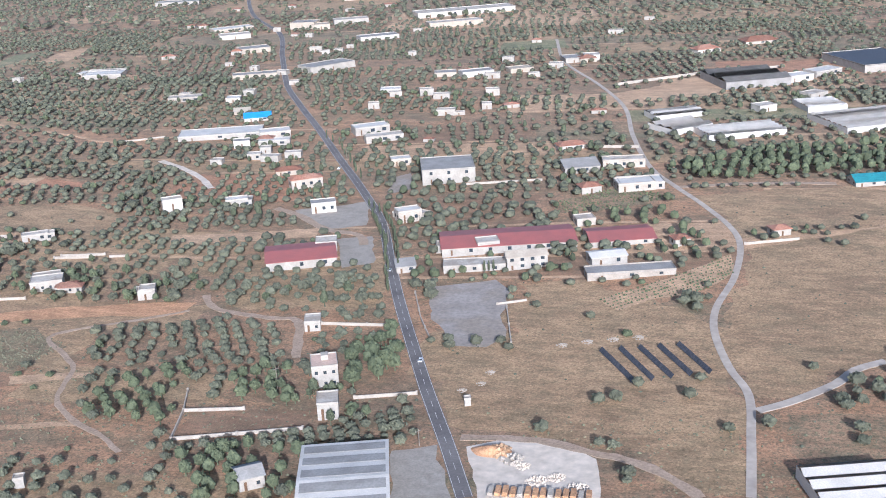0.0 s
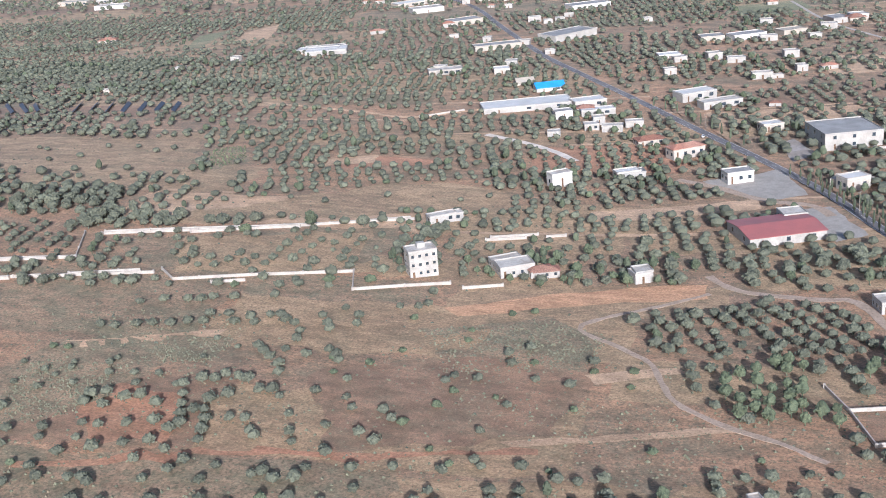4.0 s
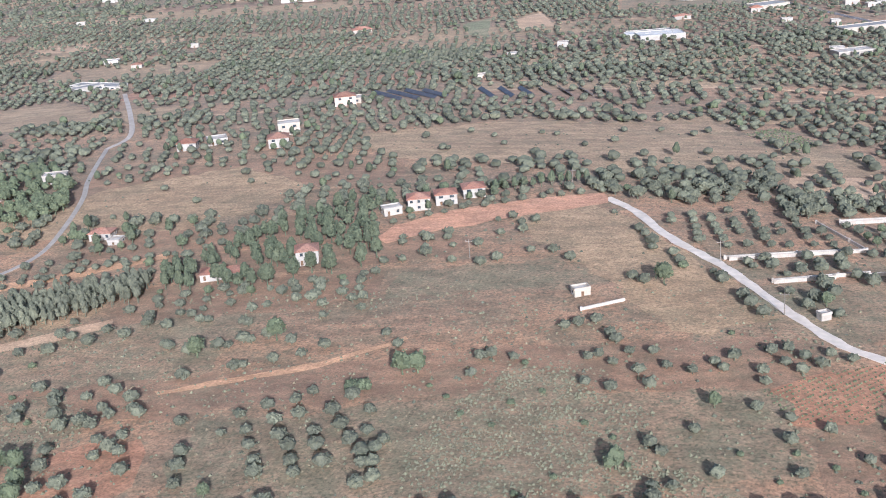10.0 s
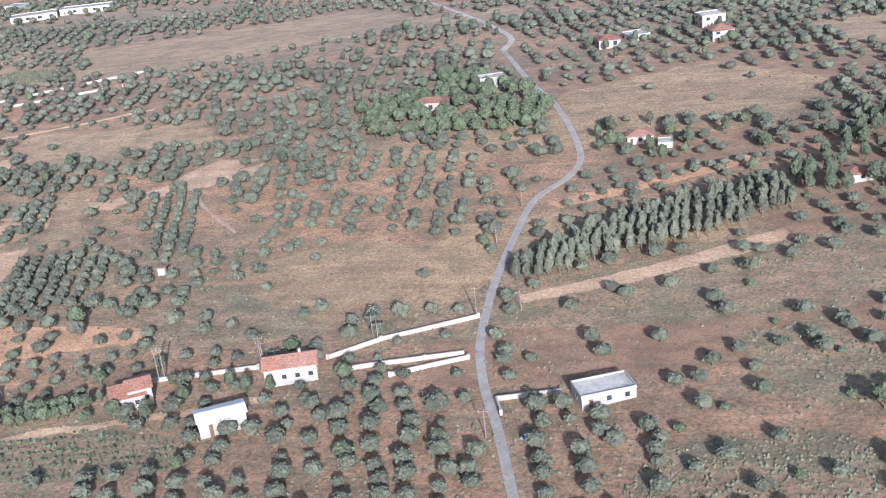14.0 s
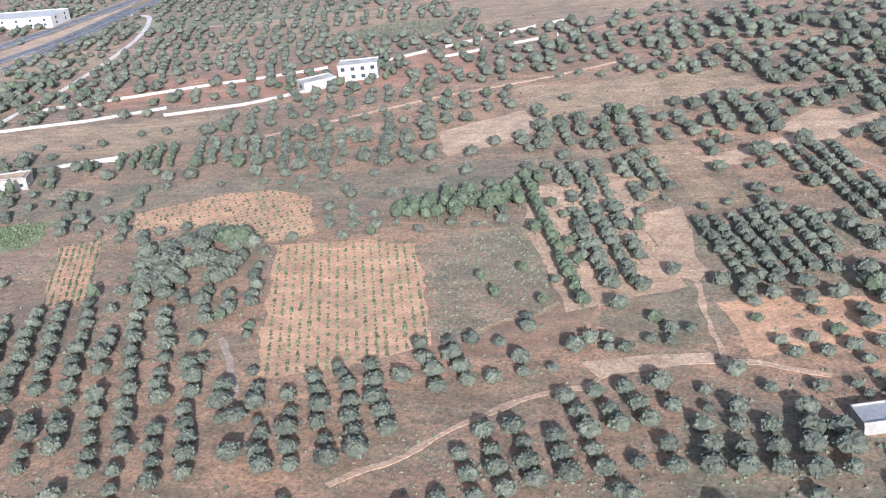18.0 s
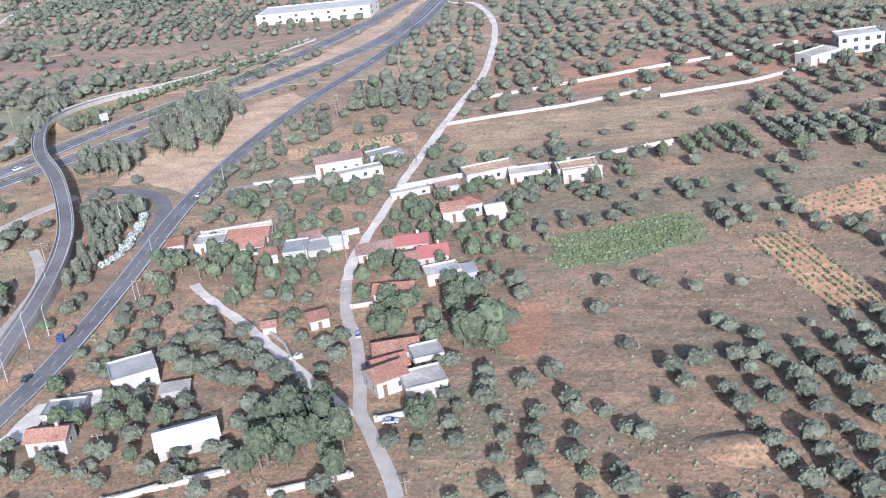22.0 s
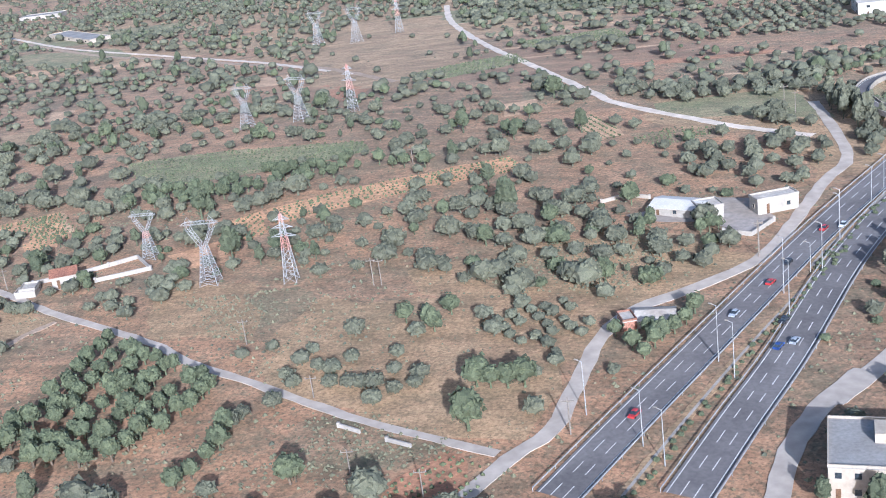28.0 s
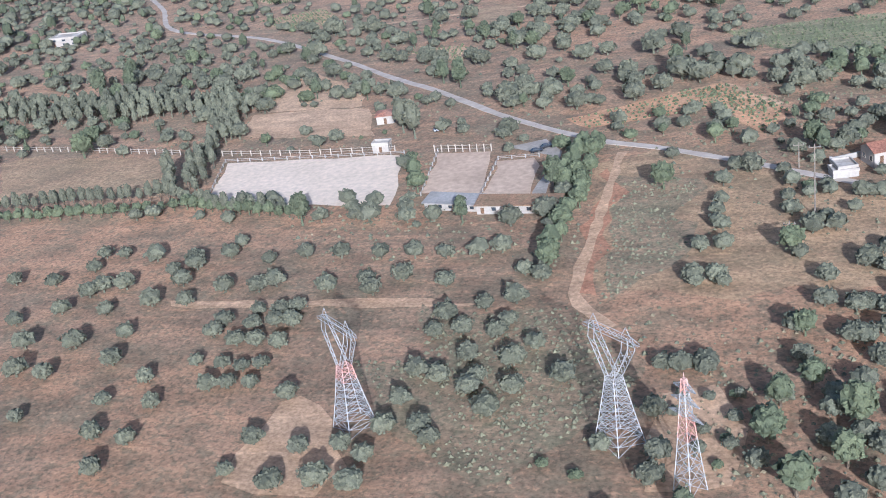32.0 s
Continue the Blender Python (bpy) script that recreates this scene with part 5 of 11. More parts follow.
car(-1061.0, 169.0, 428, "silver")
car(-1061.3, 199.6, 248, "black")
car(-1062.5, 176.2, 246, "black")
car(-1035.7, 238.2, 246, "black")
car(-1064.4, 191.1, 66, "red")
car(-1032.8, 258.4, 66, "white")
car(-1014.8, 290.8, 246, "black")
car(-960.5, 137.4, 92, "blue")
car(-961.2, 149.7, 92, "black")
car(-968.3, 236.8, 92, "silver")
truck(-962.6, 164.9, -88)
car(-898.1, 150.0, 110, "blue", 0.12)
car(-905.0, 165.8, 110, "silver", 0.12)
car(-891.1, 138.3, 10, "silver", 0.1)
car(-566.4, 152.2, 40, "white", 0.06)
car(-1294.3, 222.1, 30, "silver", 0.1)
car(-1269.5, 206.2, 30, "black", 0.1)
car(-1267.9, 208.3, 30, "black", 0.1)
car(-92.1, 263.7, 100, "white")
car(-188.7, 449.0, 100, "white")
car(-124.0, 330.4, 100, "silver")
road("median", "dry tan strip between the carriageways", 1.9, [(-1083.6, 125.4), (-1076.5, 145.5), (-1066.3, 172.1), (-1051.7, 207.2), (-1057.6, 198.1), (-1044.4, 228.2), (-1031.5, 252.3)], STRAW, lift=0.1, ragged=0.3)
road("drain", "pale concrete drain between the carriageways", 0.45, [(-1083.6, 125.4), (-1076.5, 145.5), (-1066.3, 172.1), (-1051.7, 207.2), (-1057.6, 198.1), (-1044.4, 228.2), (-1031.5, 252.3)], CONC, lift=0.13)
row([(-1082.6999999999998, 124.5), (-1075.6, 144.6), (-1065.3999999999999, 171.2), (-1050.8, 206.29999999999998), (-1056.6999999999998, 197.2), (-1043.5, 227.29999999999998), (-1030.6, 251.4)], kind='bush', gap=1.9, size=1.15, jitter=0.35)

# ---- pylons and poles ----
pylon(-1193.6, 207.7, 11.0, 8, "head", painted=True)
pylon(-1172.9, 194.0, 14.3, 8, "head")
pylon(-1155.5, 194.3, 14.9, 8, "arms")
pylon(-1214.4, 310.0, 13.8, -12, "head")
pylon(-1198.7, 314.3, 14.2, -12, "head")
pylon(-1183.7, 319.3, 15.5, -12, "arms")
pylon(-1249.4, 466.3, 15.7, -12, "head")
pylon(-1231.1, 464.3, 16.1, -12, "head")
pylon(-1217.5, 482.8, 15.8, -12, "arms")
pylon(-1272.2, 112.3, 16.0, -38, "head", painted=True)
pylon(-1238.7, 111.5, 16.2, -38, "head")
pylon(-1229.8, 103.5, 14.7, -38, "arms")
power_pole(-583.2, 192.3, 6.8, turn=20)
power_pole(-601.7, 184.0, 5.4, turn=20)
power_pole(-583.2, 243.8, 4.6, turn=20)
power_pole(-620.6, 174.0, 6.3, turn=20)
power_pole(-575.0, 195.0, 4.4, turn=20)
power_pole(-573.3, 152.1, 5.5, turn=20)
power_pole(-585.6, 225.0, 3.5, turn=20)
power_pole(-638.5, 168.3, 6.8, turn=20, double=True)
power_pole(-619.8, 173.1, 5.8, turn=20)
power_pole(-600.5, 183.3, 4.3, turn=20)
power_pole(-638.7, 168.6, 6.2, turn=20, double=True)
power_pole(-1136.1, 192.0, 5.5, turn=10)
power_pole(-1134.7, 149.7, 4.0, turn=10)
power_pole(-1154.0, 167.8, 4.9, turn=10)
power_pole(-1066.4, 203.1, 7.2, turn=10)
power_pole(-1059.8, 297.6, 6.6, turn=10)
power_pole(-1092.3, 140.6, 5.9, turn=10)
power_pole(-1145.7, 262.7, 4.1, turn=10)
power_pole(-1121.6, 128.8, 4.1, turn=10)
power_pole(-1109.6, 123.8, 4.5, turn=10)
power_pole(-1066.3, 204.5, 6.4, turn=30)
power_pole(-1019.8, 196.2, 5.4, turn=30)
power_pole(-1011.9, 211.6, 5.0, turn=30)
power_pole(-1057.2, 294.5, 5.8, turn=30)
power_pole(-988.8, 200.4, 4.7, turn=30)
power_pole(-955.3, 263.8, 5.2, turn=20)
power_pole(-949.6, 314.0, 8.4, turn=20)
power_pole(-953.5, 301.1, 5.7, turn=20)
power_pole(-953.3, 278.9, 6.6, turn=20)
power_pole(-973.3, 239.2, 4.3, turn=20)
power_pole(-916.9, 196.1, 7.0, turn=20)
power_pole(-954.5, 179.7, 5.3, turn=20)
power_pole(-946.4, 189.9, 3.0, turn=20)
power_pole(-935.3, 129.4, 2.9, turn=20)
power_pole(-912.1, 178.9, 3.3, turn=20)
power_pole(-925.9, 197.0, 4.8, turn=20)
power_pole(-883.8, 120.7, 2.6, turn=20)
power_pole(-1137.6, 191.8, 5.7, turn=10)
power_pole(-1149.2, 262.8, 4.3, turn=10)
power_pole(-1220.4, 193.3, 4.7, turn=10)
power_pole(-1221.2, 165.5, 3.2, turn=10)
power_pole(-1194.5, 117.5, 5.5, turn=10)
power_pole(-1217.6, 173.7, 12.1, turn=10)
power_pole(-444.7, 257.8, 4.8, turn=10)
power_pole(-371.6, 226.6, 5.1, turn=10)
power_pole(-427.4, 315.0, 6.1, turn=10)
power_pole(-385.0, 256.6, 5.3, turn=10)
power_pole(-122.8, 240.7, 6.3, turn=60)
power_pole(-77.9, 218.5, 4.3, turn=60)
power_pole(-188.3, 458.1, 7.1, turn=60)
power_pole(-134.0, 357.7, 7.2, turn=60)
power_pole(-946.6, 342.2, 5.8, turn=40)
power_pole(-952.1, 294.9, 6.1, turn=40)
power_pole(-918.2, 255.7, 6.2, turn=40)
power_pole(-964.2, 415.8, 5.0, turn=40)

# ---- country road district: fields ----
field("gravel_yard", "grey gravel yard with worn edges", [(-106.4, 317.1), (-87.1, 326.1), (-80.3, 317.5), (-79.7, 303.8), (-73.7, 281.5), (-77.3, 275.2), (-86.8, 275.1), (-98.0, 292.8)], GREYLOT, lift=0.07, category='yard')
field("dry_field", "dry straw-coloured field of mown grass", [(-89.8, 264.1), (-71.4, 276.4), (-48.4, 284.7), (-21.8, 288.0), (-13.9, 266.0), (-8.4, 249.7), (-7.1, 228.0), (-6.6, 208.7), (-13.9, 207.3), (-29.4, 222.2), (-51.9, 229.0), (-70.6, 226.7)], STRAW)
field("dry_field", "dry straw-coloured field of mown grass", [(-81.7, 324.6), (-57.1, 327.0), (-42.4, 319.1), (-20.7, 301.9), (-20.5, 290.1), (-50.1, 286.1), (-71.0, 278.0), (-78.6, 303.9), (-73.8, 311.2)], STRAW)
field("dry_field", "wide dry grass field with faint furrows", [(-13.0, 362.1), (29.5, 386.6), (37.8, 337.3), (33.7, 288.1), (16.6, 277.0), (1.6, 256.6), (-5.3, 251.6), (-11.5, 271.4), (-16.3, 292.5), (-16.8, 310.8), (-14.0, 336.1)], STRAW)
field("dry_field", "dry yellowish grass field behind a lane", [(-36.2, 420.6), (14.9, 435.8), (45.3, 427.6), (42.5, 394.1), (5.0, 382.3), (-16.3, 373.2), (-21.0, 391.1)], STRAW)
field("dry_field", "tan bare field before greenhouses", [(-92.7, 604.9), (-49.0, 644.9), (-34.5, 606.5), (-58.8, 591.4), (-82.7, 576.9)], PINK)
field("vineyard", "bare pale soil of a planted plot", [(-53.1, 313.4), (-35.6, 331.6), (-18.0, 356.2), (-16.4, 338.3), (-25.4, 320.8), (-38.6, 314.9), (-46.8, 304.4)], PINK, lift=0.06)
crops("vineyard_rows", "rows of low green vines", [(-53.1, 313.4), (-35.6, 331.6), (-18.0, 356.2), (-16.4, 338.3), (-25.4, 320.8), (-38.6, 314.9), (-46.8, 304.4)], 1.9, 48.6, 1.4, 0.42, VINE)
field("vineyard", "bare weedy soil of a planted plot", [(-84.2, 410.3), (-65.4, 426.2), (-41.3, 420.2), (-59.5, 401.3), (-83.1, 394.4)], SCRUB, lift=0.06)
crops("vineyard_rows", "rows of low green vines", [(-84.2, 410.3), (-65.4, 426.2), (-41.3, 420.2), (-59.5, 401.3), (-83.1, 394.4)], 2.2, 37.1, 1.6, 0.5, VINE)
field("bare_strip", "bare orange soil strip between plots", [(-238.6, 263.1), (-215.1, 278.9), (-194.8, 288.2), (-175.2, 294.3), (-173.5, 283.7), (-200.4, 275.0), (-217.1, 267.2), (-234.0, 258.9)], ORANGE, lift=0.06)
field("bare_strip", "bare pale soil strip below olives", [(-216.6, 353.9), (-188.1, 363.0), (-164.0, 370.3), (-163.4, 361.3), (-187.4, 352.2), (-212.8, 345.2)], PINK, lift=0.06)
field("bare_strip", "bare reddish soil under olive trees", [(-328.7, 397.5), (-312.5, 409.6), (-276.0, 410.5), (-294.5, 397.8), (-321.4, 388.6)], RED, lift=0.06)
field("concrete_yard", "pale concrete yard beside a warehouse", [(-83.6, 214.7), (-74.4, 219.1), (-64.8, 197.9), (-62.5, 192.1), (-74.8, 189.6)], CONC, lift=0.07, category='yard')
field("concrete_yard", "pale concrete yard by the road", [(-153.6, 358.8), (-142.7, 364.3), (-131.2, 337.2), (-141.8, 331.5)], CONC, lift=0.07, category='yard')
field("concrete_yard", "pale depot yard with parked vehicles", [(-184.2, 390.5), (-157.5, 404.5), (-149.3, 375.5), (-160.2, 370.4), (-178.4, 382.6)], CONC, lift=0.07, category='yard')
field("concrete_yard", "grey forecourt of a factory", [(-160.0, 436.8), (-154.4, 444.6), (-145.2, 423.0), (-154.6, 413.7)], GREYLOT, lift=0.07, category='yard')
field("stone_yard", "pale dusty stone yard with rubble", [(-66.8, 220.4), (-59.1, 225.9), (-46.0, 225.3), (-37.4, 219.0), (-34.8, 203.5), (-34.9, 197.4), (-56.9, 193.1)], WHITEGRAVEL, lift=0.07, category='yard')
field("weedy_plot", "weedy brown plot inside walls", [(-140.0, 223.9), (-126.3, 227.6), (-108.4, 233.3), (-107.2, 222.3), (-135.8, 210.9)], BROWN, lift=0.06)
solar_row((-46.6, 276.6), (-35.3, 258.1), 0.8, 0.9)
solar_row((-41.8, 278.2), (-30.9, 260.0), 0.8, 0.9)
solar_row((-37.0, 279.7), (-26.4, 261.9), 0.8, 0.9)
solar_row((-32.1, 281.2), (-22.0, 263.9), 0.8, 0.9)
solar_row((-27.3, 282.8), (-17.5, 265.8), 0.8, 0.9)

# ---- country road district: walls ----
garden_wall([(-140.4, 224.1), (-126.1, 228.2)])
garden_wall([(-135.8, 209.7), (-107.5, 221.2)])
garden_wall([(-101.4, 239.2), (-86.9, 244.2)])
garden_wall([(-145.1, 234.9), (-140.4, 224.1), (-135.8, 209.7)], high=0.9)
garden_wall([(-128.7, 284.1), (-108.5, 285.8)])
garden_wall([(-81.9, 305.8), (-74.0, 309.8)], high=0.7)
garden_wall([(-78.6, 303.9), (-71.0, 278.0)], high=0.7)
garden_wall([(-109.3, 311.9), (-101.3, 292.4), (-94.4, 278.8)], high=0.8)
garden_wall([(-14.4, 365.4), (2.4, 372.1)])
garden_wall([(-65.2, 489.1), (-97.2, 487.8)], high=1.2)
garden_wall([(-127.0, 428.6), (-96.3, 436.3)], high=0.9)
garden_wall([(-95.7, 624.7), (-53.2, 658.3), (-9.5, 679.8)], high=1.5)
garden_wall([(-356.5, 291.5), (-313.2, 311.6), (-269.1, 334.8)])
garden_wall([(-384.1, 258.3), (-367.9, 263.8), (-352.0, 268.9)])
garden_wall([(-362.3, 289.6), (-352.0, 268.9)], high=0.8)
garden_wall([(-373.6, 244.6), (-352.7, 253.1), (-338.9, 259.2), (-322.8, 267.0)], gap=4)
garden_wall([(-322.8, 267.0), (-315.9, 260.7), (-296.8, 270.6), (-271.1, 282.2)])
garden_wall([(-271.1, 282.2), (-266.3, 268.8)], high=0.8)
garden_wall([(-266.3, 268.8), (-253.7, 275.5), (-242.3, 280.8)])
garden_wall([(-237.9, 278.0), (-227.9, 282.7)])
garden_wall([(-242.4, 319.2), (-219.5, 328.4)], gap=3)
garden_wall([(-331.3, 299.3), (-304.3, 315.1), (-271.8, 335.6)])
garden_wall([(-241.6, 322.0), (-221.3, 330.8)], gap=3)
garden_wall([(-314.5, 477.4), (-298.1, 492.4)])
garden_wall([(-304.8, 261.8), (-296.8, 266.3)])

# ---- country road district: buildings ----
house(-89.2, 351.7, 45.0, 18.4, 2.6, 19, "long factory shed with a red sheet roof", roof='gable', cover=REDSHEET, rise=1.2, gap=4, name='factory', category='factory')
house(-52.9, 361.5, 21.8, 14.9, 1.9, 20, "factory hall with a red sheet roof", roof='gable', cover=REDSHEET, rise=1.2, gap=4, name='factory', category='factory')
house(-96.1, 332.5, 19.8, 7, 2.0, 16, "low pale workshop before a factory", roof='flat', gap=4, name='workshop', category='workshop')
house(-79.8, 336.9, 13.1, 6, 4.2, 24, "white two-storey office house", roof='gable', cover=CREAM, floors=2, rise=1.2, wall=WHITE)
house(-46.1, 331.8, 27.2, 7, 1.9, 19, "long grey low storage shed", roof='flat', cover=GREYSHEET, wall=CONC, gap=5, name='shed', category='shed')
house(-54.5, 342.3, 11.5, 7, 2.9, 26, "white workshop with a pale roof", roof='gable', cover=WHITESHEET, rise=0.8, gap=3, name='workshop', category='workshop')
house(-154.2, 328.7, 23.3, 17.9, 3.0, 25, "white warehouse with a red roof", roof='gable', cover=REDSHEET, rise=1.0, gap=4, name='warehouse', category='warehouse')
house(-152.4, 345.9, 7.2, 7, 3.3, 21, "pale flat-roofed annex with a flat roof", roof='flat')
house(-110.8, 243.8, 6.6, 7.9, 5.9, 25, "cream two-storey villa with a flat roof", roof='flat', cover=PEACH, floors=2, tank=True)
house(-103.4, 227.1, 5.0, 6.6, 4.2, 21, "small white cubic house with a flat roof", roof='flat', cover=FLATROOF)
house(-80.6, 178.1, 18.6, 35, 3.0, 20, "large warehouse with a white sheet roof and skylight bands", roof='gable', cover=WHITESHEET, rise=1.2, gap=6, bands=3, name='warehouse', category='warehouse')
house(-106.8, 192.9, 5.5, 6, 3.0, 38, "small white cottage among trees", roof='gable', cover=GREYSHEET)
house(-129.3, 278.8, 4.5, 6, 2.8, 20, "small cream house by the lane", roof='flat')
house(-156.7, 181.8, 2.2, 2.2, 2.2, 27, "tiny cream field hut with a flat roof", roof='flat', gap=0, name='hut', category='hut')
house(-72.5, 239.9, 1.5, 1.6, 1.8, 21, "tiny white brick hut in the field", roof='flat', gap=0, name='hut', category='hut')
greenhouse(18.2, 203.8, 18.4, 19.2, 20, 4, "dark-sided greenhouse with pale ridged roofs", 2.6)
house(-250.8, 284.5, 8.1, 6, 7.5, 33, "white three-storey apartment block with balconies", roof='flat', floors=3, gap=2, tank=True, name='apartment_building', category='apartment building')
house(-225.6, 290.8, 9.9, 7, 3.1, 30, "low white flat-roofed house", roof='flat')
house(-217.6, 291.6, 7.2, 4, 2.0, 20, "small cottage with an orange tiled roof")
house(-190.9, 293.2, 4.8, 5, 3.0, 26, "small white house by a dirt strip", roof='flat')
house(-259.3, 334.5, 11.3, 4, 2.2, 34, "low white house at a wall end", roof='flat')
house(-232.1, 381.7, 5.1, 5, 4.0, 32, "small white cubic house", roof='flat')
house(-207.3, 392.6, 7.8, 6, 2.2, 20, "low white house with a flat roof", roof='flat')
house(-191.1, 420.2, 13.2, 6, 4.0, 36, "white house with red trim", roof='tile')
house(-207.1, 437.7, 10.9, 6, 2.2, 28, "low house with red tiles")
house(-170.9, 388.8, 9.4, 6, 3.7, 26, "pale depot building with a flat roof", roof='flat')
house(-133.4, 380.5, 8.8, 6, 4.2, 34, "white house with a terrace", roof='flat')
house(-162.1, 455.4, 8.5, 6, 2.9, 27, "white house with a flat roof", roof='flat')
house(-195.1, 509.9, 17.0, 9, 3.4, 35, "white building with a dome-like top", roof='flat')
house(-184.0, 496.0, 17.9, 7, 2.7, 30, "long white building with a flat roof", roof='flat')
house(-234.3, 460.0, 6.1, 5, 2.4, 19, "white house with a flat roof", roof='flat')
house(-249.6, 479.1, 7.7, 6, 3.1, 25, "white house with a flat roof", roof='flat')
house(-92.9, 485.0, 12.7, 7, 1.9, 28, "low house with an orange roof")
house(-82.1, 447.9, 14.4, 8, 2.5, 24, "grey-roofed shed with a pitched roof", roof='shed', cover=GREYSHEET)
house(-66.6, 456.2, 17.2, 7, 3.2, 14, "pale house with a flat roof", roof='flat')
house(-55.0, 425.1, 16.9, 10, 2.7, 18, "large white-roofed shed with a flat roof", roof='flat', cover=WHITESHEET)
house(-95.9, 350.2, 7.4, 6, 3.7, 25, "white low workshop with a flat roof", roof='flat')
house(-109.5, 349.5, 8.8, 6, 2.1, 15, "pale low shed with a flat roof", roof='flat')
house(-118.0, 329.3, 6.2, 5, 2.2, 25, "grey shed with a pitched roof", roof='shed', cover=GREYSHEET)
house(-133.4, 430.5, 21.5, 21.0, 5.7, 20, "peach and white factory block with a flat roof", roof='flat', wall=WHITE, gap=4, floors=2, name='factory', category='factory')
house(-268.3, 493.3, 40.7, 15.7, 2.1, 22, "long white low industrial hall", roof='flat', cover=WHITESHEET, gap=5, name='warehouse', category='warehouse')
house(-241.5, 499.4, 14.8, 9, 2.8, 29, "white hall with a flat roof", roof='flat', cover=WHITESHEET)
house(-235.8, 485.2, 14.8, 6, 2.3, 20, "white low building with a flat roof", roof='flat')
house(-281.7, 545.1, 8.7, 7, 1.5, 25, "shed with a yellowish roof", roof='gable', cover=CREAM)
house(-266.3, 531.6, 13.8, 9, 1.8, 25, "shed with a bright blue roof", roof='gable', cover=BLUESHEET)
house(-330.1, 570.9, 18.2, 9, 2.2, 23, "unfinished concrete building with a flat roof", roof='flat', wall=CONC)
house(-300.1, 571.2, 8.1, 8, 2.4, 19, "white house with a flat roof", roof='flat')
house(-424.1, 634.4, 24.8, 16, 2.5, 18, "white warehouse with a dark gable", roof='flat', cover=WHITESHEET, gap=6, name='warehouse', category='warehouse')
house(-377.4, 846.8, 20.1, 16, 4.9, 5, "white silo building with a flat roof", roof='flat', gap=7, name='industrial_hall', category='industrial hall')
house(-360.1, 844.6, 14.0, 14, 3.5, 26, "yellow hall with a flat roof", roof='flat', gap=7, name='industrial_hall', category='industrial hall', cover=CREAM, wall=CREAM)
house(-346.9, 876.3, 28.1, 14, 3.2, 27, "white hall with a flat roof", roof='flat', gap=7, name='industrial_hall', category='industrial hall')
house(-292.2, 791.5, 28.9, 14, 2.4, 34, "white hall with a flat roof", roof='flat', gap=7, name='industrial_hall', category='industrial hall')
house(-399.3, 1059.9, 56.5, 18, 4.1, 44, "white hall with a flat roof", roof='flat', gap=7, name='industrial_hall', category='industrial hall')
house(-262.5, 920.6, 82.6, 22, 3.7, 31, "long white factory with a flat roof", roof='flat', gap=7, name='industrial_hall', category='industrial hall')
house(-252.6, 854.9, 42.3, 14, 3.5, 30, "white hall with a flat roof", roof='flat', gap=7, name='industrial_hall', category='industrial hall')
house(-411.0, 797.6, 23.3, 14, 3.0, 32, "white hall with a flat roof", roof='flat', gap=7, name='industrial_hall', category='industrial hall')
house(-364.4, 734.6, 22.1, 14, 3.0, 37, "grey hall with a flat roof", roof='flat', gap=7, name='industrial_hall', category='industrial hall', cover=GREYSHEET)
house(-279.6, 669.4, 32.6, 16, 3.5, 53, "pale hall with a flat roof", roof='flat', gap=7, name='industrial_hall', category='industrial hall', cover=GREYSHEET)
house(-131.9, 695.5, 10.5, 14, 2.6, 25, "grey hall with a flat roof", roof='flat', gap=7, name='industrial_hall', category='industrial hall', cover=GREYSHEET)
house(-580.1, 1011.7, 42.7, 16, 3.3, 18, "pale hall with a flat roof", roof='flat', gap=7, name='industrial_hall', category='industrial hall', cover=GREYSHEET)
house(-580.6, 1126.5, 14.6, 14, 5.4, 21, "white block with a flat roof", roof='flat', gap=7, name='industrial_hall', category='industrial hall')
house(-319.4, 639.7, 27.0, 10, 2.6, 26, "pale hall with a flat roof", roof='flat', gap=7, name='industrial_hall', category='industrial hall', cover=GREYSHEET)
house(-122.1, 703.0, 9.4, 10, 3.1, 16, "white house with a porch", roof='flat', gap=7, name='industrial_hall', category='industrial hall')
house(-180.1, 650.2, 19.2, 10, 2.8, 32, "pale hall with a flat roof", roof='flat', gap=7, name='industrial_hall', category='industrial hall')
house(-218.4, 602.9, 11.3, 8, 1.6, 18, "pale house with a flat roof", roof='flat', gap=7, name='industrial_hall', category='industrial hall')
house(-156.9, 663.2, 14.2, 10, 2.2, 32, "yellow-green shed with a flat roof", roof='flat', gap=7, name='industrial_hall', category='industrial hall', cover=CREAM)
house(-200.1, 649.1, 12.9, 10, 2.2, 17, "dark shed with a flat roof", roof='flat', gap=7, name='industrial_hall', category='industrial hall', cover=GREYSHEET)
house(-1052.1, 1364.6, 75.1, 20, 5.4, 10, "white hall with a flat roof", roof='flat', gap=7, name='industrial_hall', category='industrial hall')
house(-733.0, 888.9, 27.3, 14, 3.1, 10, "grey hall with a flat roof", roof='flat', gap=7, name='industrial_hall', category='industrial hall')
house(-896.7, 1250.2, 62.9, 20, 4.9, 13, "pale hall with a flat roof", roof='flat', gap=7, name='industrial_hall', category='industrial hall')
greenhouse(-20.2, 509.3, 35.8, 19.2, 26, 5, "pale grey glasshouse roofs", 2.6)
greenhouse(-44.5, 518.6, 22.0, 19.6, 43, 3, "pale grey glasshouse roofs", 2.6)
greenhouse(-52.8, 546.2, 25.9, 13.9, 30, 3, "striped glasshouse roofs beside a field", 2.4)
greenhouse(-20.2, 621.9, 36.1, 36.6, 26, 3, "large brown-grey shed with rusty roof", 4.0, mat=GREYSHEET, name='barn')
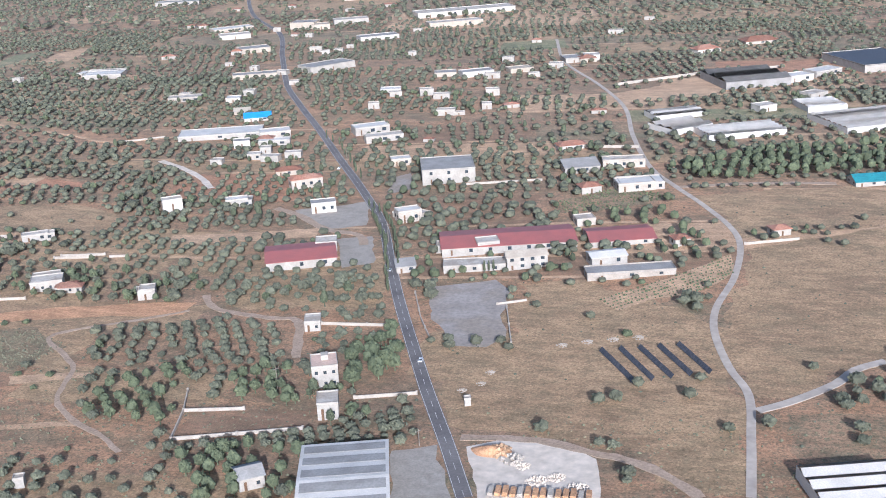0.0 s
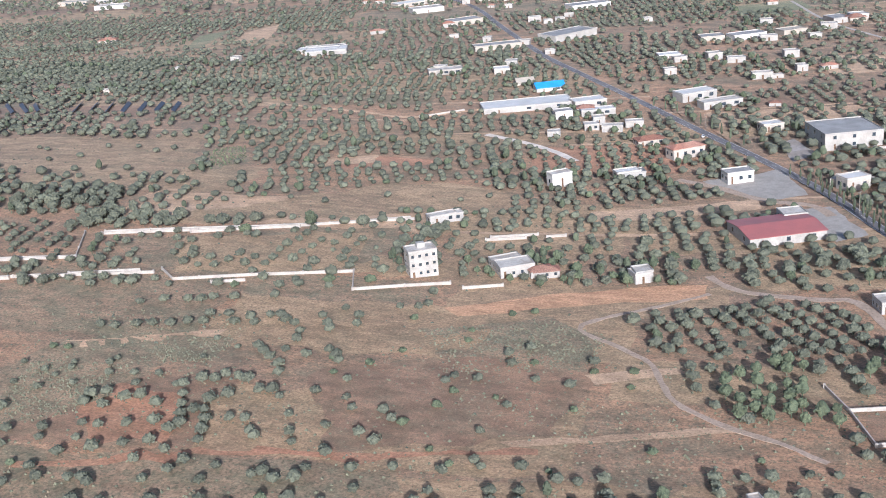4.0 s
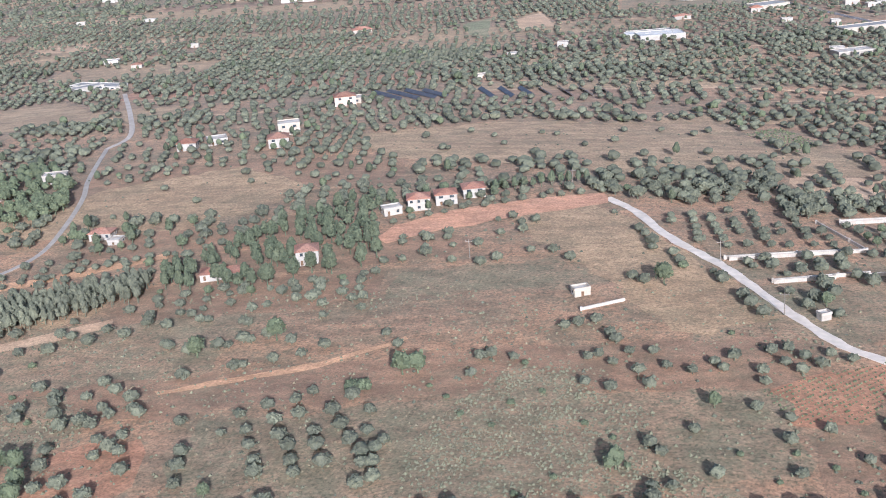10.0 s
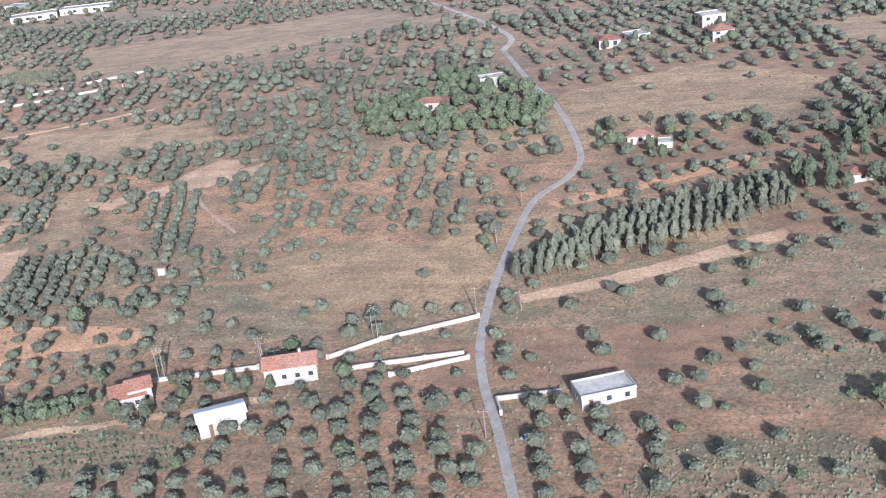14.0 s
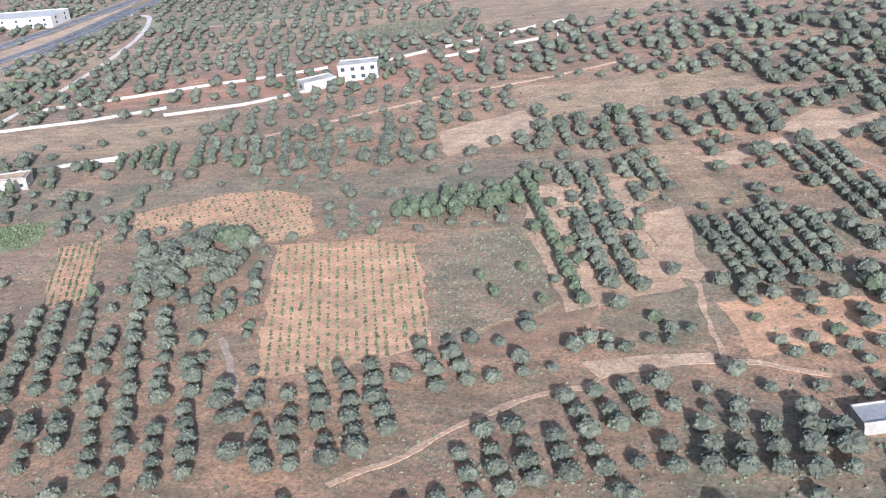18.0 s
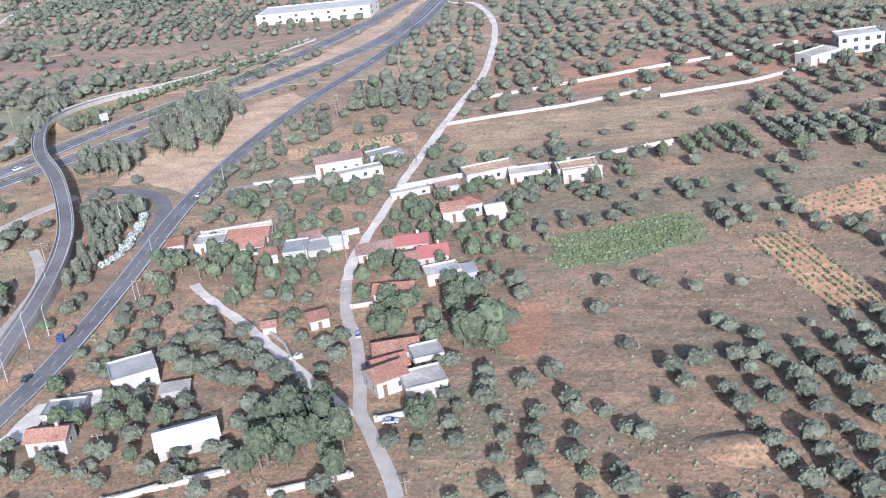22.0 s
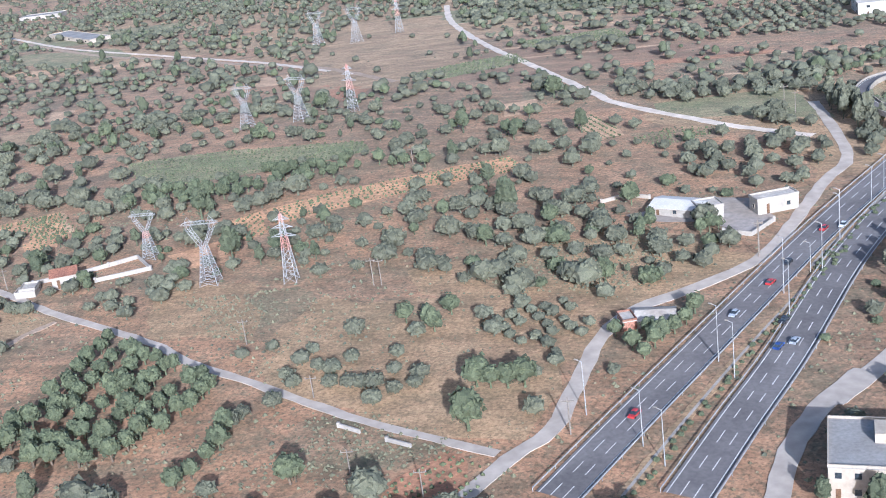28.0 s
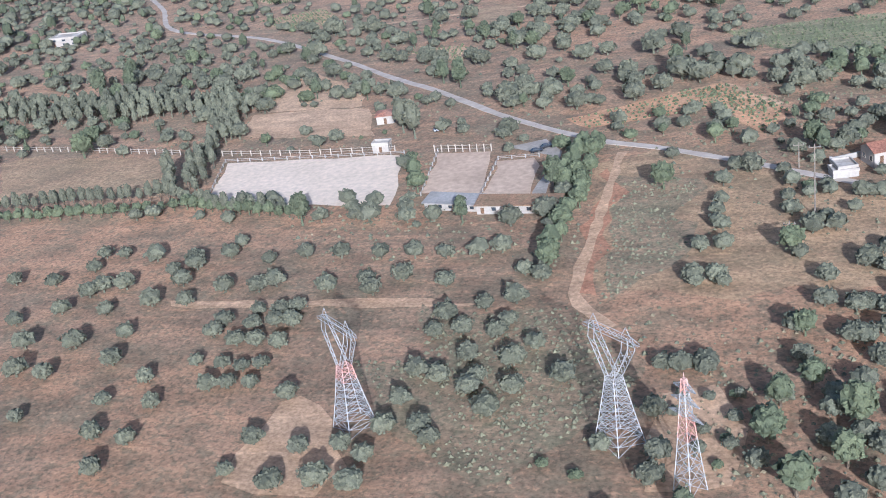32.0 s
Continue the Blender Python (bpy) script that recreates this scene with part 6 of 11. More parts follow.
greenhouse(13.5, 564.7, 19.2, 19.9, 22, 6, "striped white glasshouse roofs", 2.6)
greenhouse(37.8, 528.4, 38.8, 33.6, 30, 8, "striped white glasshouse roofs", 2.6)
house(50.1, 671.5, 37.1, 46.7, 4.0, 28, "large hall with a blue roof", roof='flat', cover=PANEL, gap=8, name='industrial_hall', category='industrial hall')
house(0.9, 637.9, 16.1, 10, 3.1, 37, "white hall with loading bays", gap=3, roof='flat')
house(15.4, 655.9, 18.9, 10, 2.9, 45, "white hall with a flat roof", gap=3, roof='flat')
house(-13.4, 562.7, 9.3, 8, 2.8, 35, "white house with a flat roof", gap=3, roof='flat')
house(9.9, 593.9, 11.8, 8, 2.7, 47, "cream house with a flat roof", gap=3, roof='flat')
house(30.2, 438.0, 18.0, 9, 1.8, 20, "low farm shed with teal roof", gap=3, roof='gable', cover=TEAL)
house(-123.3, 696.6, 10.1, 8, 2.7, 23, "white house with red roof", gap=3)
house(-54.0, 729.2, 16.4, 10, 2.7, 38, "villa with a red roof", gap=3)
house(-23.4, 765.3, 23.1, 12, 1.9, 27, "long villa with a red roof", gap=3)
house(-56.9, 423.7, 14.2, 9, 3.0, 22, "white-roofed shed with a flat roof", gap=3, roof='flat', cover=WHITESHEET)
house(-2.9, 375.6, 6.0, 5, 2.3, 28, "small cottage with red roof", gap=3)
house(-33.8, 362.5, 5.3, 5, 2.5, 30, "white cottage with red roof", gap=3)
house(-68.7, 381.1, 6.7, 6, 2.3, 26, "white house with a flat roof", gap=3, roof='flat')
house(-136.4, 383.9, 12.2, 7, 1.8, -18, "white house with a flat roof", gap=3, roof='flat')
house(-73.6, 420.1, 8.0, 6, 2.6, 31, "white house with a pitched roof", gap=3)
house(-432.5, 838.8, 32.7, 14, 2.3, 44, "white hall with a flat roof", gap=3, roof='flat')
house(-431.3, 648.5, 25.1, 12, 1.7, 16, "white warehouse with a flat roof", gap=3, roof='flat')
house(-229.2, 296.4, 8.7, 6, 2.3, 35, "grey-roofed house with a flat roof", gap=3, roof='flat')
house(-219.0, 291.8, 6.5, 4, 2.2, 30, "cottage with an orange tiled roof", gap=3)
house(-191.2, 292.4, 4.6, 5, 2.7, 32, "small white house with a flat roof", gap=3, roof='flat')
house(-260.1, 333.8, 9.2, 4, 2.4, 36, "low white house with a flat roof", gap=3, roof='flat')
house(-230.9, 380.7, 7.6, 5, 4.8, 36, "white cubic house with a flat roof", gap=3, roof='flat')
house(-209.3, 392.4, 8.8, 5, 2.6, 29, "pale house with a flat roof", gap=3, roof='flat')
for k in range(14):
    pallet_stack(-57.0 + k * 1.55, 201.7 + k * 0.12, 6, 1.2, 3.2, 0.7 + (k % 3) * 0.15, ORANGE if k % 4 else STONEWALL, "stack of orange roof tiles on a pallet")
heap(-57.3, 279.0, 1.6, 0.35, STONEWALL, "low heap of white field stones", n=34, lump=0.15)
heap(-51.0, 282.1, 1.6, 0.35, STONEWALL, "low heap of white field stones", n=34, lump=0.15)
heap(-44.5, 284.4, 1.6, 0.35, STONEWALL, "low heap of white field stones", n=34, lump=0.15)
heap(-38.0, 286.7, 1.6, 0.35, STONEWALL, "low heap of white field stones", n=34, lump=0.15)
heap(-76.3, 248.1, 1.3, 0.3, STONEWALL, "low heap of white field stones", n=34, lump=0.15)
heap(-72.6, 252.6, 1.3, 0.3, STONEWALL, "low heap of white field stones", n=34, lump=0.15)
heap(-72.0, 259.5, 1.3, 0.3, STONEWALL, "low heap of white field stones", n=34, lump=0.15)
heap(-48.6, 207.9, 2.4, 0.8, WHITEGRAVEL, "heap of white crushed stone in a yard", n=70, lump=0.15)
heap(-44.8, 210.0, 2.0, 0.8, WHITEGRAVEL, "heap of white crushed stone in a yard", n=70, lump=0.15)
heap(-39.9, 206.2, 2.6, 0.8, WHITEGRAVEL, "heap of white crushed stone in a yard", n=70, lump=0.15)
heap(-52.9, 213.5, 1.8, 0.8, WHITEGRAVEL, "heap of white crushed stone in a yard", n=70, lump=0.15)
mound(-61.4, 218.7, 5.0, 1.4, ORANGE, "mound of orange earth in a stone yard")
stand("olive", 3.0, [(-52.8, 220.2), (-48.9, 219.3), (-38.0, 215.1), (-35.0, 223.2), (-30.0, 209.9), (-53.6, 227.6), (-47.9, 225.0)])
heap(-56.0, 215.8, 2.6, 1.0, STONEWALL, "heap of broken pale stone in a yard")
heap(-60.0, 219.0, 3.0, 1.0, PINK, "heap of broken pale stone in a yard")
cottage = house(-300.1, 590.6, 6.5, 5.5, 2.6, 8, "small white cottage with a flat roof on the plain", roof="flat", gap=2.2, name="cottage", category="house")
tiled_cottage = house(-241.9, 488.3, 7.5, 5.5, 2.4, 14, "small white cottage with a red tiled roof on the plain", gap=2.4, name="cottage", category="house")
for ob in (cottage, tiled_cottage):
    tagged(ob, group="cottages on the plain")


def cottages(seed, spots):
    rnd = random.Random(seed)
    for x, y in spots:
        k = rnd.uniform(0.6, 1.05)
        copy_thing(rnd.choice((cottage, cottage, tiled_cottage)), pose(x, y, gz(x, y), 0, 0, rnd.uniform(0, 25)) @ Matrix.Diagonal((k * rnd.uniform(0.8, 1.6), k, k * rnd.uniform(0.8, 1.3), 1)))
        take_disc(x, y, 6)
        HOMES.append((x, y, 7))



cottages(2, [(-308.0, 655.1), (-325.6, 643.4), (-320.4, 739.3), (-303.5, 739.0), (-300.7, 755.6), (-368.6, 812.4), (-353.9, 806.3), (-212.8, 594.8), (-214.3, 564.0), (-195.9, 598.2), (-184.5, 589.7), (-158.5, 599.0), (-140.8, 568.7), (-147.0, 650.4), (-170.7, 646.7), (-189.0, 660.6), (-170.5, 551.2), (-164.0, 551.4), (-153.0, 565.8), (-245.5, 724.6)])
cottages(22, [(-139.6, 679.3), (-375.5, 728.4), (-422.7, 806.4), (-233.6, 471.7), (-248.6, 452.0), (-418.4, 710.3), (-481.9, 860.0), (-492.7, 965.0), (-378.0, 953.7), (-350.8, 980.9), (-173.9, 698.8), (-172.9, 776.0), (-124.2, 811.6), (-109.3, 880.3), (-338.2, 587.6), (-225.8, 459.8), (-218.0, 467.3), (-163.0, 498.0), (-93.7, 557.0), (-779.2, 1081.6)])
cottages(42, [(-669.6, 997.3), (-577.4, 1131.2), (-545.8, 1144.9), (-445.1, 981.5), (-394.1, 836.3), (-415.8, 811.9), (-358.9, 684.4), (-476.6, 621.4), (-821.8, 807.0), (-880.2, 804.6), (-719.9, 672.5), (-498.9, 594.1), (-721.2, 599.8), (-470.2, 858.7), (-333.6, 669.1), (-309.8, 730.8), (-276.1, 831.8), (-286.1, 623.7)])

# ---- country road district: trees ----
grove([(-142.7, 414.6), (-113.4, 412.4), (-82.2, 389.8), (-68.4, 381.2), (-119.5, 372.5), (-133.6, 376.5)], gap=5.6, size=4.2, jitter=0.3, fill=0.8)
grove([(-70.1, 390.6), (-43.1, 399.1), (-30.8, 371.9), (-39.7, 368.3), (-64.5, 381.4)], kind='leafy', gap=5, size=3.8, jitter=0.3, fill=0.75)
stand("leafy", 4.0, [(-101.3, 324.6), (-98.9, 328.9), (-71.4, 332.6), (-77.7, 324.5), (-67.2, 334.0), (-61.6, 332.5), (-46.9, 339.9), (-111.7, 333.9), (-106.7, 324.0), (-42.4, 345.5), (-38.9, 353.8), (-35.4, 346.1), (-113.1, 323.3)])
stand("cypress", 1.9, [(-92.3, 330.6), (-91.1, 331.8), (-89.9, 332.9)])
row([(-148.8, 383.0), (-142.9, 370.7), (-133.5, 353.5), (-124.1, 327.9), (-117.8, 309.7)], kind='cypress', gap=4.5, size=2.1)
row([(-154.7, 395.4), (-145.5, 385.6), (-133.6, 363.9), (-121.2, 330.7)], kind='cypress', gap=4, size=2.0)
row([(-213.0, 495.9), (-202.6, 484.2), (-182.3, 449.4), (-172.2, 432.8)], kind='cypress', gap=8, size=2.4)
grove([(-112.5, 256.8), (-106.8, 281.1), (-93.5, 263.5), (-86.7, 247.1), (-103.8, 242.5)], kind='leafy', gap=4.2, size=4.6, jitter=0.35, fill=0.8)
grove([(-141.0, 247.8), (-123.1, 254.9), (-113.1, 239.2), (-118.9, 228.3), (-134.5, 235.0)], kind='leafy', gap=4.2, size=3.8, jitter=0.35, fill=0.75)
grove([(-130.7, 205.1), (-104.9, 213.3), (-96.1, 194.5), (-104.3, 185.7), (-117.0, 182.9)], kind='leafy', gap=4, size=3.6, jitter=0.35, fill=0.75)
grove([(-134.3, 205.8), (-106.4, 219.8), (-81.2, 236.4), (-77.6, 219.1), (-100.5, 213.3), (-102.5, 207.7)], gap=3.4, along=26.7, gap2=3.6, size=2.9, fill=0.95, jitter=0.08)
grove([(-182.2, 265.4), (-160.3, 279.8), (-136.2, 281.3), (-128.9, 258.5), (-151.5, 252.1)], gap=4.6, gap2=4.6, along=33.3, size=3.2)
grove([(-168.9, 234.6), (-152.2, 252.0), (-140.2, 215.3), (-161.5, 215.6)], gap=4.6, along=46.2, size=3.4, fill=0.9, kind='leafy')
grove([(-48.2, 455.3), (-13.2, 484.4), (35.5, 497.5), (50.5, 489.3), (48.3, 462.7), (19.3, 451.9), (-32.3, 436.0)], kind='leafy', gap=4.6, size=4.6, jitter=0.3)
grove([(-44.2, 409.3), (-13.0, 426.0), (-4.4, 398.9), (-19.0, 388.1), (-29.6, 403.5)], kind='leafy', gap=4.6, size=4.0, jitter=0.3, fill=0.8)
grove([(-40.9, 308.1), (-24.6, 320.9), (-19.4, 304.2), (-30.2, 296.8)], gap=4.2, size=4.0, jitter=0.25)
stand("olive", 3.4, [(-69.8, 304.5), (-52.9, 297.8), (-74.2, 324.9), (-63.3, 322.6), (-34.0, 256.3), (-41.9, 245.8), (-38.2, 247.9), (-21.4, 251.9), (-19.6, 261.6), (-91.4, 335.9), (-38.4, 225.0), (-35.2, 224.3), (-52.1, 229.6), (-30.4, 212.6), (-11.3, 236.2), (6.6, 271.9), (13.9, 251.4), (16.6, 240.8), (-70.7, 273.8), (-0.3, 252.1), (-3.0, 240.3), (11.1, 369.5), (16.2, 367.3), (23.1, 394.5)])
grove([(-261.3, 246.3), (-235.0, 255.8), (-209.3, 264.0), (-190.1, 245.5), (-172.5, 217.6), (-144.1, 204.6), (-142.6, 197.9), (-221.4, 181.3), (-253.3, 210.3)], kind='bush', gap=9, size=2.4, jitter=0.45, fill=0.35)

# ---- white gravel road and walled plots ----
field("orange_bank", "steep orange earth bank below villas", [(-473.7, 273.1), (-471.4, 282.8), (-460.3, 293.4), (-440.0, 304.4), (-418.0, 311.4), (-415.7, 301.1), (-434.3, 291.1), (-455.2, 279.7), (-469.4, 269.4)], BANK, lift=0.14)
field("vineyard", "bare red soil of a planted plot", [(-376.1, 192.6), (-363.3, 202.4), (-350.4, 209.0), (-347.0, 201.6), (-356.1, 190.1), (-358.5, 183.2), (-371.6, 181.3)], RED, lift=0.06)
crops("vineyard_rows", "rows of low vines on reddish soil", [(-376.1, 192.6), (-363.3, 202.4), (-350.4, 209.0), (-347.0, 201.6), (-356.1, 190.1), (-358.5, 183.2), (-371.6, 181.3)], 1.25, 47.4, 0.9, 0.27, VINE)
field("scrub_plot", "weedy green-grey plot of low herbs", [(-328.5, 201.0), (-311.5, 228.2), (-289.9, 223.0), (-295.2, 193.9), (-316.9, 184.0)], SCRUB, keep=False)
field("scrub_plot", "greenish grass plot between walls", [(-352.8, 286.7), (-269.1, 327.4), (-270.8, 282.5), (-316.7, 263.7), (-324.2, 267.6)], SCRUB)
field("red_plot", "bare red soil under olive trees", [(-300.5, 193.0), (-294.6, 200.6), (-280.4, 200.2), (-272.3, 179.3), (-284.9, 174.5), (-293.3, 180.9)], RED, keep=False)
field("red_plot", "bare red soil under olive trees", [(-507.5, 164.8), (-500.1, 170.8), (-488.6, 169.3), (-483.5, 154.9), (-499.4, 154.1)], RED, keep=False)
field("bare_strip", "bare pale soil strip among olives", [(-320.8, 217.2), (-286.7, 234.4), (-286.6, 229.2), (-318.4, 213.0)], PINK, keep=False)
field("bare_strip", "orange soil strip in dry grass", [(-496.7, 190.9), (-464.7, 202.1), (-448.3, 213.4), (-447.7, 212.0), (-463.2, 199.8), (-494.7, 189.4)], ORANGE, keep=False)
field("vineyard", "bare weedy soil of a planted plot", [(-381.0, 400.6), (-368.5, 413.8), (-355.8, 387.6), (-363.4, 371.9)], SCRUB, lift=0.06)
crops("vineyard_rows", "rows of low green vines", [(-381.0, 400.6), (-368.5, 413.8), (-355.8, 387.6), (-363.4, 371.9)], 2.2, 46.7, 1.6, 0.5, VINE)
grove([(-352.8, 286.7), (-269.1, 327.4), (-270.8, 282.5), (-316.7, 263.7)], gap=6, size=3.0, jitter=0.25, fill=0.7, free=True)
house(-474.3, 292.0, 5.2, 4, 1.8, 32, "white garden house with a terrace", roof='flat')
house(-467.7, 295.3, 6.2, 6, 3.4, 17, "white two-storey villa with an orange tiled roof", floors=2, rise=1.2)
house(-461.0, 300.2, 6.1, 6, 3.0, 19, "white two-storey villa with an orange tiled roof", floors=2, rise=1.2)
house(-454.4, 306.7, 6.3, 6, 2.8, 20, "white two-storey villa with an orange tiled roof", floors=2, rise=1.2)
house(-540.1, 444.3, 8.8, 7, 4.1, 23, "peach two-storey villa with red tiles", floors=2, wall=PEACH)
house(-540.0, 370.6, 7.3, 7, 3.4, 22, "white villa with an orange roof", floors=2)
house(-543.5, 389.9, 8.1, 7, 4.1, 23, "cream two-storey villa with a flat roof", floors=2, roof='flat', wall=CREAM)
house(-575.9, 370.1, 7.0, 6, 2.8, 14, "white cottage with an orange roof")
house(-566.8, 377.4, 7.2, 7, 1.9, 30, "low white pool house", roof='flat')
house(-486.4, 255.7, 5.6, 6, 3.6, 20, "white two-storey villa with red roof", floors=2)
house(-506.5, 248.1, 11.6, 5, 1.6, 15, "long low house with an orange tiled roof")
house(-413.8, 233.9, 3.7, 2.6, 1.5, 28, "small white field hut with a flat roof", roof='flat', gap=2, wall=CREAM)
house(-363.5, 225.0, 2.3, 1.8, 1.3, 31, "small concrete hut beside the road", roof='flat', gap=0, wall=CONC)
house(-705.5, 521.6, 15.2, 8, 2.2, 50, "pale house with a flat roof", roof='flat')
house(-432.4, 641.2, 25.9, 10, 2.3, 9, "white warehouse with a flat roof", roof='flat', cover=WHITESHEET)
house(-794.7, 925.5, 29.2, 14, 3.3, 6, "white hall with a flat roof", roof='flat')
house(-763.1, 935.4, 22.8, 14, 2.8, 13, "white hall with a flat roof", roof='flat')
house(-617.6, 703.6, 12.2, 8, 2.3, 24, "cream house with a pitched roof")
house(-747.4, 615.9, 8.5, 7, 1.8, 19, "white house with a flat roof", roof='flat')
house(-592.7, 1020.8, 18.2, 12, 2.7, 24, "white hall with a flat roof", roof='flat')
house(-498.4, 518.8, 6.9, 4, 1.4, 30, "white hut with a flat roof", roof='flat')
house(-1112.5, 1489.1, 61.9, 22, 6.4, 31, "white hall on the plain", roof='flat', gap=8, name='industrial_hall', category='industrial hall')
house(-925.3, 994.1, 81.0, 16, 7.5, 75, "long pale hall with a flat roof", roof='flat', gap=9, name='industrial_hall', category='industrial hall')
house(-945.2, 1320.6, 58.1, 20, 6.0, 52, "pale hall with a flat roof", roof='flat', gap=9, name='industrial_hall', category='industrial hall')
house(-625.1, 1356.9, 24.2, 16, 5.8, 27, "white block with a flat roof", roof='flat', gap=9, name='industrial_hall', category='industrial hall')
house(-722.6, 1447.1, 44.5, 16, 5.1, 50, "cream block with a flat roof", roof='flat', gap=9, name='industrial_hall', category='industrial hall')
house(-389.4, 1035.6, 50.7, 18, 4.5, 21, "long pinkish hall with a flat roof", roof='flat', gap=9, name='industrial_hall', category='industrial hall')
house(-981.6, 1177.2, 42.8, 16, 5.8, 59, "grey hall with a flat roof", roof='flat', gap=9, name='industrial_hall', category='industrial hall')
house(-329.4, 1073.4, 47.8, 16, 5.1, 52, "grey hall with a flat roof", roof='flat', gap=9, name='industrial_hall', category='industrial hall')
house(-293.3, 1137.0, 24.1, 16, 3.2, 31, "white block with a flat roof", roof='flat', gap=9, name='industrial_hall', category='industrial hall')
garden_wall([(-413.1, 226.2), (-404.4, 231.6)], high=0.7)
garden_wall([(-382.9, 257.6), (-367.9, 262.5), (-352.8, 268.3)])
garden_wall([(-373.1, 244.2), (-354.0, 251.4), (-323.7, 263.8)], gap=3)
garden_wall([(-356.6, 289.7), (-330.1, 301.8), (-302.0, 315.6)])
# the white town on the far plain
def town():
    rnd = random.Random(8)
    base = house(-1180.0, 1905.3, 18, 14, 12, 12, "white town block with a flat roof", roof="flat", gap=0, name="town_block", category="apartment building")
    tagged(base, group="town blocks")
    for k in range(240):
        x, y = rnd.gauss(-1210, 150), rnd.uniform(1830, 2380)
        copy_thing(base, pose(x, y, gz(x, y), 0, 0, rnd.uniform(0, 40)) @ Matrix.Diagonal((rnd.uniform(0.3, 0.9), rnd.uniform(0.4, 0.9), rnd.uniform(0.25, 0.7), 1)))


town()
solar_row((-538.0, 475.5), (-519.5, 455.1), 1.0, 1.7)
solar_row((-532.3, 478.4), (-512.3, 456.5), 1.0, 1.7)
solar_row((-524.7, 479.6), (-505.2, 458.0), 1.0, 1.7)
solar_row((-516.5, 479.4), (-501.1, 461.0), 1.0, 1.7)
row([(-475.9, 281.2), (-459.9, 292.4), (-439.5, 302.8), (-418.9, 311.3)], kind='olive', gap=5.5, size=2.6)
row([(-449.0, 311.3), (-436.8, 317.6), (-424.3, 323.5)], kind='pine', gap=3, size=3.2)

# ---- pine wood, hedge and lane ----
grove([(-527.6, 248.7), (-517.3, 266.7), (-502.0, 289.3), (-483.8, 308.4), (-477.2, 295.4), (-467.2, 257.1), (-476.8, 246.9), (-492.2, 242.4), (-519.2, 238.5)], kind='pine', gap=3.9, size=4.0, jitter=0.35, fill=0.72)
grove([(-580.5, 209.9), (-570.4, 221.4), (-555.3, 234.4), (-536.2, 244.4), (-525.0, 247.6), (-523.1, 235.4), (-540.5, 223.3), (-558.6, 215.3), (-577.5, 204.7)], kind='eucalypt', gap=2.2, size=2.9, jitter=0.3, fill=0.97)
grove([(-523.1, 247.4), (-507.3, 272.3), (-491.5, 289.5), (-471.6, 294.7), (-474.2, 256.1), (-494.2, 249.5), (-508.4, 240.8)], kind='pine', gap=3.9, size=4.0, jitter=0.35, fill=0.6, free=False)
field("bare_strip", "orange dirt strip along a tall hedge", [(-576.9, 201.0), (-553.9, 211.2), (-525.2, 226.6), (-523.5, 221.6), (-551.7, 206.6), (-574.9, 197.9)], PINK, lift=0.07)
field("bare_strip", "orange ploughed strip with a tree row", [(-577.5, 245.5), (-559.4, 253.5), (-546.7, 259.7), (-531.2, 267.7), (-529.7, 263.9), (-545.9, 255.2), (-574.6, 241.2)], ORANGE, lift=0.07, keep=False)
row([(-572.0, 241.9), (-561.6, 250.4), (-551.4, 254.9), (-541.2, 260.4), (-530.9, 264.5)], gap=4.2, size=2.6)
grove([(-644.0, 313.5), (-634.3, 327.7), (-628.5, 344.0), (-619.1, 351.3), (-597.2, 328.8), (-582.1, 296.6), (-596.2, 289.2), (-633.0, 291.4)], kind='leafy', gap=4.2, size=4.4, jitter=0.35, fill=0.8)
field("meadow", "pale dry meadow with few bushes", [(-588.1, 322.8), (-566.3, 333.7), (-544.0, 346.7), (-511.0, 323.3), (-517.0, 297.8), (-543.1, 292.5), (-577.7, 296.8)], STRAW)
stand("olive", 3.4, [(-559.7, 320.9), (-531.6, 325.9), (-537.6, 335.6), (-542.2, 307.6)])
field("meadow", "dry brown meadow beside a lane", [(-640.0, 216.5), (-618.8, 227.9), (-598.5, 224.2), (-586.2, 220.8), (-584.1, 200.0), (-603.1, 190.4), (-626.7, 195.0)], STRAW)
stand("olive", 3.2, [(-631.2, 203.7), (-624.9, 217.5), (-597.9, 208.8), (-615.8, 194.9), (-604.1, 192.5)])
field("red_plot", "bare red soil under young olives", [(-505.6, 165.9), (-496.0, 167.3), (-486.2, 156.1), (-481.0, 153.2), (-481.7, 142.3), (-492.7, 144.7), (-502.3, 151.6)], RED, keep=False)
house(-621.9, 312.4, 9.6, 5, 3.1, 3, "cream villa with an orange roof among trees", wall=CREAM)
house(-558.8, 278.4, 6.5, 5, 2.0, 9, "white cottage with a red roof")
house(-552.4, 274.6, 3.5, 4, 1.1, 4, "small white annex with a flat roof", roof='flat')
house(-612.3, 167.8, 9.5, 5.5, 3.4, 20, "white house with an orange tiled roof and steps", roof='gable', chimney=True)
house(-637.7, 158.9, 4.2, 5, 3.7, 33, "white cottage with a red roof", roof='gable')
house(-659.8, 211.7, 1.8, 1.2, 1.9, 9, "small white wayside hut", gap=0, name='hut', category='hut')
house(-618.5, 151.5, 8.1, 4.3, 3.2, 32, "white shed with a pale metal roof", roof='gable', cover=WHITESHEET, rise=0.5, gap=3, name='shed', category='shed')
house(-554.7, 162.5, 9.4, 5.4, 2.0, 26, "white flat-roofed farm building with slatted roof", roof='flat', gap=3, name='barn', category='barn')
garden_wall([(-572.1, 159.0), (-573.8, 163.3), (-563.0, 165.8)], mat=WHITE)
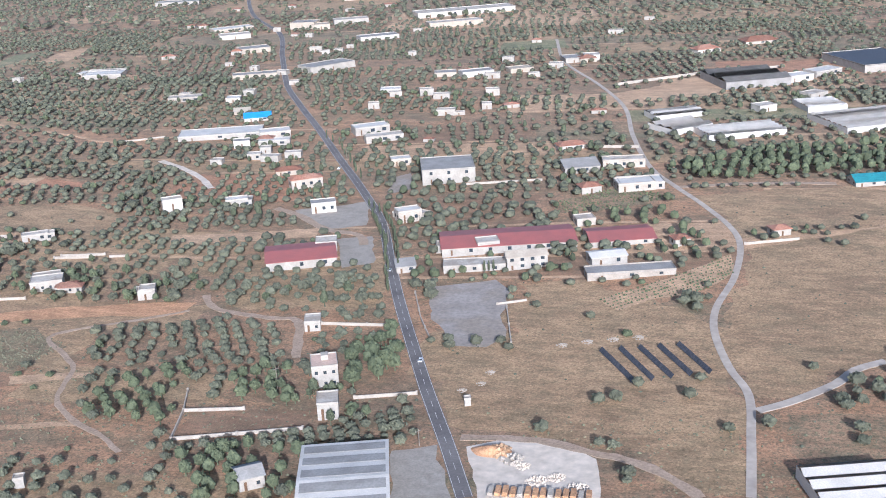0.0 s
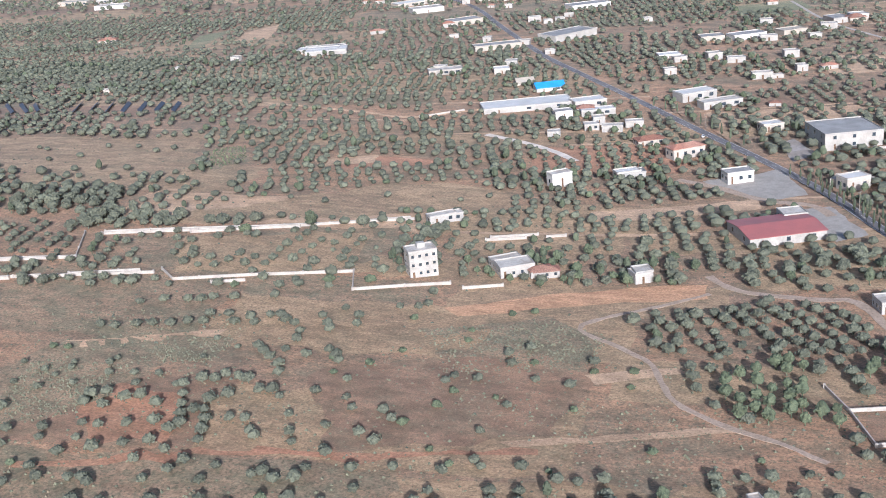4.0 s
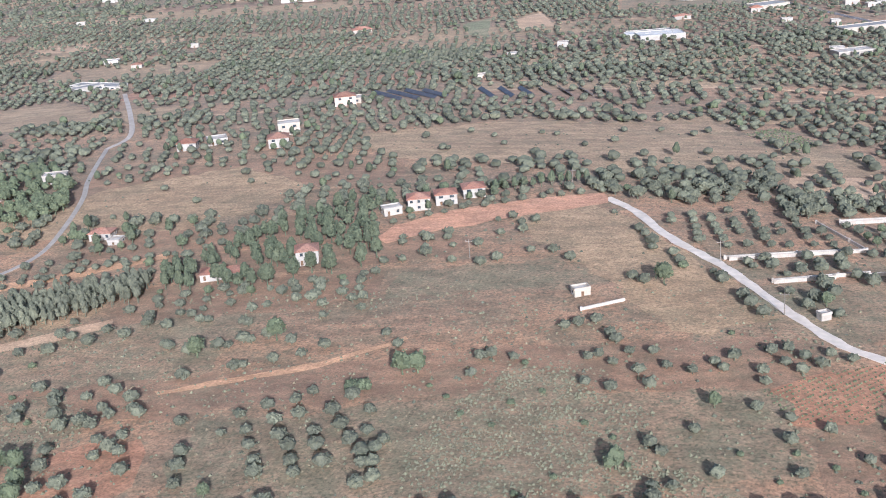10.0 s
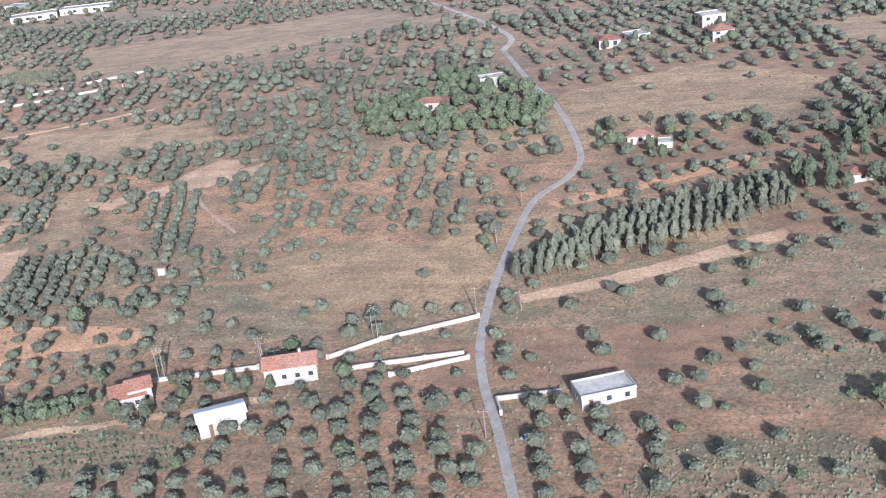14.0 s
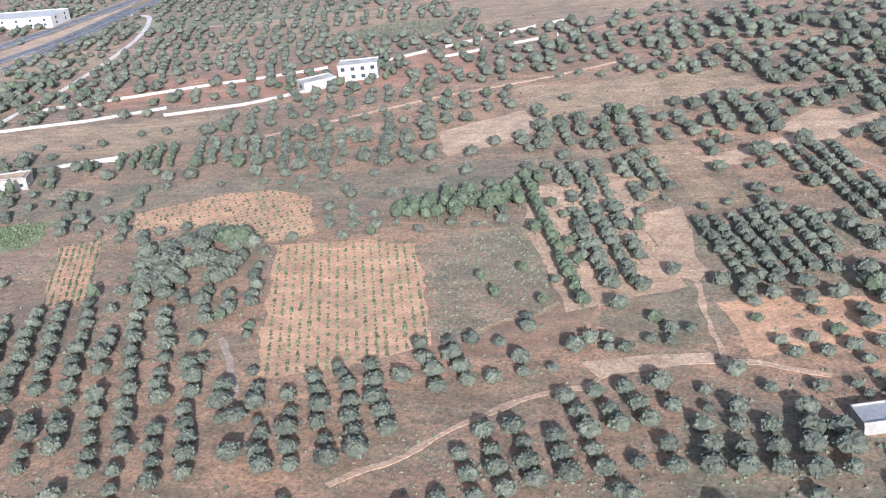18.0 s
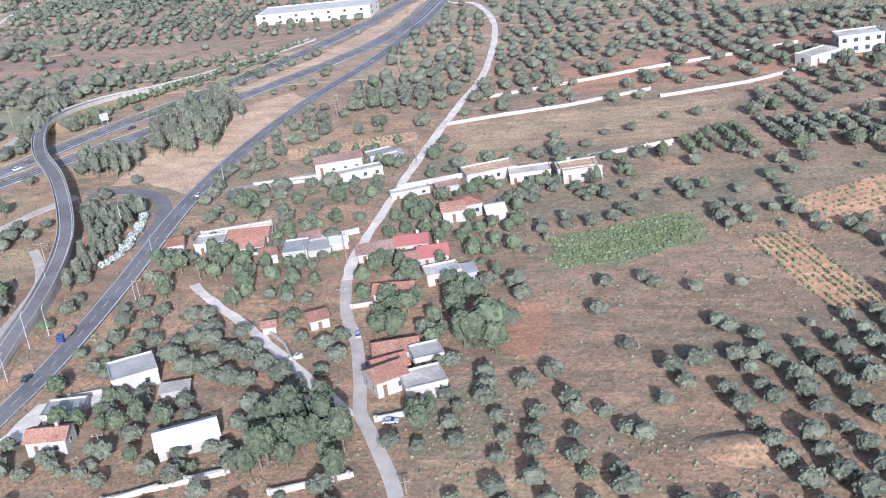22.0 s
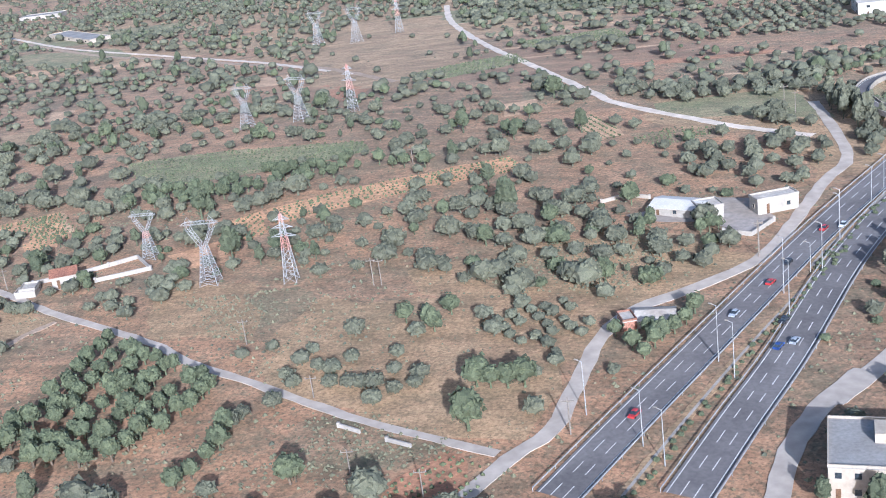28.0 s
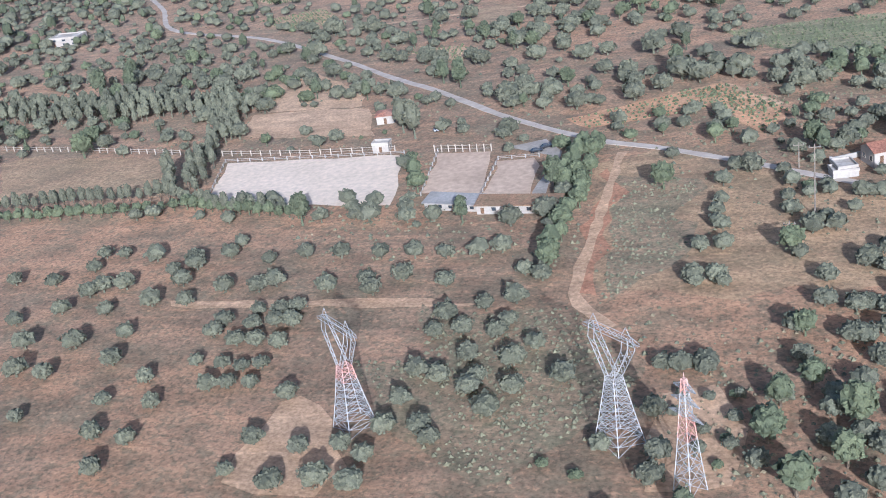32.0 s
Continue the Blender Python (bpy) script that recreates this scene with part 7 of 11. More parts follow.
garden_wall([(-608.5, 176.7), (-600.0, 183.6), (-591.9, 187.7), (-582.8, 192.3)])
garden_wall([(-605.5, 172.1), (-596.6, 174.9), (-582.7, 178.6)])
garden_wall([(-594.7, 170.8), (-588.4, 173.9), (-581.5, 177.0)])
garden_wall([(-643.9, 166.3), (-631.7, 169.6), (-620.9, 172.9)], high=0.9)
house(-541.2, 450.5, 10.9, 7, 1.9, 16, "white house with a flat roof", roof='flat')
house(-707.5, 527.7, 31.6, 9, 1.5, -13, "long white farm with a flat roof", roof='flat')
house(-866.6, 538.8, 26.2, 9, 2.7, 16, "white farm house with a flat roof", roof='flat')
house(-888.0, 524.9, 23.3, 10, 2.8, 29, "pale farm sheds with a flat roof", roof='flat')
house(-607.2, 333.1, 8.1, 5, 2.9, 22, "grey ruin among trees", roof='flat', wall=CONC)

# ---- vineyards and orchards ----
field("vineyard", "bare orange soil of a planted plot", [(-787.3, 207.1), (-773.2, 209.9), (-756.8, 209.2), (-748.7, 185.9), (-741.6, 166.6), (-755.1, 158.8), (-769.2, 152.1)], ORANGE, lift=0.06)
crops("vineyard_rows", "rows of low green vines", [(-787.3, 207.1), (-773.2, 209.9), (-756.8, 209.2), (-748.7, 185.9), (-741.6, 166.6), (-755.1, 158.8), (-769.2, 152.1)], 1.75, 109.3, 1.45, 0.42, VINE)
field("vineyard", "bare orange soil of a planted plot", [(-829.7, 224.4), (-812.0, 236.6), (-801.6, 239.2), (-789.3, 233.2), (-780.8, 213.5), (-787.8, 207.9), (-809.4, 215.6), (-824.8, 211.8)], ORANGE, lift=0.06)
crops("vineyard_rows", "rows of low green vines", [(-829.7, 224.4), (-812.0, 236.6), (-801.6, 239.2), (-789.3, 233.2), (-780.8, 213.5), (-787.8, 207.9), (-809.4, 215.6), (-824.8, 211.8)], 1.9, 33.9, 1.6, 0.42, VINE)
field("vineyard", "bare orange soil of a planted plot", [(-839.2, 204.8), (-830.9, 209.0), (-817.0, 177.8), (-825.7, 175.3)], ORANGE, lift=0.06)
crops("vineyard_rows", "rows of low green vines", [(-839.2, 204.8), (-830.9, 209.0), (-817.0, 177.8), (-825.7, 175.3)], 1.4, 114.3, 1.1, 0.42, VINE)
field("vegetable_plot", "bare green soil of a planted plot", [(-877.4, 196.9), (-861.9, 211.4), (-848.5, 214.1), (-845.5, 206.4), (-863.0, 193.4)], GRASS, lift=0.06)
crops("crop_rows", "rows of bright green vegetables", [(-877.4, 196.9), (-861.9, 211.4), (-848.5, 214.1), (-845.5, 206.4), (-863.0, 193.4)], 1.3, 27.7, 0.9, 0.4, VEG)
field("vineyard", "bare weedy soil of a planted plot", [(-843.1, 393.1), (-822.3, 406.1), (-799.6, 407.3), (-793.2, 389.7), (-813.6, 378.2)], SCRUB, lift=0.06)
crops("vineyard_rows", "rows of low green vines", [(-843.1, 393.1), (-822.3, 406.1), (-799.6, 407.3), (-793.2, 389.7), (-813.6, 378.2)], 2.2, 14.0, 1.6, 0.5, VINE)
field("dry_field", "dry brown grass field with a few bushes", [(-755.6, 207.3), (-736.1, 220.9), (-721.2, 181.5), (-729.5, 175.4), (-741.0, 167.1), (-748.2, 185.9)], STRAW)
stand("leafy", 3.0, [(-730.9, 195.2), (-738.4, 191.2), (-734.1, 184.5), (-724.8, 182.3)])
field("pale_field", "pale mown field among olives", [(-769.6, 277.1), (-749.2, 291.7), (-742.6, 278.8), (-744.1, 269.0), (-762.9, 258.3)], PINK)
field("dry_field", "yellow weedy plot", [(-716.9, 259.4), (-706.2, 264.5), (-689.3, 227.9), (-697.8, 225.0), (-706.0, 241.0)], STRAW)
field("bare_strip", "orange soil below olive rows", [(-694.7, 185.3), (-684.5, 188.2), (-651.9, 187.5), (-651.0, 182.2), (-669.6, 175.9), (-687.1, 166.4)], ORANGE, keep=False)
field("bare_strip", "bare pinkish soil lane in an orchard", [(-711.3, 222.4), (-703.9, 226.1), (-696.4, 197.1), (-697.4, 192.5), (-702.1, 195.0)], PINK)
grove([(-815.3, 198.8), (-809.1, 206.9), (-801.1, 213.8), (-791.3, 205.0), (-790.7, 186.1), (-807.9, 182.5)], kind='olive', gap=3.7, size=4.4, jitter=0.3)
grove([(-766.7, 220.9), (-753.4, 231.9), (-739.1, 236.9), (-737.2, 225.6), (-758.5, 213.9)], kind='leafy', gap=3.2, size=3.8, jitter=0.25)
grove([(-741.9, 238.6), (-737.2, 244.8), (-714.8, 181.7), (-719.2, 179.5)], gap=2.9, gap2=3.0, along=-70.0, size=3.0, kind='leafy', jitter=0.1)
grove([(-735.8, 244.7), (-723.2, 250.0), (-716.2, 233.1), (-726.5, 226.4)], gap=3.0, gap2=4.0, along=-70.0, size=3.0)
grove([(-726.1, 224.9), (-715.7, 230.0), (-706.2, 190.4), (-713.1, 183.8)], gap=3.6, gap2=4.0, along=-70.0, size=3.4)
grove([(-721.4, 251.5), (-709.9, 251.8), (-705.7, 235.2), (-713.6, 232.9)], gap=3.0, gap2=3.6, along=-70.0, size=3.0)
grove([(-699.4, 218.8), (-681.4, 227.1), (-669.8, 205.5), (-679.9, 194.3), (-690.9, 190.2)], gap=3.0, gap2=3.4, along=-70.0, size=2.8)
grove([(-684.1, 255.1), (-670.2, 259.9), (-655.8, 222.1), (-664.6, 212.5)], gap=3.0, gap2=3.6, along=-70.0, size=2.7)
grove([(-715.3, 169.3), (-696.4, 175.5), (-693.7, 169.6), (-712.3, 164.5)], gap=3.4, size=2.8)
grove([(-697.7, 194.8), (-672.8, 198.6), (-652.6, 204.6), (-645.7, 206.5), (-646.7, 195.3), (-672.6, 187.6), (-694.6, 185.8)], gap=5.0, size=3.6)
grove([(-852.0, 158.4), (-831.4, 169.6), (-814.2, 177.8), (-794.3, 175.8), (-784.4, 156.9), (-769.1, 145.4), (-767.4, 121.1), (-827.5, 116.3), (-846.9, 146.8)], gap=4.8, gap2=5.2, along=-65.2, size=3.5, fill=0.92)
grove([(-767.5, 150.5), (-741.7, 161.9), (-706.3, 169.9), (-698.7, 162.9), (-703.3, 125.9), (-764.3, 121.3)], gap=4.8, gap2=5.0, along=23.9, size=3.5, fill=0.8)
grove([(-752.1, 158.5), (-731.1, 156.4), (-693.0, 162.0), (-677.4, 154.0), (-669.0, 132.5), (-730.0, 124.6)], gap=4.8, gap2=5.2, along=5.2, size=3.5, fill=0.85)
grove([(-641.8, 284.1), (-625.1, 286.0), (-589.6, 281.1), (-593.4, 215.6), (-627.4, 218.8), (-639.1, 232.8)], gap=5.2, gap2=5.4, along=7.6, size=3.3, fill=0.85)
row([(-667.0, 150.6), (-659.7, 153.9), (-650.0, 157.4)], kind='leafy', gap=2.2, size=2.8)
row([(-666.6, 147.5), (-659.8, 150.8), (-650.2, 154.5)], kind='leafy', gap=2.2, size=2.8)
field("vegetable_plot", "bare weedy soil of a planted plot", [(-670.7, 142.9), (-644.2, 150.5), (-626.6, 149.0), (-623.4, 140.3), (-641.5, 135.8), (-667.3, 132.7)], SCRUB, lift=0.06)
crops("crop_rows", "rows of green vegetables beside a hut", [(-670.7, 142.9), (-644.2, 150.5), (-626.6, 149.0), (-623.4, 140.3), (-641.5, 135.8), (-667.3, 132.7)], 2.0, 12.0, 1.1, 0.5, LEAF)
house(-669.7, 146.2, 5.2, 5, 1.7, 19, "open concrete shed with a tin roof", roof='flat', gap=0, wall=CONC, cover=GREYSHEET, name='shed', category='shed')
house(-639.4, 157.5, 5.9, 6, 2.7, 32, "white cottage with a red gable roof", roof='gable', rise=1.4)
house(-809.1, 329.3, 12.5, 7, 4.8, 13, "white unfinished villa with columns", roof='flat', floors=2, gap=2)
house(-819.0, 321.8, 10.8, 6, 2.6, 43, "low white terrace building", roof='flat', gap=3)
house(-886.9, 239.5, 9.3, 5, 2.0, 15, "low pinkish ruin with bare walls", wall=PEACH, roof='flat')
house(-876.4, 240.0, 8.5, 5, 2.7, 17, "low concrete hut with a flat roof", wall=CONC, roof='flat')
house(-896.3, 219.5, 5.2, 6, 2.9, 25, "cottage with a dark roof")
garden_wall([(-917.6, 284.9), (-902.9, 291.0), (-886.3, 296.6), (-865.4, 307.6)], mat=WHITE)
garden_wall([(-861.9, 300.0), (-838.6, 308.3), (-816.9, 323.3)], mat=WHITE)
garden_wall([(-914.1, 307.5), (-886.9, 319.9), (-866.4, 329.8), (-845.1, 337.3), (-825.4, 345.6)])
garden_wall([(-806.1, 350.5), (-784.3, 367.4), (-752.1, 390.6)], gap=3)
garden_wall([(-786.8, 350.1), (-752.6, 368.4)], gap=3)
garden_wall([(-874.3, 254.7), (-856.6, 262.9)], high=0.9)

# ---- village ----
house(-935.5, 247.9, 11.5, 6, 3.9, 23, "long white workshop with a faded brown roof", gap=2.4, roof='gable', cover=BROWNTILE, rise=0.9)
house(-929.6, 245.0, 11.7, 3.5, 1.9, 28, "low white annex with a flat roof", gap=2.4, roof='flat')
house(-926.8, 256.6, 6.8, 5, 1.9, 35, "yard full of blue and grey sheds", gap=2.4, roof='flat', cover=GREYSHEET)
house(-942.9, 207.3, 8.7, 5, 1.6, 11, "low house with red-brown tiles", gap=2.4, roof='gable')
house(-940.3, 201.1, 6.5, 4.5, 2.0, 14, "cottage with red tiles", gap=2.4, roof='gable')
house(-949.8, 202.6, 6.4, 5, 2.1, 14, "pale cottage with terrace", gap=2.4, roof='flat')
house(-933.8, 196.8, 3.4, 4.5, 2.1, 27, "small cottage with orange tiles", gap=2.4, roof='gable')
house(-957.7, 202.5, 3.4, 5, 2.2, 23, "cottage with red tiles", gap=2.4, roof='gable')
house(-928.3, 197.4, 4.9, 7, 2.0, 16, "house with a grey flat roof", gap=2.4, roof='flat', cover=GREYSHEET)
house(-927.8, 205.2, 4.2, 4, 1.9, 23, "low house with a faded brown roof", gap=2.4, roof="gable", cover=BROWNTILE)
house(-924.2, 200.6, 4.6, 3.6, 1.4, 23, "lean-to with a grey sheet roof", gap=0, roof="shed", rise=0.5, cover=GREYSHEET, name="shed", category="shed")
house(-920.7, 203.3, 3.4, 3, 1.6, 23, "small shed with a pale sheet roof", gap=0, roof="shed", rise=0.4, cover=WHITESHEET, name="shed", category="shed")
garden_wall([(-926.4, 208.2), (-919.4, 212.2)], high=1.3, mat=WHITE)
house(-924.0, 257.0, 4.0, 3.0, 1.7, 28, "yard shed with a pale blue sheet roof", gap=0, roof="shed", rise=0.4, cover=GREYSHEET, name="shed", category="shed")
house(-913.4, 232.6, 9.0, 2.6, 1.2, 27, "long low annex with a pale roof along a wall", gap=3, roof="flat", cover=FLATROOF, name="annex", category="annex")
house(-905.2, 235.1, 5.0, 3.0, 1.5, 27, "low annex with a faded brown roof", gap=3, roof="gable", cover=BROWNTILE, name="annex", category="annex")
house(-890.4, 187.7, 4.2, 3.6, 1.6, 24, "grey-roofed shed beside a ruin", gap=0, roof="shed", rise=0.4, cover=GREYSHEET, name="shed", category="shed")
house(-929.8, 144.4, 4.6, 2.6, 1.3, 20, "ruined shed of weathered boards", gap=0, roof="shed", rise=0.3, wall=CONC, cover=CONC, name="shed", category="shed")
garden_wall([(-909.6, 176.5), (-905.5, 178.0)], high=0.9, mat=WHITE)
garden_wall([(-923.2, 167.9), (-917.8, 162.9), (-914.1, 157.0), (-913.8, 159.1)], high=0.6, mat=STONEWALL)
house(-911.1, 197.8, 7.2, 5, 1.9, 23, "white house with faded brown tiles", gap=2.4, roof='gable', cover=BROWNTILE)
house(-904.7, 201.4, 6.6, 5, 1.8, 15, "white house with a bright red roof", gap=2.4, roof='gable', cover=REDSHEET, chimney=True)
house(-902.5, 193.6, 2.7, 5, 2.0, 22, "small house with orange tiles", gap=2.4, roof='gable')
house(-898.5, 195.3, 5.7, 6, 1.8, 18, "white house with a bright red roof", gap=2.4, roof='gable', cover=REDSHEET, chimney=True)
house(-894.3, 186.9, 6.5, 5, 1.8, 26, "half-ruined pink house with a flat roof", gap=2.4, roof='flat', wall=PEACH)
house(-899.4, 216.6, 4.7, 6, 2.7, 19, "white cottage with pale red tiles", gap=2.4, roof='gable')
house(-890.0, 216.2, 3.8, 6, 2.2, 21, "white shed with a curved white roof", gap=2.4, roof='gable', cover=WHITESHEET)
house(-902.4, 179.6, 7.4, 4.5, 1.7, 8, "shed with a brown tiled roof", gap=2.4, roof='gable')
house(-912.9, 168.6, 3.5, 4.5, 1.9, 32, "small white house with red tiles", gap=2.4, roof='gable')
house(-921.9, 166.6, 2.4, 3, 1.4, 22, "tiny hut with red tiles", gap=0, roof='gable')
house(-895.6, 157.9, 7.5, 5, 1.2, 19, "row house with orange tiles", gap=2.4, roof='gable')
house(-894.5, 151.9, 5.4, 5, 1.6, 33, "row house with orange tiles", gap=2.4, roof='gable')
house(-893.0, 146.9, 5.4, 5.5, 2.8, 41, "white house with orange tiles", gap=2.4, roof='gable')
house(-889.1, 155.2, 4.9, 5, 1.8, 28, "white flat-roofed house with a flat roof", gap=2.4, roof='flat', cover=WHITE)
house(-886.9, 145.3, 6.6, 6, 2.3, 28, "house with a grey terrace roof", gap=2.4, roof='flat')
house(-943.1, 127.2, 6.3, 4.5, 2.6, 12, "white cottage with orange tiles", gap=2.4, roof='gable', chimney=True)
house(-946.0, 136.0, 6.3, 5, 1.6, 14, "yard shed with a blue-grey roof", gap=2.4, roof='flat', cover=GREYSHEET)
house(-983.6, 156.2, 8.6, 5, 2.6, 9, "white house with red tiles", gap=2.4, roof='gable')
house(-991.7, 155.0, 5.3, 4, 2.1, 15, "low shed with orange tiles", gap=2.4, roof='gable')
house(-977.0, 156.4, 3.5, 3, 2.5, 23, "white annex with a flat roof", gap=2.4, roof='flat')
house(-896.2, 241.5, 11.8, 6.5, 2.0, 27, "house with a flat tan roof", gap=2.4, roof='flat', cover=PINK)
house(-874.9, 238.7, 8.9, 6.5, 2.8, 20, "unfinished house with a flat tan roof", gap=2.4, roof='flat', cover=PINK, wall=CONC)
house(-938.0, 146.9, 7.7, 7.2, 2.6, 35, "white flat-roofed house with a flat roof", roof='flat', cover=WHITE, gap=2.6)
house(-919.7, 128.7, 9.2, 6, 1.9, 31, "white cottage with patched white and orange roof", roof='gable', cover=WHITESHEET, gap=2.6)
garden_wall([(-955.9, 211.8), (-948.5, 214.9), (-941.7, 217.7)], mat=WHITE, high=1.3)
garden_wall([(-917.6, 237.2), (-903.2, 244.2)], mat=WHITE, high=1.3)
garden_wall([(-925.8, 116.2), (-920.5, 119.8)], mat=WHITE)
garden_wall([(-917.0, 121.6), (-911.3, 124.3)], mat=WHITE)
garden_wall([(-903.2, 119.3), (-898.7, 121.4), (-893.1, 124.0)], mat=WHITE)
garden_wall([(-949.1, 143.7), (-943.7, 146.1), (-935.6, 149.3)], mat=WHITE, high=0.8)
garden_wall([(-952.1, 241.1), (-943.9, 244.0), (-935.0, 247.1)], mat=WHITE, high=0.8)
garden_wall([(-893.5, 138.6), (-888.9, 140.7)], mat=WHITE)
garden_wall([(-890.7, 244.9), (-878.5, 253.9)], high=1.0)
garden_wall([(-923.0, 159.8), (-915.7, 156.3), (-912.7, 158.1)], mat=WHITE, high=0.7)
field("yard", "grey paved yard of a workshop", [(-966.1, 239.0), (-952.9, 246.8), (-942.1, 251.3), (-935.7, 246.8), (-951.5, 241.4)], GREYLOT, lift=0.08, category='yard')
field("yard", "pale gravel yard of a farmhouse", [(-955.6, 129.6), (-954.1, 141.8), (-943.9, 145.3), (-941.1, 142.7), (-950.0, 138.8), (-950.3, 128.1)], WHITEGRAVEL, lift=0.08, category='yard')
field("red_plot", "orange soil plot with small plants", [(-956.9, 268.3), (-940.1, 273.3), (-922.5, 277.6), (-922.6, 273.1), (-937.0, 265.0), (-953.4, 260.2)], ORANGE, lift=0.07)
field("verge", "dry straw verge inside the junction", [(-997.1, 244.8), (-986.8, 245.7), (-973.6, 238.9), (-971.2, 238.7), (-971.9, 275.0), (-968.8, 316.7), (-977.9, 324.5), (-987.7, 307.9), (-999.1, 288.0)], PINK)
field("verge", "dry straw strip between carriageways", [(-1013.7, 284.7), (-1000.3, 320.5), (-984.5, 369.4), (-975.5, 429.3), (-969.9, 482.6), (-968.4, 400.9), (-975.5, 371.4), (-997.0, 320.0)], PINK)
field("verge", "bare orange verge beside the service road", [(-1046.0, 165.5), (-1035.5, 180.5), (-1023.5, 192.0), (-1018.3, 182.2), (-1030.0, 171.4), (-1040.1, 164.4)], ORANGE, keep=False)
field("verge", "dry grass strip under the flyover", [(-1034.6, 220.5), (-1019.5, 243.0), (-1002.5, 238.1), (-1008.4, 228.3), (-1020.0, 213.6)], STRAW, keep=False)
field("dry_field", "rough brown plot beside the slip road", [(-1000.8, 147.0), (-988.4, 148.5), (-973.2, 146.2), (-969.8, 129.7), (-965.6, 116.7), (-981.2, 116.5)], BROWN, keep=False)
field("dirt_heap_plot", "bare reddish field edge", [(-881.3, 170.5), (-872.8, 158.8), (-869.1, 166.0), (-874.9, 178.5)], RED, keep=False)
field("vegetable_plot", "bare green soil of a planted plot", [(-877.5, 206.6), (-861.5, 215.9), (-848.9, 220.0), (-850.2, 208.8), (-861.7, 198.3), (-873.7, 192.1)], GRASS, lift=0.06)
crops("crop_rows", "rows of bright green vegetables", [(-877.5, 206.6), (-861.5, 215.9), (-848.9, 220.0), (-850.2, 208.8), (-861.7, 198.3), (-873.7, 192.1)], 1.3, 27.1, 0.9, 0.42, VEG)
grove([(-912.0, 128.0), (-910.4, 136.6), (-901.4, 137.3), (-894.7, 133.7), (-892.4, 125.6), (-898.1, 122.9), (-908.5, 121.5)], kind='pine', gap=4, size=5.2, jitter=0.35, fill=0.85)
grove([(-944.3, 178.9), (-929.0, 169.2), (-909.0, 149.4), (-901.7, 139.6), (-911.3, 137.4), (-926.5, 143.1), (-936.0, 153.8)], gap=4.4, size=4.0, jitter=0.3, fill=0.75)
grove([(-957.6, 192.1), (-943.0, 198.6), (-916.3, 196.1), (-914.8, 186.0), (-925.9, 173.2), (-941.2, 183.4)], gap=4.4, size=4.0, jitter=0.3, fill=0.6, kind='leafy')
grove([(-914.8, 193.4), (-893.3, 186.6), (-887.7, 170.9), (-900.1, 163.6), (-910.3, 176.5)], kind='leafy', gap=4.2, size=4.0, jitter=0.35, fill=0.7)
grove([(-917.2, 225.0), (-903.2, 229.6), (-884.2, 223.6), (-882.6, 192.9), (-895.2, 199.2), (-913.4, 206.5)], kind='leafy', gap=4.0, size=3.4, jitter=0.35, fill=0.7)
stand("leafy", 6.5, [(-883.0, 161.7), (-880.8, 165.4), (-879.1, 159.7)])
stand("leafy", 4.6, [(-950.9, 183.9), (-933.0, 176.8), (-928.8, 227.9), (-938.9, 227.6), (-921.7, 230.2), (-951.5, 225.9), (-951.1, 229.2), (-962.4, 177.7)])
grove([(-996.3, 262.5), (-990.6, 266.1), (-978.1, 264.7), (-981.7, 301.4), (-995.7, 309.0), (-999.8, 298.4)], kind='eucalypt', gap=3.6, size=4.9, jitter=0.35, fill=0.8, free=True)
grove([(-1010.8, 253.7), (-998.8, 246.8), (-993.5, 252.1), (-995.6, 262.4), (-1008.4, 263.7)], kind='eucalypt', gap=2.8, size=3.8, jitter=0.3, free=True)
grove([(-990.3, 223.7), (-976.2, 225.7), (-971.6, 194.1), (-973.0, 180.1), (-981.6, 199.9)], kind='eucalypt', gap=2.6, size=3.0, jitter=0.3)
grove([(-1049.0, 293.6), (-1048.5, 316.2), (-1037.3, 279.9), (-1037.9, 270.8), (-1043.8, 278.2)], kind='eucalypt', gap=3.0, size=4.0, jitter=0.3, free=True)
grove([(-1024.8, 151.8), (-1010.4, 155.2), (-974.7, 154.5), (-973.1, 147.8), (-989.1, 146.3), (-1000.3, 138.4), (-1020.4, 140.0)], gap=4.2, size=4.0, jitter=0.3, fill=0.75)
grove([(-1010.6, 181.8), (-995.5, 185.8), (-992.1, 172.3), (-1007.8, 175.0)], kind='leafy', gap=4, size=3.8, jitter=0.3)
grove([(-1047.3, 195.6), (-1045.4, 203.6), (-1034.6, 220.5), (-1030.6, 215.7), (-1038.6, 195.3)], kind='eucalypt', gap=4.2, size=3.0, jitter=0.3)
mound(-839.2, 134.3, 8, 1.6, GROUND, "bare mound of reddish earth")
house(-1008.4, 432.0, 47.5, 16, 4.2, 4, "long white factory with a flat roof", roof='flat', wall=BRIGHT, cover=BRIGHT, floors=2, gap=4, name='factory', category='factory')
house(-1026.5, 513.0, 7.1, 7, 2.4, 8, "white tower block of the factory", gap=4, roof='flat')
house(-991.0, 617.7, 13.9, 12, 2.8, -5, "white building with a flat roof", gap=4, roof='flat')
house(-925.8, 562.3, 10.2, 9, 1.8, -8, "white farm building with a flat roof", gap=4, roof='flat')
# big advertising board in the junction

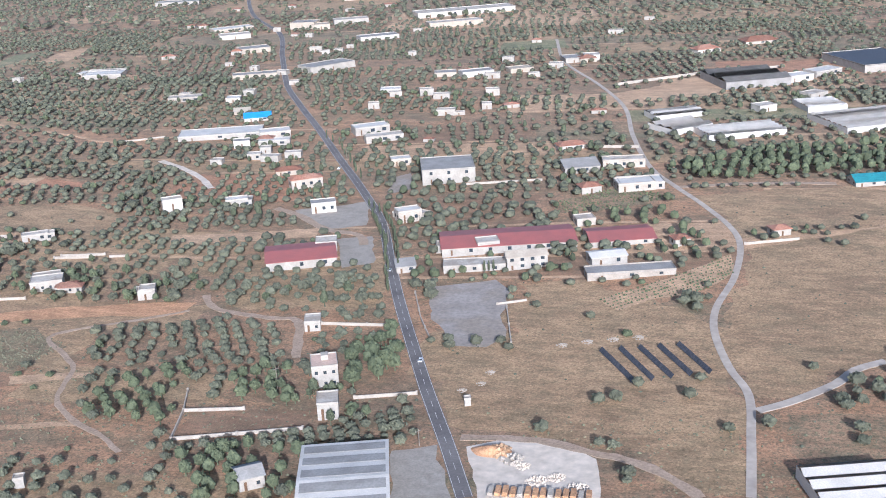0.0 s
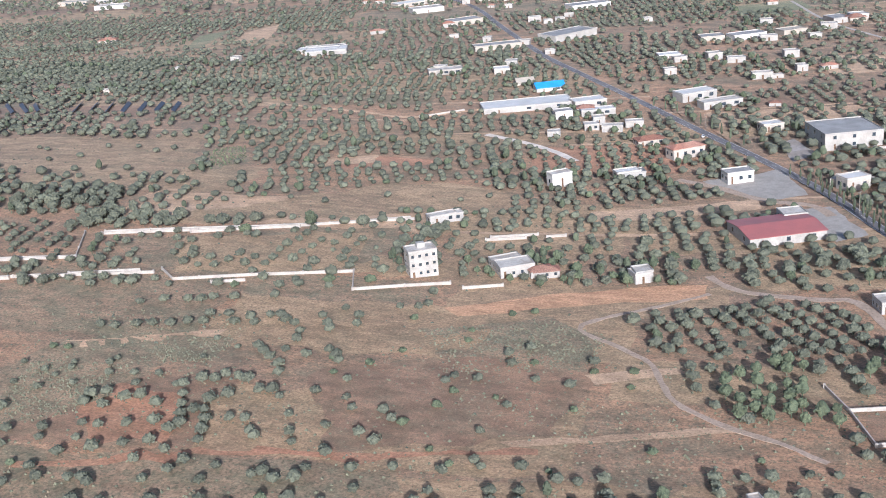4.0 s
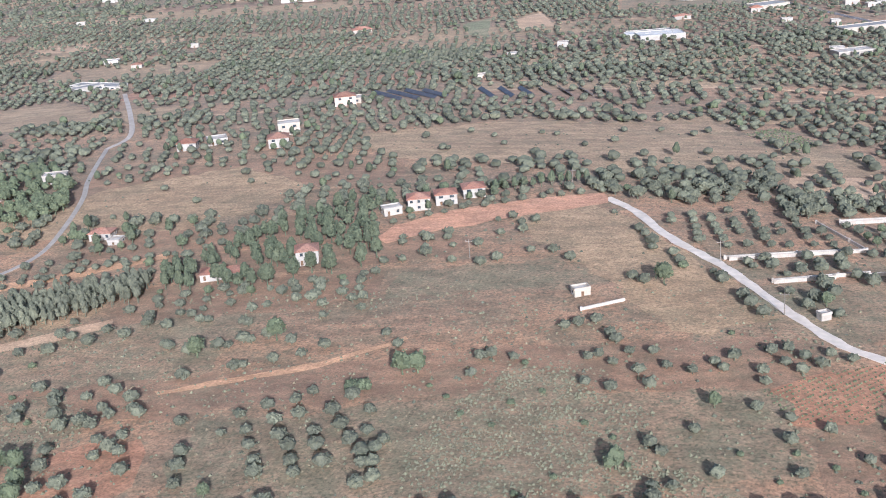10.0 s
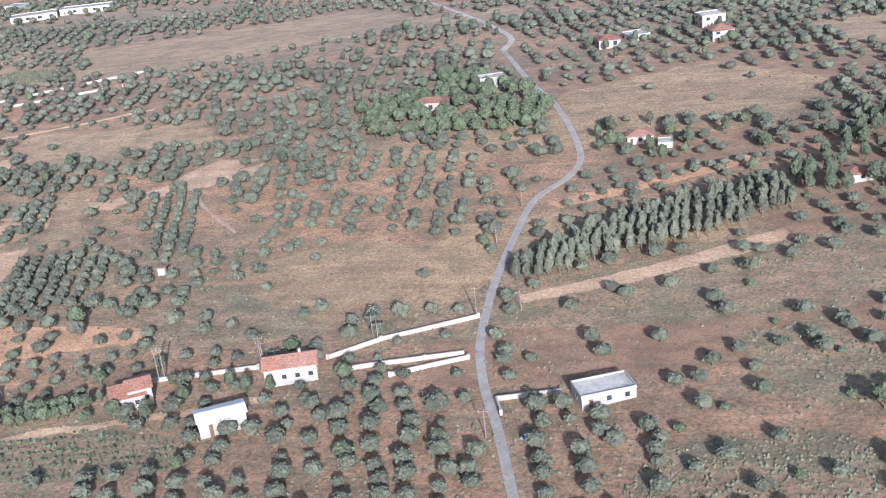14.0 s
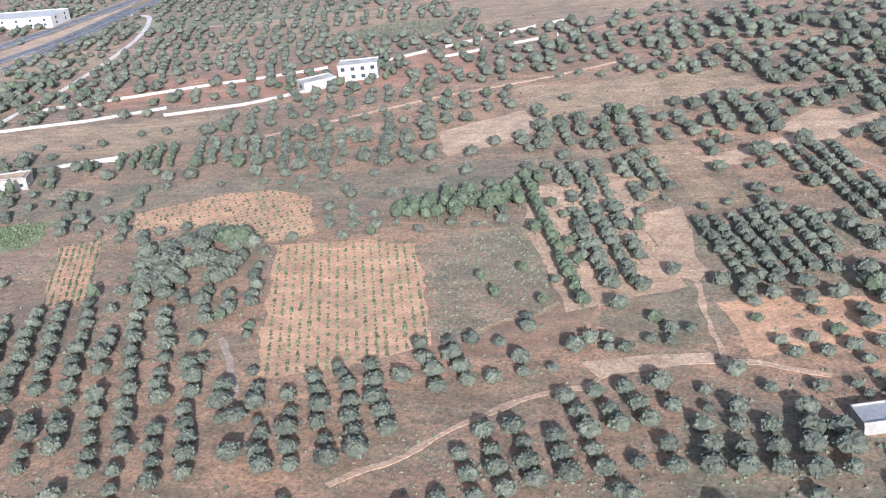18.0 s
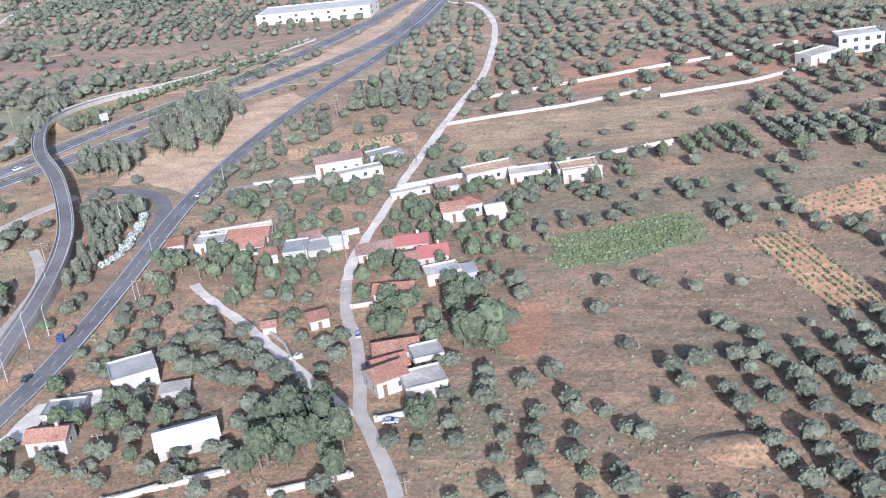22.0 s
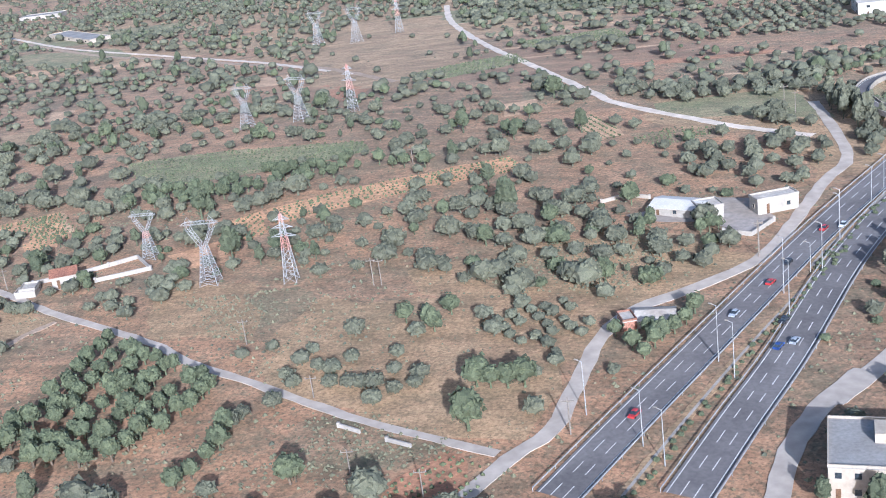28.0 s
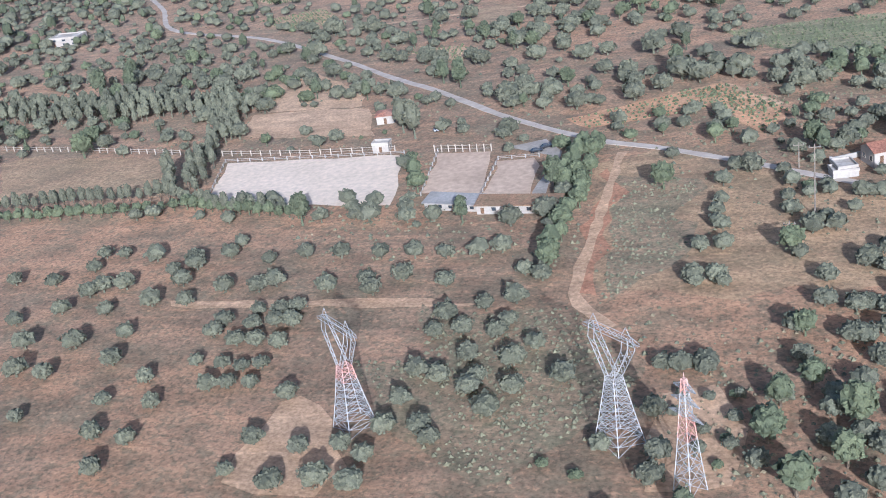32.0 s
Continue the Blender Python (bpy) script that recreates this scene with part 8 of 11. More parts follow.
# ---- highway side and pylon fields ----
house(-1082.8, 223.5, 11.0, 7, 1.7, -19, "white barn with a pale sheet roof", roof='gable', cover=WHITESHEET, rise=0.7, gap=3, name='barn', category='barn')
house(-1075.3, 222.0, 4.9, 5, 2.4, 22, "low white workshop with a flat roof", roof='flat', gap=3, name='workshop', category='workshop')
house(-1062.5, 225.4, 8.8, 3.8, 2.9, 26, "flat-roofed workshop with red doors", roof='flat', gap=3, name='workshop', category='workshop')
house(-1082.9, 174.3, 6.2, 5, 1.4, 4, "white cottage with a pale roof and a red terrace wall", roof='gable', cover=FLATROOF, rise=0.7)
house(-1087.0, 173.3, 2.3, 4, 1.6, 21, "low red-walled annex beside a cottage", roof='flat', wall=TILE, gap=0, name='annex', category='annex')
stand("leafy", 3.6, [(-1083.7, 171.3), (-1081.6, 169.7), (-1079.7, 172.1), (-1078.0, 175.4), (-1076.8, 179.6), (-1086.0, 166.3), (-1083.9, 163.5), (-1082.5, 167.3), (-1089.2, 171.2)])
house(-1206.0, 193.3, 5.2, 4.5, 2.7, 28, "small white house with red tiles", roof='gable')
garden_wall([(-1215.2, 195.3), (-1206.7, 199.6), (-1196.8, 207.7), (-1190.3, 201.3)], mat=WHITE)
garden_wall([(-1200.4, 195.7), (-1190.3, 201.3)], mat=WHITE)
garden_wall([(-1127.5, 141.1), (-1123.6, 139.5)], mat=WHITE, high=0.7)
garden_wall([(-1118.8, 137.5), (-1114.7, 136.0)], mat=WHITE, high=0.7)
garden_wall([(-1073.0, 215.0), (-1067.7, 213.1), (-1063.4, 220.4)], mat=WHITE, high=0.9)
garden_wall([(-1098.7, 232.2), (-1093.6, 236.0), (-1088.7, 234.3)], high=0.8)
field("yard", "pale yard of a roadside workshop", [(-1092.6, 225.5), (-1078.1, 233.7), (-1068.9, 233.8), (-1062.3, 222.4), (-1068.8, 214.0), (-1075.3, 220.1), (-1091.2, 222.9)], GREYLOT, lift=0.08, category='yard')
house(-1051.4, 126.0, 13.9, 12.0, 4.6, -3, "abandoned cream block with a stained flat roof", roof="flat", wall=CREAM, cover=GREYSHEET, floors=2, gap=2.2, tank=True, name="apartment_building", category="building")
field("vineyard", "bare orange soil of a planted plot", [(-1177.5, 234.2), (-1158.0, 247.8), (-1125.4, 265.5), (-1118.8, 255.6), (-1140.6, 246.0), (-1154.1, 235.5), (-1170.8, 224.6)], ORANGE, lift=0.06)
crops("vineyard_rows", "rows of low green vines", [(-1177.5, 234.2), (-1158.0, 247.8), (-1125.4, 265.5), (-1118.8, 255.6), (-1140.6, 246.0), (-1154.1, 235.5), (-1170.8, 224.6)], 1.7, 32.0, 1.2, 0.4, VINE)
field("vineyard", "bare orange soil of a planted plot", [(-1183.6, 228.5), (-1178.5, 233.3), (-1170.6, 220.6), (-1174.8, 214.6)], ORANGE, lift=0.06)
crops("vineyard_rows", "rows of low green vines", [(-1183.6, 228.5), (-1178.5, 233.3), (-1170.6, 220.6), (-1174.8, 214.6)], 1.7, 84.7, 1.2, 0.4, VINE)
field("vegetable_plot", "bare green soil of a planted plot", [(-1238.9, 281.0), (-1210.6, 285.4), (-1170.2, 285.8), (-1164.6, 275.6), (-1185.0, 264.2), (-1213.6, 256.1), (-1227.5, 263.4)], GRASS, lift=0.06)
crops("vineyard_rows", "rows of green vines", [(-1238.9, 281.0), (-1210.6, 285.4), (-1170.2, 285.8), (-1164.6, 275.6), (-1185.0, 264.2), (-1213.6, 256.1), (-1227.5, 263.4)], 1.9, 13.0, 1.2, 0.36, VINE)
field("vineyard", "bare pale soil of a planted plot", [(-1116.1, 296.5), (-1108.8, 299.2), (-1097.9, 279.6), (-1104.5, 275.6)], PINK, lift=0.06)
crops("vineyard_rows", "rows of low green vines", [(-1116.1, 296.5), (-1108.8, 299.2), (-1097.9, 279.6), (-1104.5, 275.6)], 1.8, -58.6, 1.2, 0.4, VINE)
field("vineyard", "bare weedy soil of a planted plot", [(-1096.2, 277.0), (-1087.2, 285.6), (-1074.7, 284.0), (-1075.9, 278.0), (-1090.1, 268.6)], SCRUB, lift=0.06)
crops("vineyard_rows", "rows of low green vines", [(-1096.2, 277.0), (-1087.2, 285.6), (-1074.7, 284.0), (-1075.9, 278.0), (-1090.1, 268.6)], 1.8, 12.0, 1.2, 0.4, VINE)
field("vineyard", "bare orange soil of a planted plot", [(-1267.2, 224.6), (-1252.2, 232.4), (-1237.1, 241.1), (-1222.6, 222.3), (-1224.3, 215.8), (-1226.8, 210.2), (-1235.2, 226.1), (-1261.1, 218.0)], ORANGE, lift=0.06)
crops("vineyard_rows", "rows of low green vines", [(-1267.2, 224.6), (-1252.2, 232.4), (-1237.1, 241.1), (-1222.6, 222.3), (-1224.3, 215.8), (-1226.8, 210.2), (-1235.2, 226.1), (-1261.1, 218.0)], 1.7, 28.7, 1.2, 0.4, VINE)
field("vineyard", "bare pale soil of a planted plot", [(-1322.9, 289.9), (-1309.7, 293.1), (-1299.8, 279.4), (-1312.4, 276.4)], PINK, lift=0.06)
crops("vineyard_rows", "rows of low green vines", [(-1322.9, 289.9), (-1309.7, 293.1), (-1299.8, 279.4), (-1312.4, 276.4)], 1.8, 13.5, 1.2, 0.4, VINE)
field("vineyard", "bare weedy soil of a planted plot", [(-1427.7, 398.4), (-1404.1, 419.7), (-1383.5, 388.8), (-1404.0, 374.3)], SCRUB, lift=0.06)
crops("vineyard_rows", "rows of low green vines", [(-1427.7, 398.4), (-1404.1, 419.7), (-1383.5, 388.8), (-1404.0, 374.3)], 1.8, 28.2, 1.2, 0.4, VINE)
field("vineyard", "bare pale soil of a planted plot", [(-1245.5, 237.1), (-1235.9, 240.2), (-1222.5, 226.2), (-1229.6, 220.1)], PINK, lift=0.06)
crops("vineyard_rows", "rows of low green vines", [(-1245.5, 237.1), (-1235.9, 240.2), (-1222.5, 226.2), (-1229.6, 220.1)], 1.7, 23.8, 1.2, 0.4, VINE)
field("vineyard", "bare red soil of a planted plot", [(-1115.3, 127.1), (-1109.3, 135.3), (-1103.2, 131.9), (-1102.3, 125.8), (-1105.2, 121.7), (-1114.3, 121.1)], RED, lift=0.06)
crops("vineyard_rows", "rows of low green vines", [(-1115.3, 127.1), (-1109.3, 135.3), (-1103.2, 131.9), (-1102.3, 125.8), (-1105.2, 121.7), (-1114.3, 121.1)], 1.6, 56.6, 1.2, 0.4, VINE)
field("bare_strip", "bare orange soil below pylons", [(-1189.9, 209.0), (-1179.7, 216.6), (-1172.8, 209.9), (-1180.9, 201.6)], ORANGE)
field("dry_field", "dry tan grass field below pylons", [(-1137.5, 183.5), (-1119.1, 188.1), (-1109.6, 183.3), (-1110.9, 174.5), (-1127.0, 170.1)], STRAW, keep=False)
field("dry_field", "yellow dry grass plot beside a workshop", [(-1132.9, 198.4), (-1109.2, 211.3), (-1093.2, 219.4), (-1076.1, 210.1), (-1072.8, 204.6), (-1090.0, 187.7), (-1110.1, 185.6), (-1127.8, 188.2)], STRAW, keep=False)
field("pale_field", "pale soil under clipped olives", [(-1112.3, 176.6), (-1099.8, 185.5), (-1092.9, 178.8), (-1096.4, 162.6), (-1104.4, 166.3)], PINK, keep=False)
grove([(-1112.3, 176.6), (-1099.8, 185.5), (-1092.9, 178.8), (-1096.4, 162.6), (-1104.4, 166.3)], gap=3.2, gap2=3.2, along=35.3, size=2.5, free=True)
grove([(-1184.5, 138.2), (-1182.7, 168.9), (-1174.2, 169.3), (-1156.0, 158.8), (-1152.7, 147.1), (-1157.2, 129.2), (-1180.4, 125.6)], kind='leafy', gap=4.0, gap2=5.4, along=-87.8, size=3.2, jitter=0.1, fill=0.92)
grove([(-1110.4, 324.4), (-1080.4, 328.6), (-1051.0, 337.0), (-1052.0, 313.8), (-1087.0, 307.3)], gap=4.6, size=4.0, jitter=0.3)
grove([(-1085.9, 264.8), (-1059.0, 268.6), (-1051.3, 249.9), (-1060.8, 243.4), (-1079.7, 244.8)], gap=4.6, size=4.0, jitter=0.3, fill=0.85)
field("mown_plot", "mown dry plot with a faint track", [(-1257.0, 198.9), (-1244.1, 204.3), (-1221.5, 190.7), (-1200.3, 179.4), (-1203.1, 168.2), (-1203.7, 152.2), (-1227.8, 147.3), (-1248.9, 150.2), (-1252.8, 176.9)], STRAW, keep=False)
house(-1212.5, 189.2, 3.2, 4, 1.4, 18, "small white annex with a flat roof", roof='flat')
house(-1515.7, 663.0, 27.6, 12, 2.2, 11, "grey farm shed with a flat roof", gap=4, roof='flat', cover=GREYSHEET)
house(-1430.6, 559.2, 56.5, 12, 1.6, -36, "grey farm shed with a flat roof", gap=4, roof='flat', cover=GREYSHEET)
house(-1607.3, 695.6, 21.0, 12, 2.8, 4, "white farm hall with a flat roof", gap=4, roof='flat')
house(-1671.9, 840.5, 41.8, 16, 2.9, -1, "white hall with a flat roof", gap=4, roof='flat')
house(-1489.6, 493.0, 11.3, 8, 2.6, 15, "cream house with red roof", gap=4)
house(-1455.7, 464.8, 13.2, 8, 2.7, 15, "white house with a flat roof", gap=4, roof='flat')
house(-1445.6, 472.1, 12.3, 8, 3.0, 24, "white house with a flat roof", gap=4, roof='flat')

# ---- riding yard ----
field("riding_arena", "pale sand riding arena", [(-1332.9, 186.2), (-1335.4, 197.3), (-1338.5, 208.8), (-1317.7, 208.9), (-1297.8, 208.5), (-1291.7, 187.5), (-1291.8, 182.1)], SAND, lift=0.1, category='arena')
field("riding_arena", "tan sand paddock", [(-1287.4, 187.2), (-1290.5, 208.4), (-1279.0, 207.8), (-1275.7, 184.4)], TAN, lift=0.1, category='arena')
field("riding_arena", "tan sand paddock", [(-1275.3, 184.9), (-1276.4, 202.6), (-1268.2, 203.1), (-1266.0, 184.9)], TAN, lift=0.1, category='arena')
field("paddock", "bare pinkish paddock with low jumps", [(-1343.9, 225.5), (-1349.1, 242.2), (-1332.1, 243.2), (-1317.0, 240.2), (-1309.1, 221.1)], PINK, lift=0.1, category='arena')
field("paddock", "pinkish bare plot with small olives", [(-1359.0, 264.6), (-1346.0, 276.7), (-1322.9, 254.2), (-1320.2, 242.9), (-1345.9, 243.8)], PINK, keep=False)
field("yard", "concrete drive of the riding yard", [(-1265.7, 185.4), (-1266.2, 204.3), (-1276.0, 209.5), (-1269.6, 212.3), (-1263.7, 205.4), (-1262.7, 183.9)], CONC, lift=0.12, category='yard')
field("pale_field", "pale soil with a few olives", [(-1284.8, 112.0), (-1284.4, 116.7), (-1282.1, 119.0), (-1276.7, 113.9), (-1271.1, 104.6), (-1271.6, 97.7), (-1279.9, 96.8), (-1284.4, 99.9)], PINK, keep=False)
field("pale_field", "pale orange soil below pylons", [(-1235.2, 122.0), (-1228.0, 125.0), (-1223.8, 115.6), (-1225.3, 104.8), (-1234.6, 102.3), (-1235.8, 111.1)], PINK, keep=False)
field("bare_strip", "pale path across olives", [(-1317.5, 145.1), (-1273.0, 146.3), (-1262.0, 145.0), (-1272.2, 143.7), (-1316.4, 143.2)], PINK, keep=False)
house(-1266.5, 177.3, 14.7, 3.5, 1.5, -1, "long stable with a brown roof", roof='shed', cover=BROWN, rise=0.5, name='stable', category='stable')
house(-1279.2, 179.3, 10.4, 3.5, 1.3, -8, "stable with a grey roof", roof='shed', cover=GREYSHEET, rise=0.5, name='stable', category='stable')
house(-1309.1, 229.0, 3.9, 4, 1.9, 12, "small pavilion with an orange roof", name='pavilion', category='pavilion')
house(-1303.7, 210.6, 3.5, 2.5, 1.7, 3, "white container cabin with a flat roof", roof='flat', name='cabin', category='cabin')
house(-1465.0, 334.0, 10.8, 7, 2.7, 6, "white two-storey house among olives", roof='flat', floors=2)
house(-1212.8, 188.6, 4.2, 3, 1.0, 16, "pale blue container hut beside a wall", roof='flat', gap=0)
fence([(-1410.6, 224.8), (-1383.3, 221.1), (-1354.3, 215.9)], CREAM, 1.3, 2.4)
fence([(-1342.4, 213.7), (-1320.2, 211.5), (-1300.7, 211.1)], CREAM, 1.3, 2.4)
fence([(-1291.4, 209.2), (-1279.1, 208.1)], CREAM, 1.6, 1.6)
fence([(-1332.1, 185.3), (-1339.6, 209.6), (-1298.0, 209.1)], WHITE, 0.8, 3.0, "white arena rail fence")
fence([(-1287.2, 186.6), (-1290.7, 209.1)], WHITE, 0.8, 2.5, "white paddock rail fence")
fence([(-1275.3, 184.9), (-1276.5, 203.2), (-1268.4, 203.7)], WHITE, 0.8, 2.5, "white paddock rail fence")
row([(-1380.0, 183.9), (-1361.3, 187.3), (-1342.1, 188.9), (-1325.3, 181.3), (-1312.9, 180.5)], kind='eucalypt', gap=2.2, size=2.6)
row([(-1376.6, 179.3), (-1350.5, 180.9), (-1335.3, 183.6), (-1308.2, 177.6)], kind='leafy', gap=2.4, size=2.8)
grove([(-1346.1, 193.6), (-1348.2, 209.9), (-1354.4, 232.9), (-1357.6, 254.8), (-1347.7, 237.8), (-1342.9, 216.2), (-1336.4, 192.8), (-1339.0, 185.8)], kind='eucalypt', gap=3, size=3.2, jitter=0.3)
grove([(-1435.5, 258.2), (-1398.1, 257.4), (-1357.6, 254.8), (-1353.3, 243.0), (-1387.1, 239.8), (-1425.6, 245.0)], kind='eucalypt', gap=3, size=3.2, jitter=0.3)
stand("eucalypt", 5.0, [(-1298.5, 218.0), (-1302.5, 222.1)])
stand("leafy", 5.5, [(-1380.4, 216.7), (-1381.8, 222.5)])
stand("leafy", 4, [(-1291.2, 195.4), (-1288.3, 188.3), (-1270.4, 186.8)])
grove([(-1263.7, 199.7), (-1263.2, 214.4), (-1257.4, 213.5), (-1253.3, 198.5), (-1253.3, 171.7), (-1251.6, 157.4), (-1253.4, 146.5), (-1257.8, 157.5), (-1258.0, 176.4)], kind='leafy', gap=3.8, size=4.2, jitter=0.3, fill=0.9)

# ---- herbs ----
herbs([(-433.7, 154.4), (-435.7, 172.1), (-431.4, 184.0), (-423.8, 199.6), (-411.6, 199.8), (-404.9, 189.0), (-394.3, 183.4), (-397.1, 170.1), (-384.9, 162.8), (-380.6, 158.2)])
herbs([(-321.9, 206.9), (-296.7, 209.6), (-296.6, 192.5), (-302.1, 180.6), (-315.6, 176.0)])
herbs([(-298.9, 226.2), (-281.2, 230.4), (-281.4, 215.8), (-298.2, 212.0)])
herbs([(-551.6, 136.5), (-546.1, 149.1), (-528.9, 156.0), (-515.1, 153.0), (-513.6, 138.5)])
herbs([(-534.0, 185.3), (-516.0, 190.6), (-503.4, 176.3), (-508.0, 162.6), (-524.4, 162.7)], fill=0.5)
herbs([(-240.8, 248.4), (-210.1, 261.9), (-193.3, 254.5), (-197.9, 232.1), (-225.5, 226.6)], fill=0.5)
herbs([(-1133.9, 143.6), (-1121.8, 145.8), (-1108.8, 136.8), (-1115.1, 129.2), (-1130.5, 129.7)], fill=0.6)
herbs([(-1119.1, 198.0), (-1103.1, 208.3), (-1087.0, 213.3), (-1076.0, 207.4), (-1090.2, 190.1), (-1110.5, 188.0)], fill=0.6)
herbs([(-1176.2, 186.7), (-1153.9, 191.1), (-1140.4, 178.8), (-1144.3, 165.8), (-1161.2, 169.9)], fill=0.5)
herbs([(-1273.9, 141.6), (-1249.6, 144.0), (-1238.8, 125.2), (-1242.9, 111.4), (-1259.9, 112.6)], fill=0.5)
herbs([(-1279.0, 127.9), (-1267.4, 128.4), (-1245.6, 113.8), (-1249.8, 102.2), (-1260.3, 105.6)], fill=0.5)
herbs([(-1251.3, 195.6), (-1237.5, 189.2), (-1235.9, 162.9), (-1246.8, 144.9)], fill=0.5)
herbs([(-755.2, 205.2), (-736.0, 219.0), (-721.9, 182.5), (-741.3, 168.5)], fill=0.5)
herbs([(-887.8, 152.2), (-876.2, 151.9), (-870.6, 133.7), (-878.0, 120.9), (-886.9, 133.7)], fill=0.5)
herbs([(-1017.0, 202.1), (-997.0, 206.4), (-978.9, 167.7), (-986.5, 156.6), (-1014.4, 168.9)], fill=0.5)
field("paddock", "dry tan paddock beside the arena", [(-1405.2, 217.7), (-1379.9, 215.9), (-1357.9, 214.5), (-1342.0, 194.8), (-1345.7, 190.6), (-1384.2, 189.5)], STRAW)
row([(-1041.7, 297.0), (-1033.6, 303.2), (-1023.8, 322.7), (-1016.0, 343.2), (-1005.5, 367.6), (-997.5, 388.5)], kind='leafy', gap=2.6, size=2.4, jitter=0.25)
row([(-1017.3, 297.9), (-1008.9, 322.4), (-1001.0, 347.8), (-995.3, 367.8)], kind='bush', gap=2.2, size=2.4, jitter=0.25)
row([(-1046.2, 327.4), (-1038.7, 341.4), (-1030.2, 353.4), (-1023.3, 367.3), (-1017.3, 377.2)], kind='leafy', gap=3.6, size=3.0, jitter=0.3)
grove([(-1220.0, 247.2), (-1199.3, 250.7), (-1173.9, 262.7), (-1152.1, 267.3), (-1149.4, 258.7), (-1171.1, 250.9), (-1194.8, 237.5), (-1213.8, 235.7)], kind='leafy', gap=4.2, size=4.0, jitter=0.3, fill=0.85)
stand("eucalypt", 3.4, [(-1043.8, 197.0), (-1042.0, 200.7), (-1040.2, 205.3), (-1038.3, 209.7), (-1036.3, 215.2), (-1034.1, 220.6), (-1032.1, 225.9), (-1042.3, 195.8), (-1039.8, 201.1), (-1044.7, 193.4), (-1037.4, 208.3)])
stand("bush", 2.6, [(-1044.8, 186.5), (-1047.3, 189.9), (-1056.5, 169.7), (-1059.7, 162.1), (-1048.2, 175.7), (-1038.4, 188.6), (-1040.0, 183.0), (-1035.2, 198.0), (-1034.5, 193.1), (-1028.7, 220.6), (-1026.3, 224.9)])
stand("leafy", 3.4, [(-1077.3, 214.3), (-1075.6, 215.4), (-1074.0, 216.5), (-1088.9, 216.4), (-1087.3, 217.6)])
grove([(-1083.8, 260.8), (-1066.2, 274.3), (-1053.8, 256.5), (-1054.7, 241.7), (-1070.3, 240.9), (-1082.5, 250.1)], gap=4.0, size=3.5, jitter=0.3, fill=0.8)

# ---- single trees of the near plots ----
stand("olive", 3.6, [(-935.9, 190.7), (-930.7, 189.5), (-923.5, 193.9), (-927.3, 180.4), (-922.9, 178.5), (-918.8, 178.2), (-914.4, 163.1), (-902.9, 187.2), (-900.2, 187.7), (-942.2, 161.7), (-937.7, 161.5), (-934.8, 156.2), (-935.6, 152.4), (-929.1, 152.1), (-927.8, 159.7), (-921.6, 158.8), (-925.9, 149.7), (-921.3, 148.4), (-917.9, 153.0), (-909.5, 146.9), (-908.3, 144.7), (-906.6, 151.4), (-905.5, 156.3), (-898.9, 145.7), (-933.8, 140.9), (-930.5, 131.3), (-923.8, 122.9), (-919.0, 121.2), (-917.7, 129.4), (-913.6, 128.4), (-910.3, 131.2), (-907.9, 133.2), (-910.7, 124.8), (-903.9, 132.2), (-889.0, 131.3), (-933.8, 121.0), (-929.9, 119.3), (-938.4, 131.3), (-933.0, 126.6), (-909.1, 160.2)])
stand("olive", 3.6, [(-907.2, 163.9), (-921.6, 164.7), (-926.3, 164.9), (-929.5, 148.6), (-906.2, 140.4)])
stand("leafy", 4.4, [(-949.7, 181.2), (-932.2, 175.4), (-910.2, 186.1), (-912.2, 176.9), (-920.3, 171.6), (-902.1, 176.2), (-897.9, 173.8), (-902.0, 163.7), (-897.9, 166.2), (-889.4, 182.8), (-887.5, 169.7), (-912.9, 152.8), (-886.8, 138.1), (-885.6, 136.1), (-907.7, 178.1), (-902.7, 158.6), (-897.4, 191.5), (-954.7, 206.2), (-889.8, 176.9), (-886.9, 178.2)])
stand("pine", 5.0, [(-884.8, 161.8), (-883.7, 165.5), (-901.4, 138.2), (-899.9, 130.4), (-896.9, 126.8), (-895.7, 130.4), (-907.7, 123.0), (-906.3, 126.7), (-902.3, 128.5), (-899.8, 134.2), (-894.4, 122.5)])
stand("olive", 3.3, [(-565.2, 194.6), (-558.2, 201.4), (-555.2, 198.9), (-547.2, 202.1), (-539.5, 207.6), (-532.2, 208.3), (-530.3, 215.6), (-524.2, 212.6), (-522.6, 218.7), (-516.6, 215.6), (-513.7, 221.7), (-507.9, 219.8), (-500.8, 222.8), (-503.7, 210.7), (-496.3, 207.1), (-489.4, 221.5), (-490.1, 209.3), (-485.5, 212.3), (-480.3, 214.2), (-492.8, 196.2), (-536.6, 191.5), (-538.6, 195.9), (-523.2, 190.8), (-517.2, 187.4), (-516.0, 184.9), (-509.1, 193.2), (-509.7, 187.0), (-504.4, 189.7), (-499.0, 186.4), (-494.2, 180.4), (-496.1, 182.0), (-483.6, 177.1), (-482.0, 199.5), (-547.8, 182.3), (-557.4, 177.3), (-560.0, 182.5), (-527.4, 179.8), (-520.6, 177.7), (-522.1, 181.6), (-512.6, 179.7)])
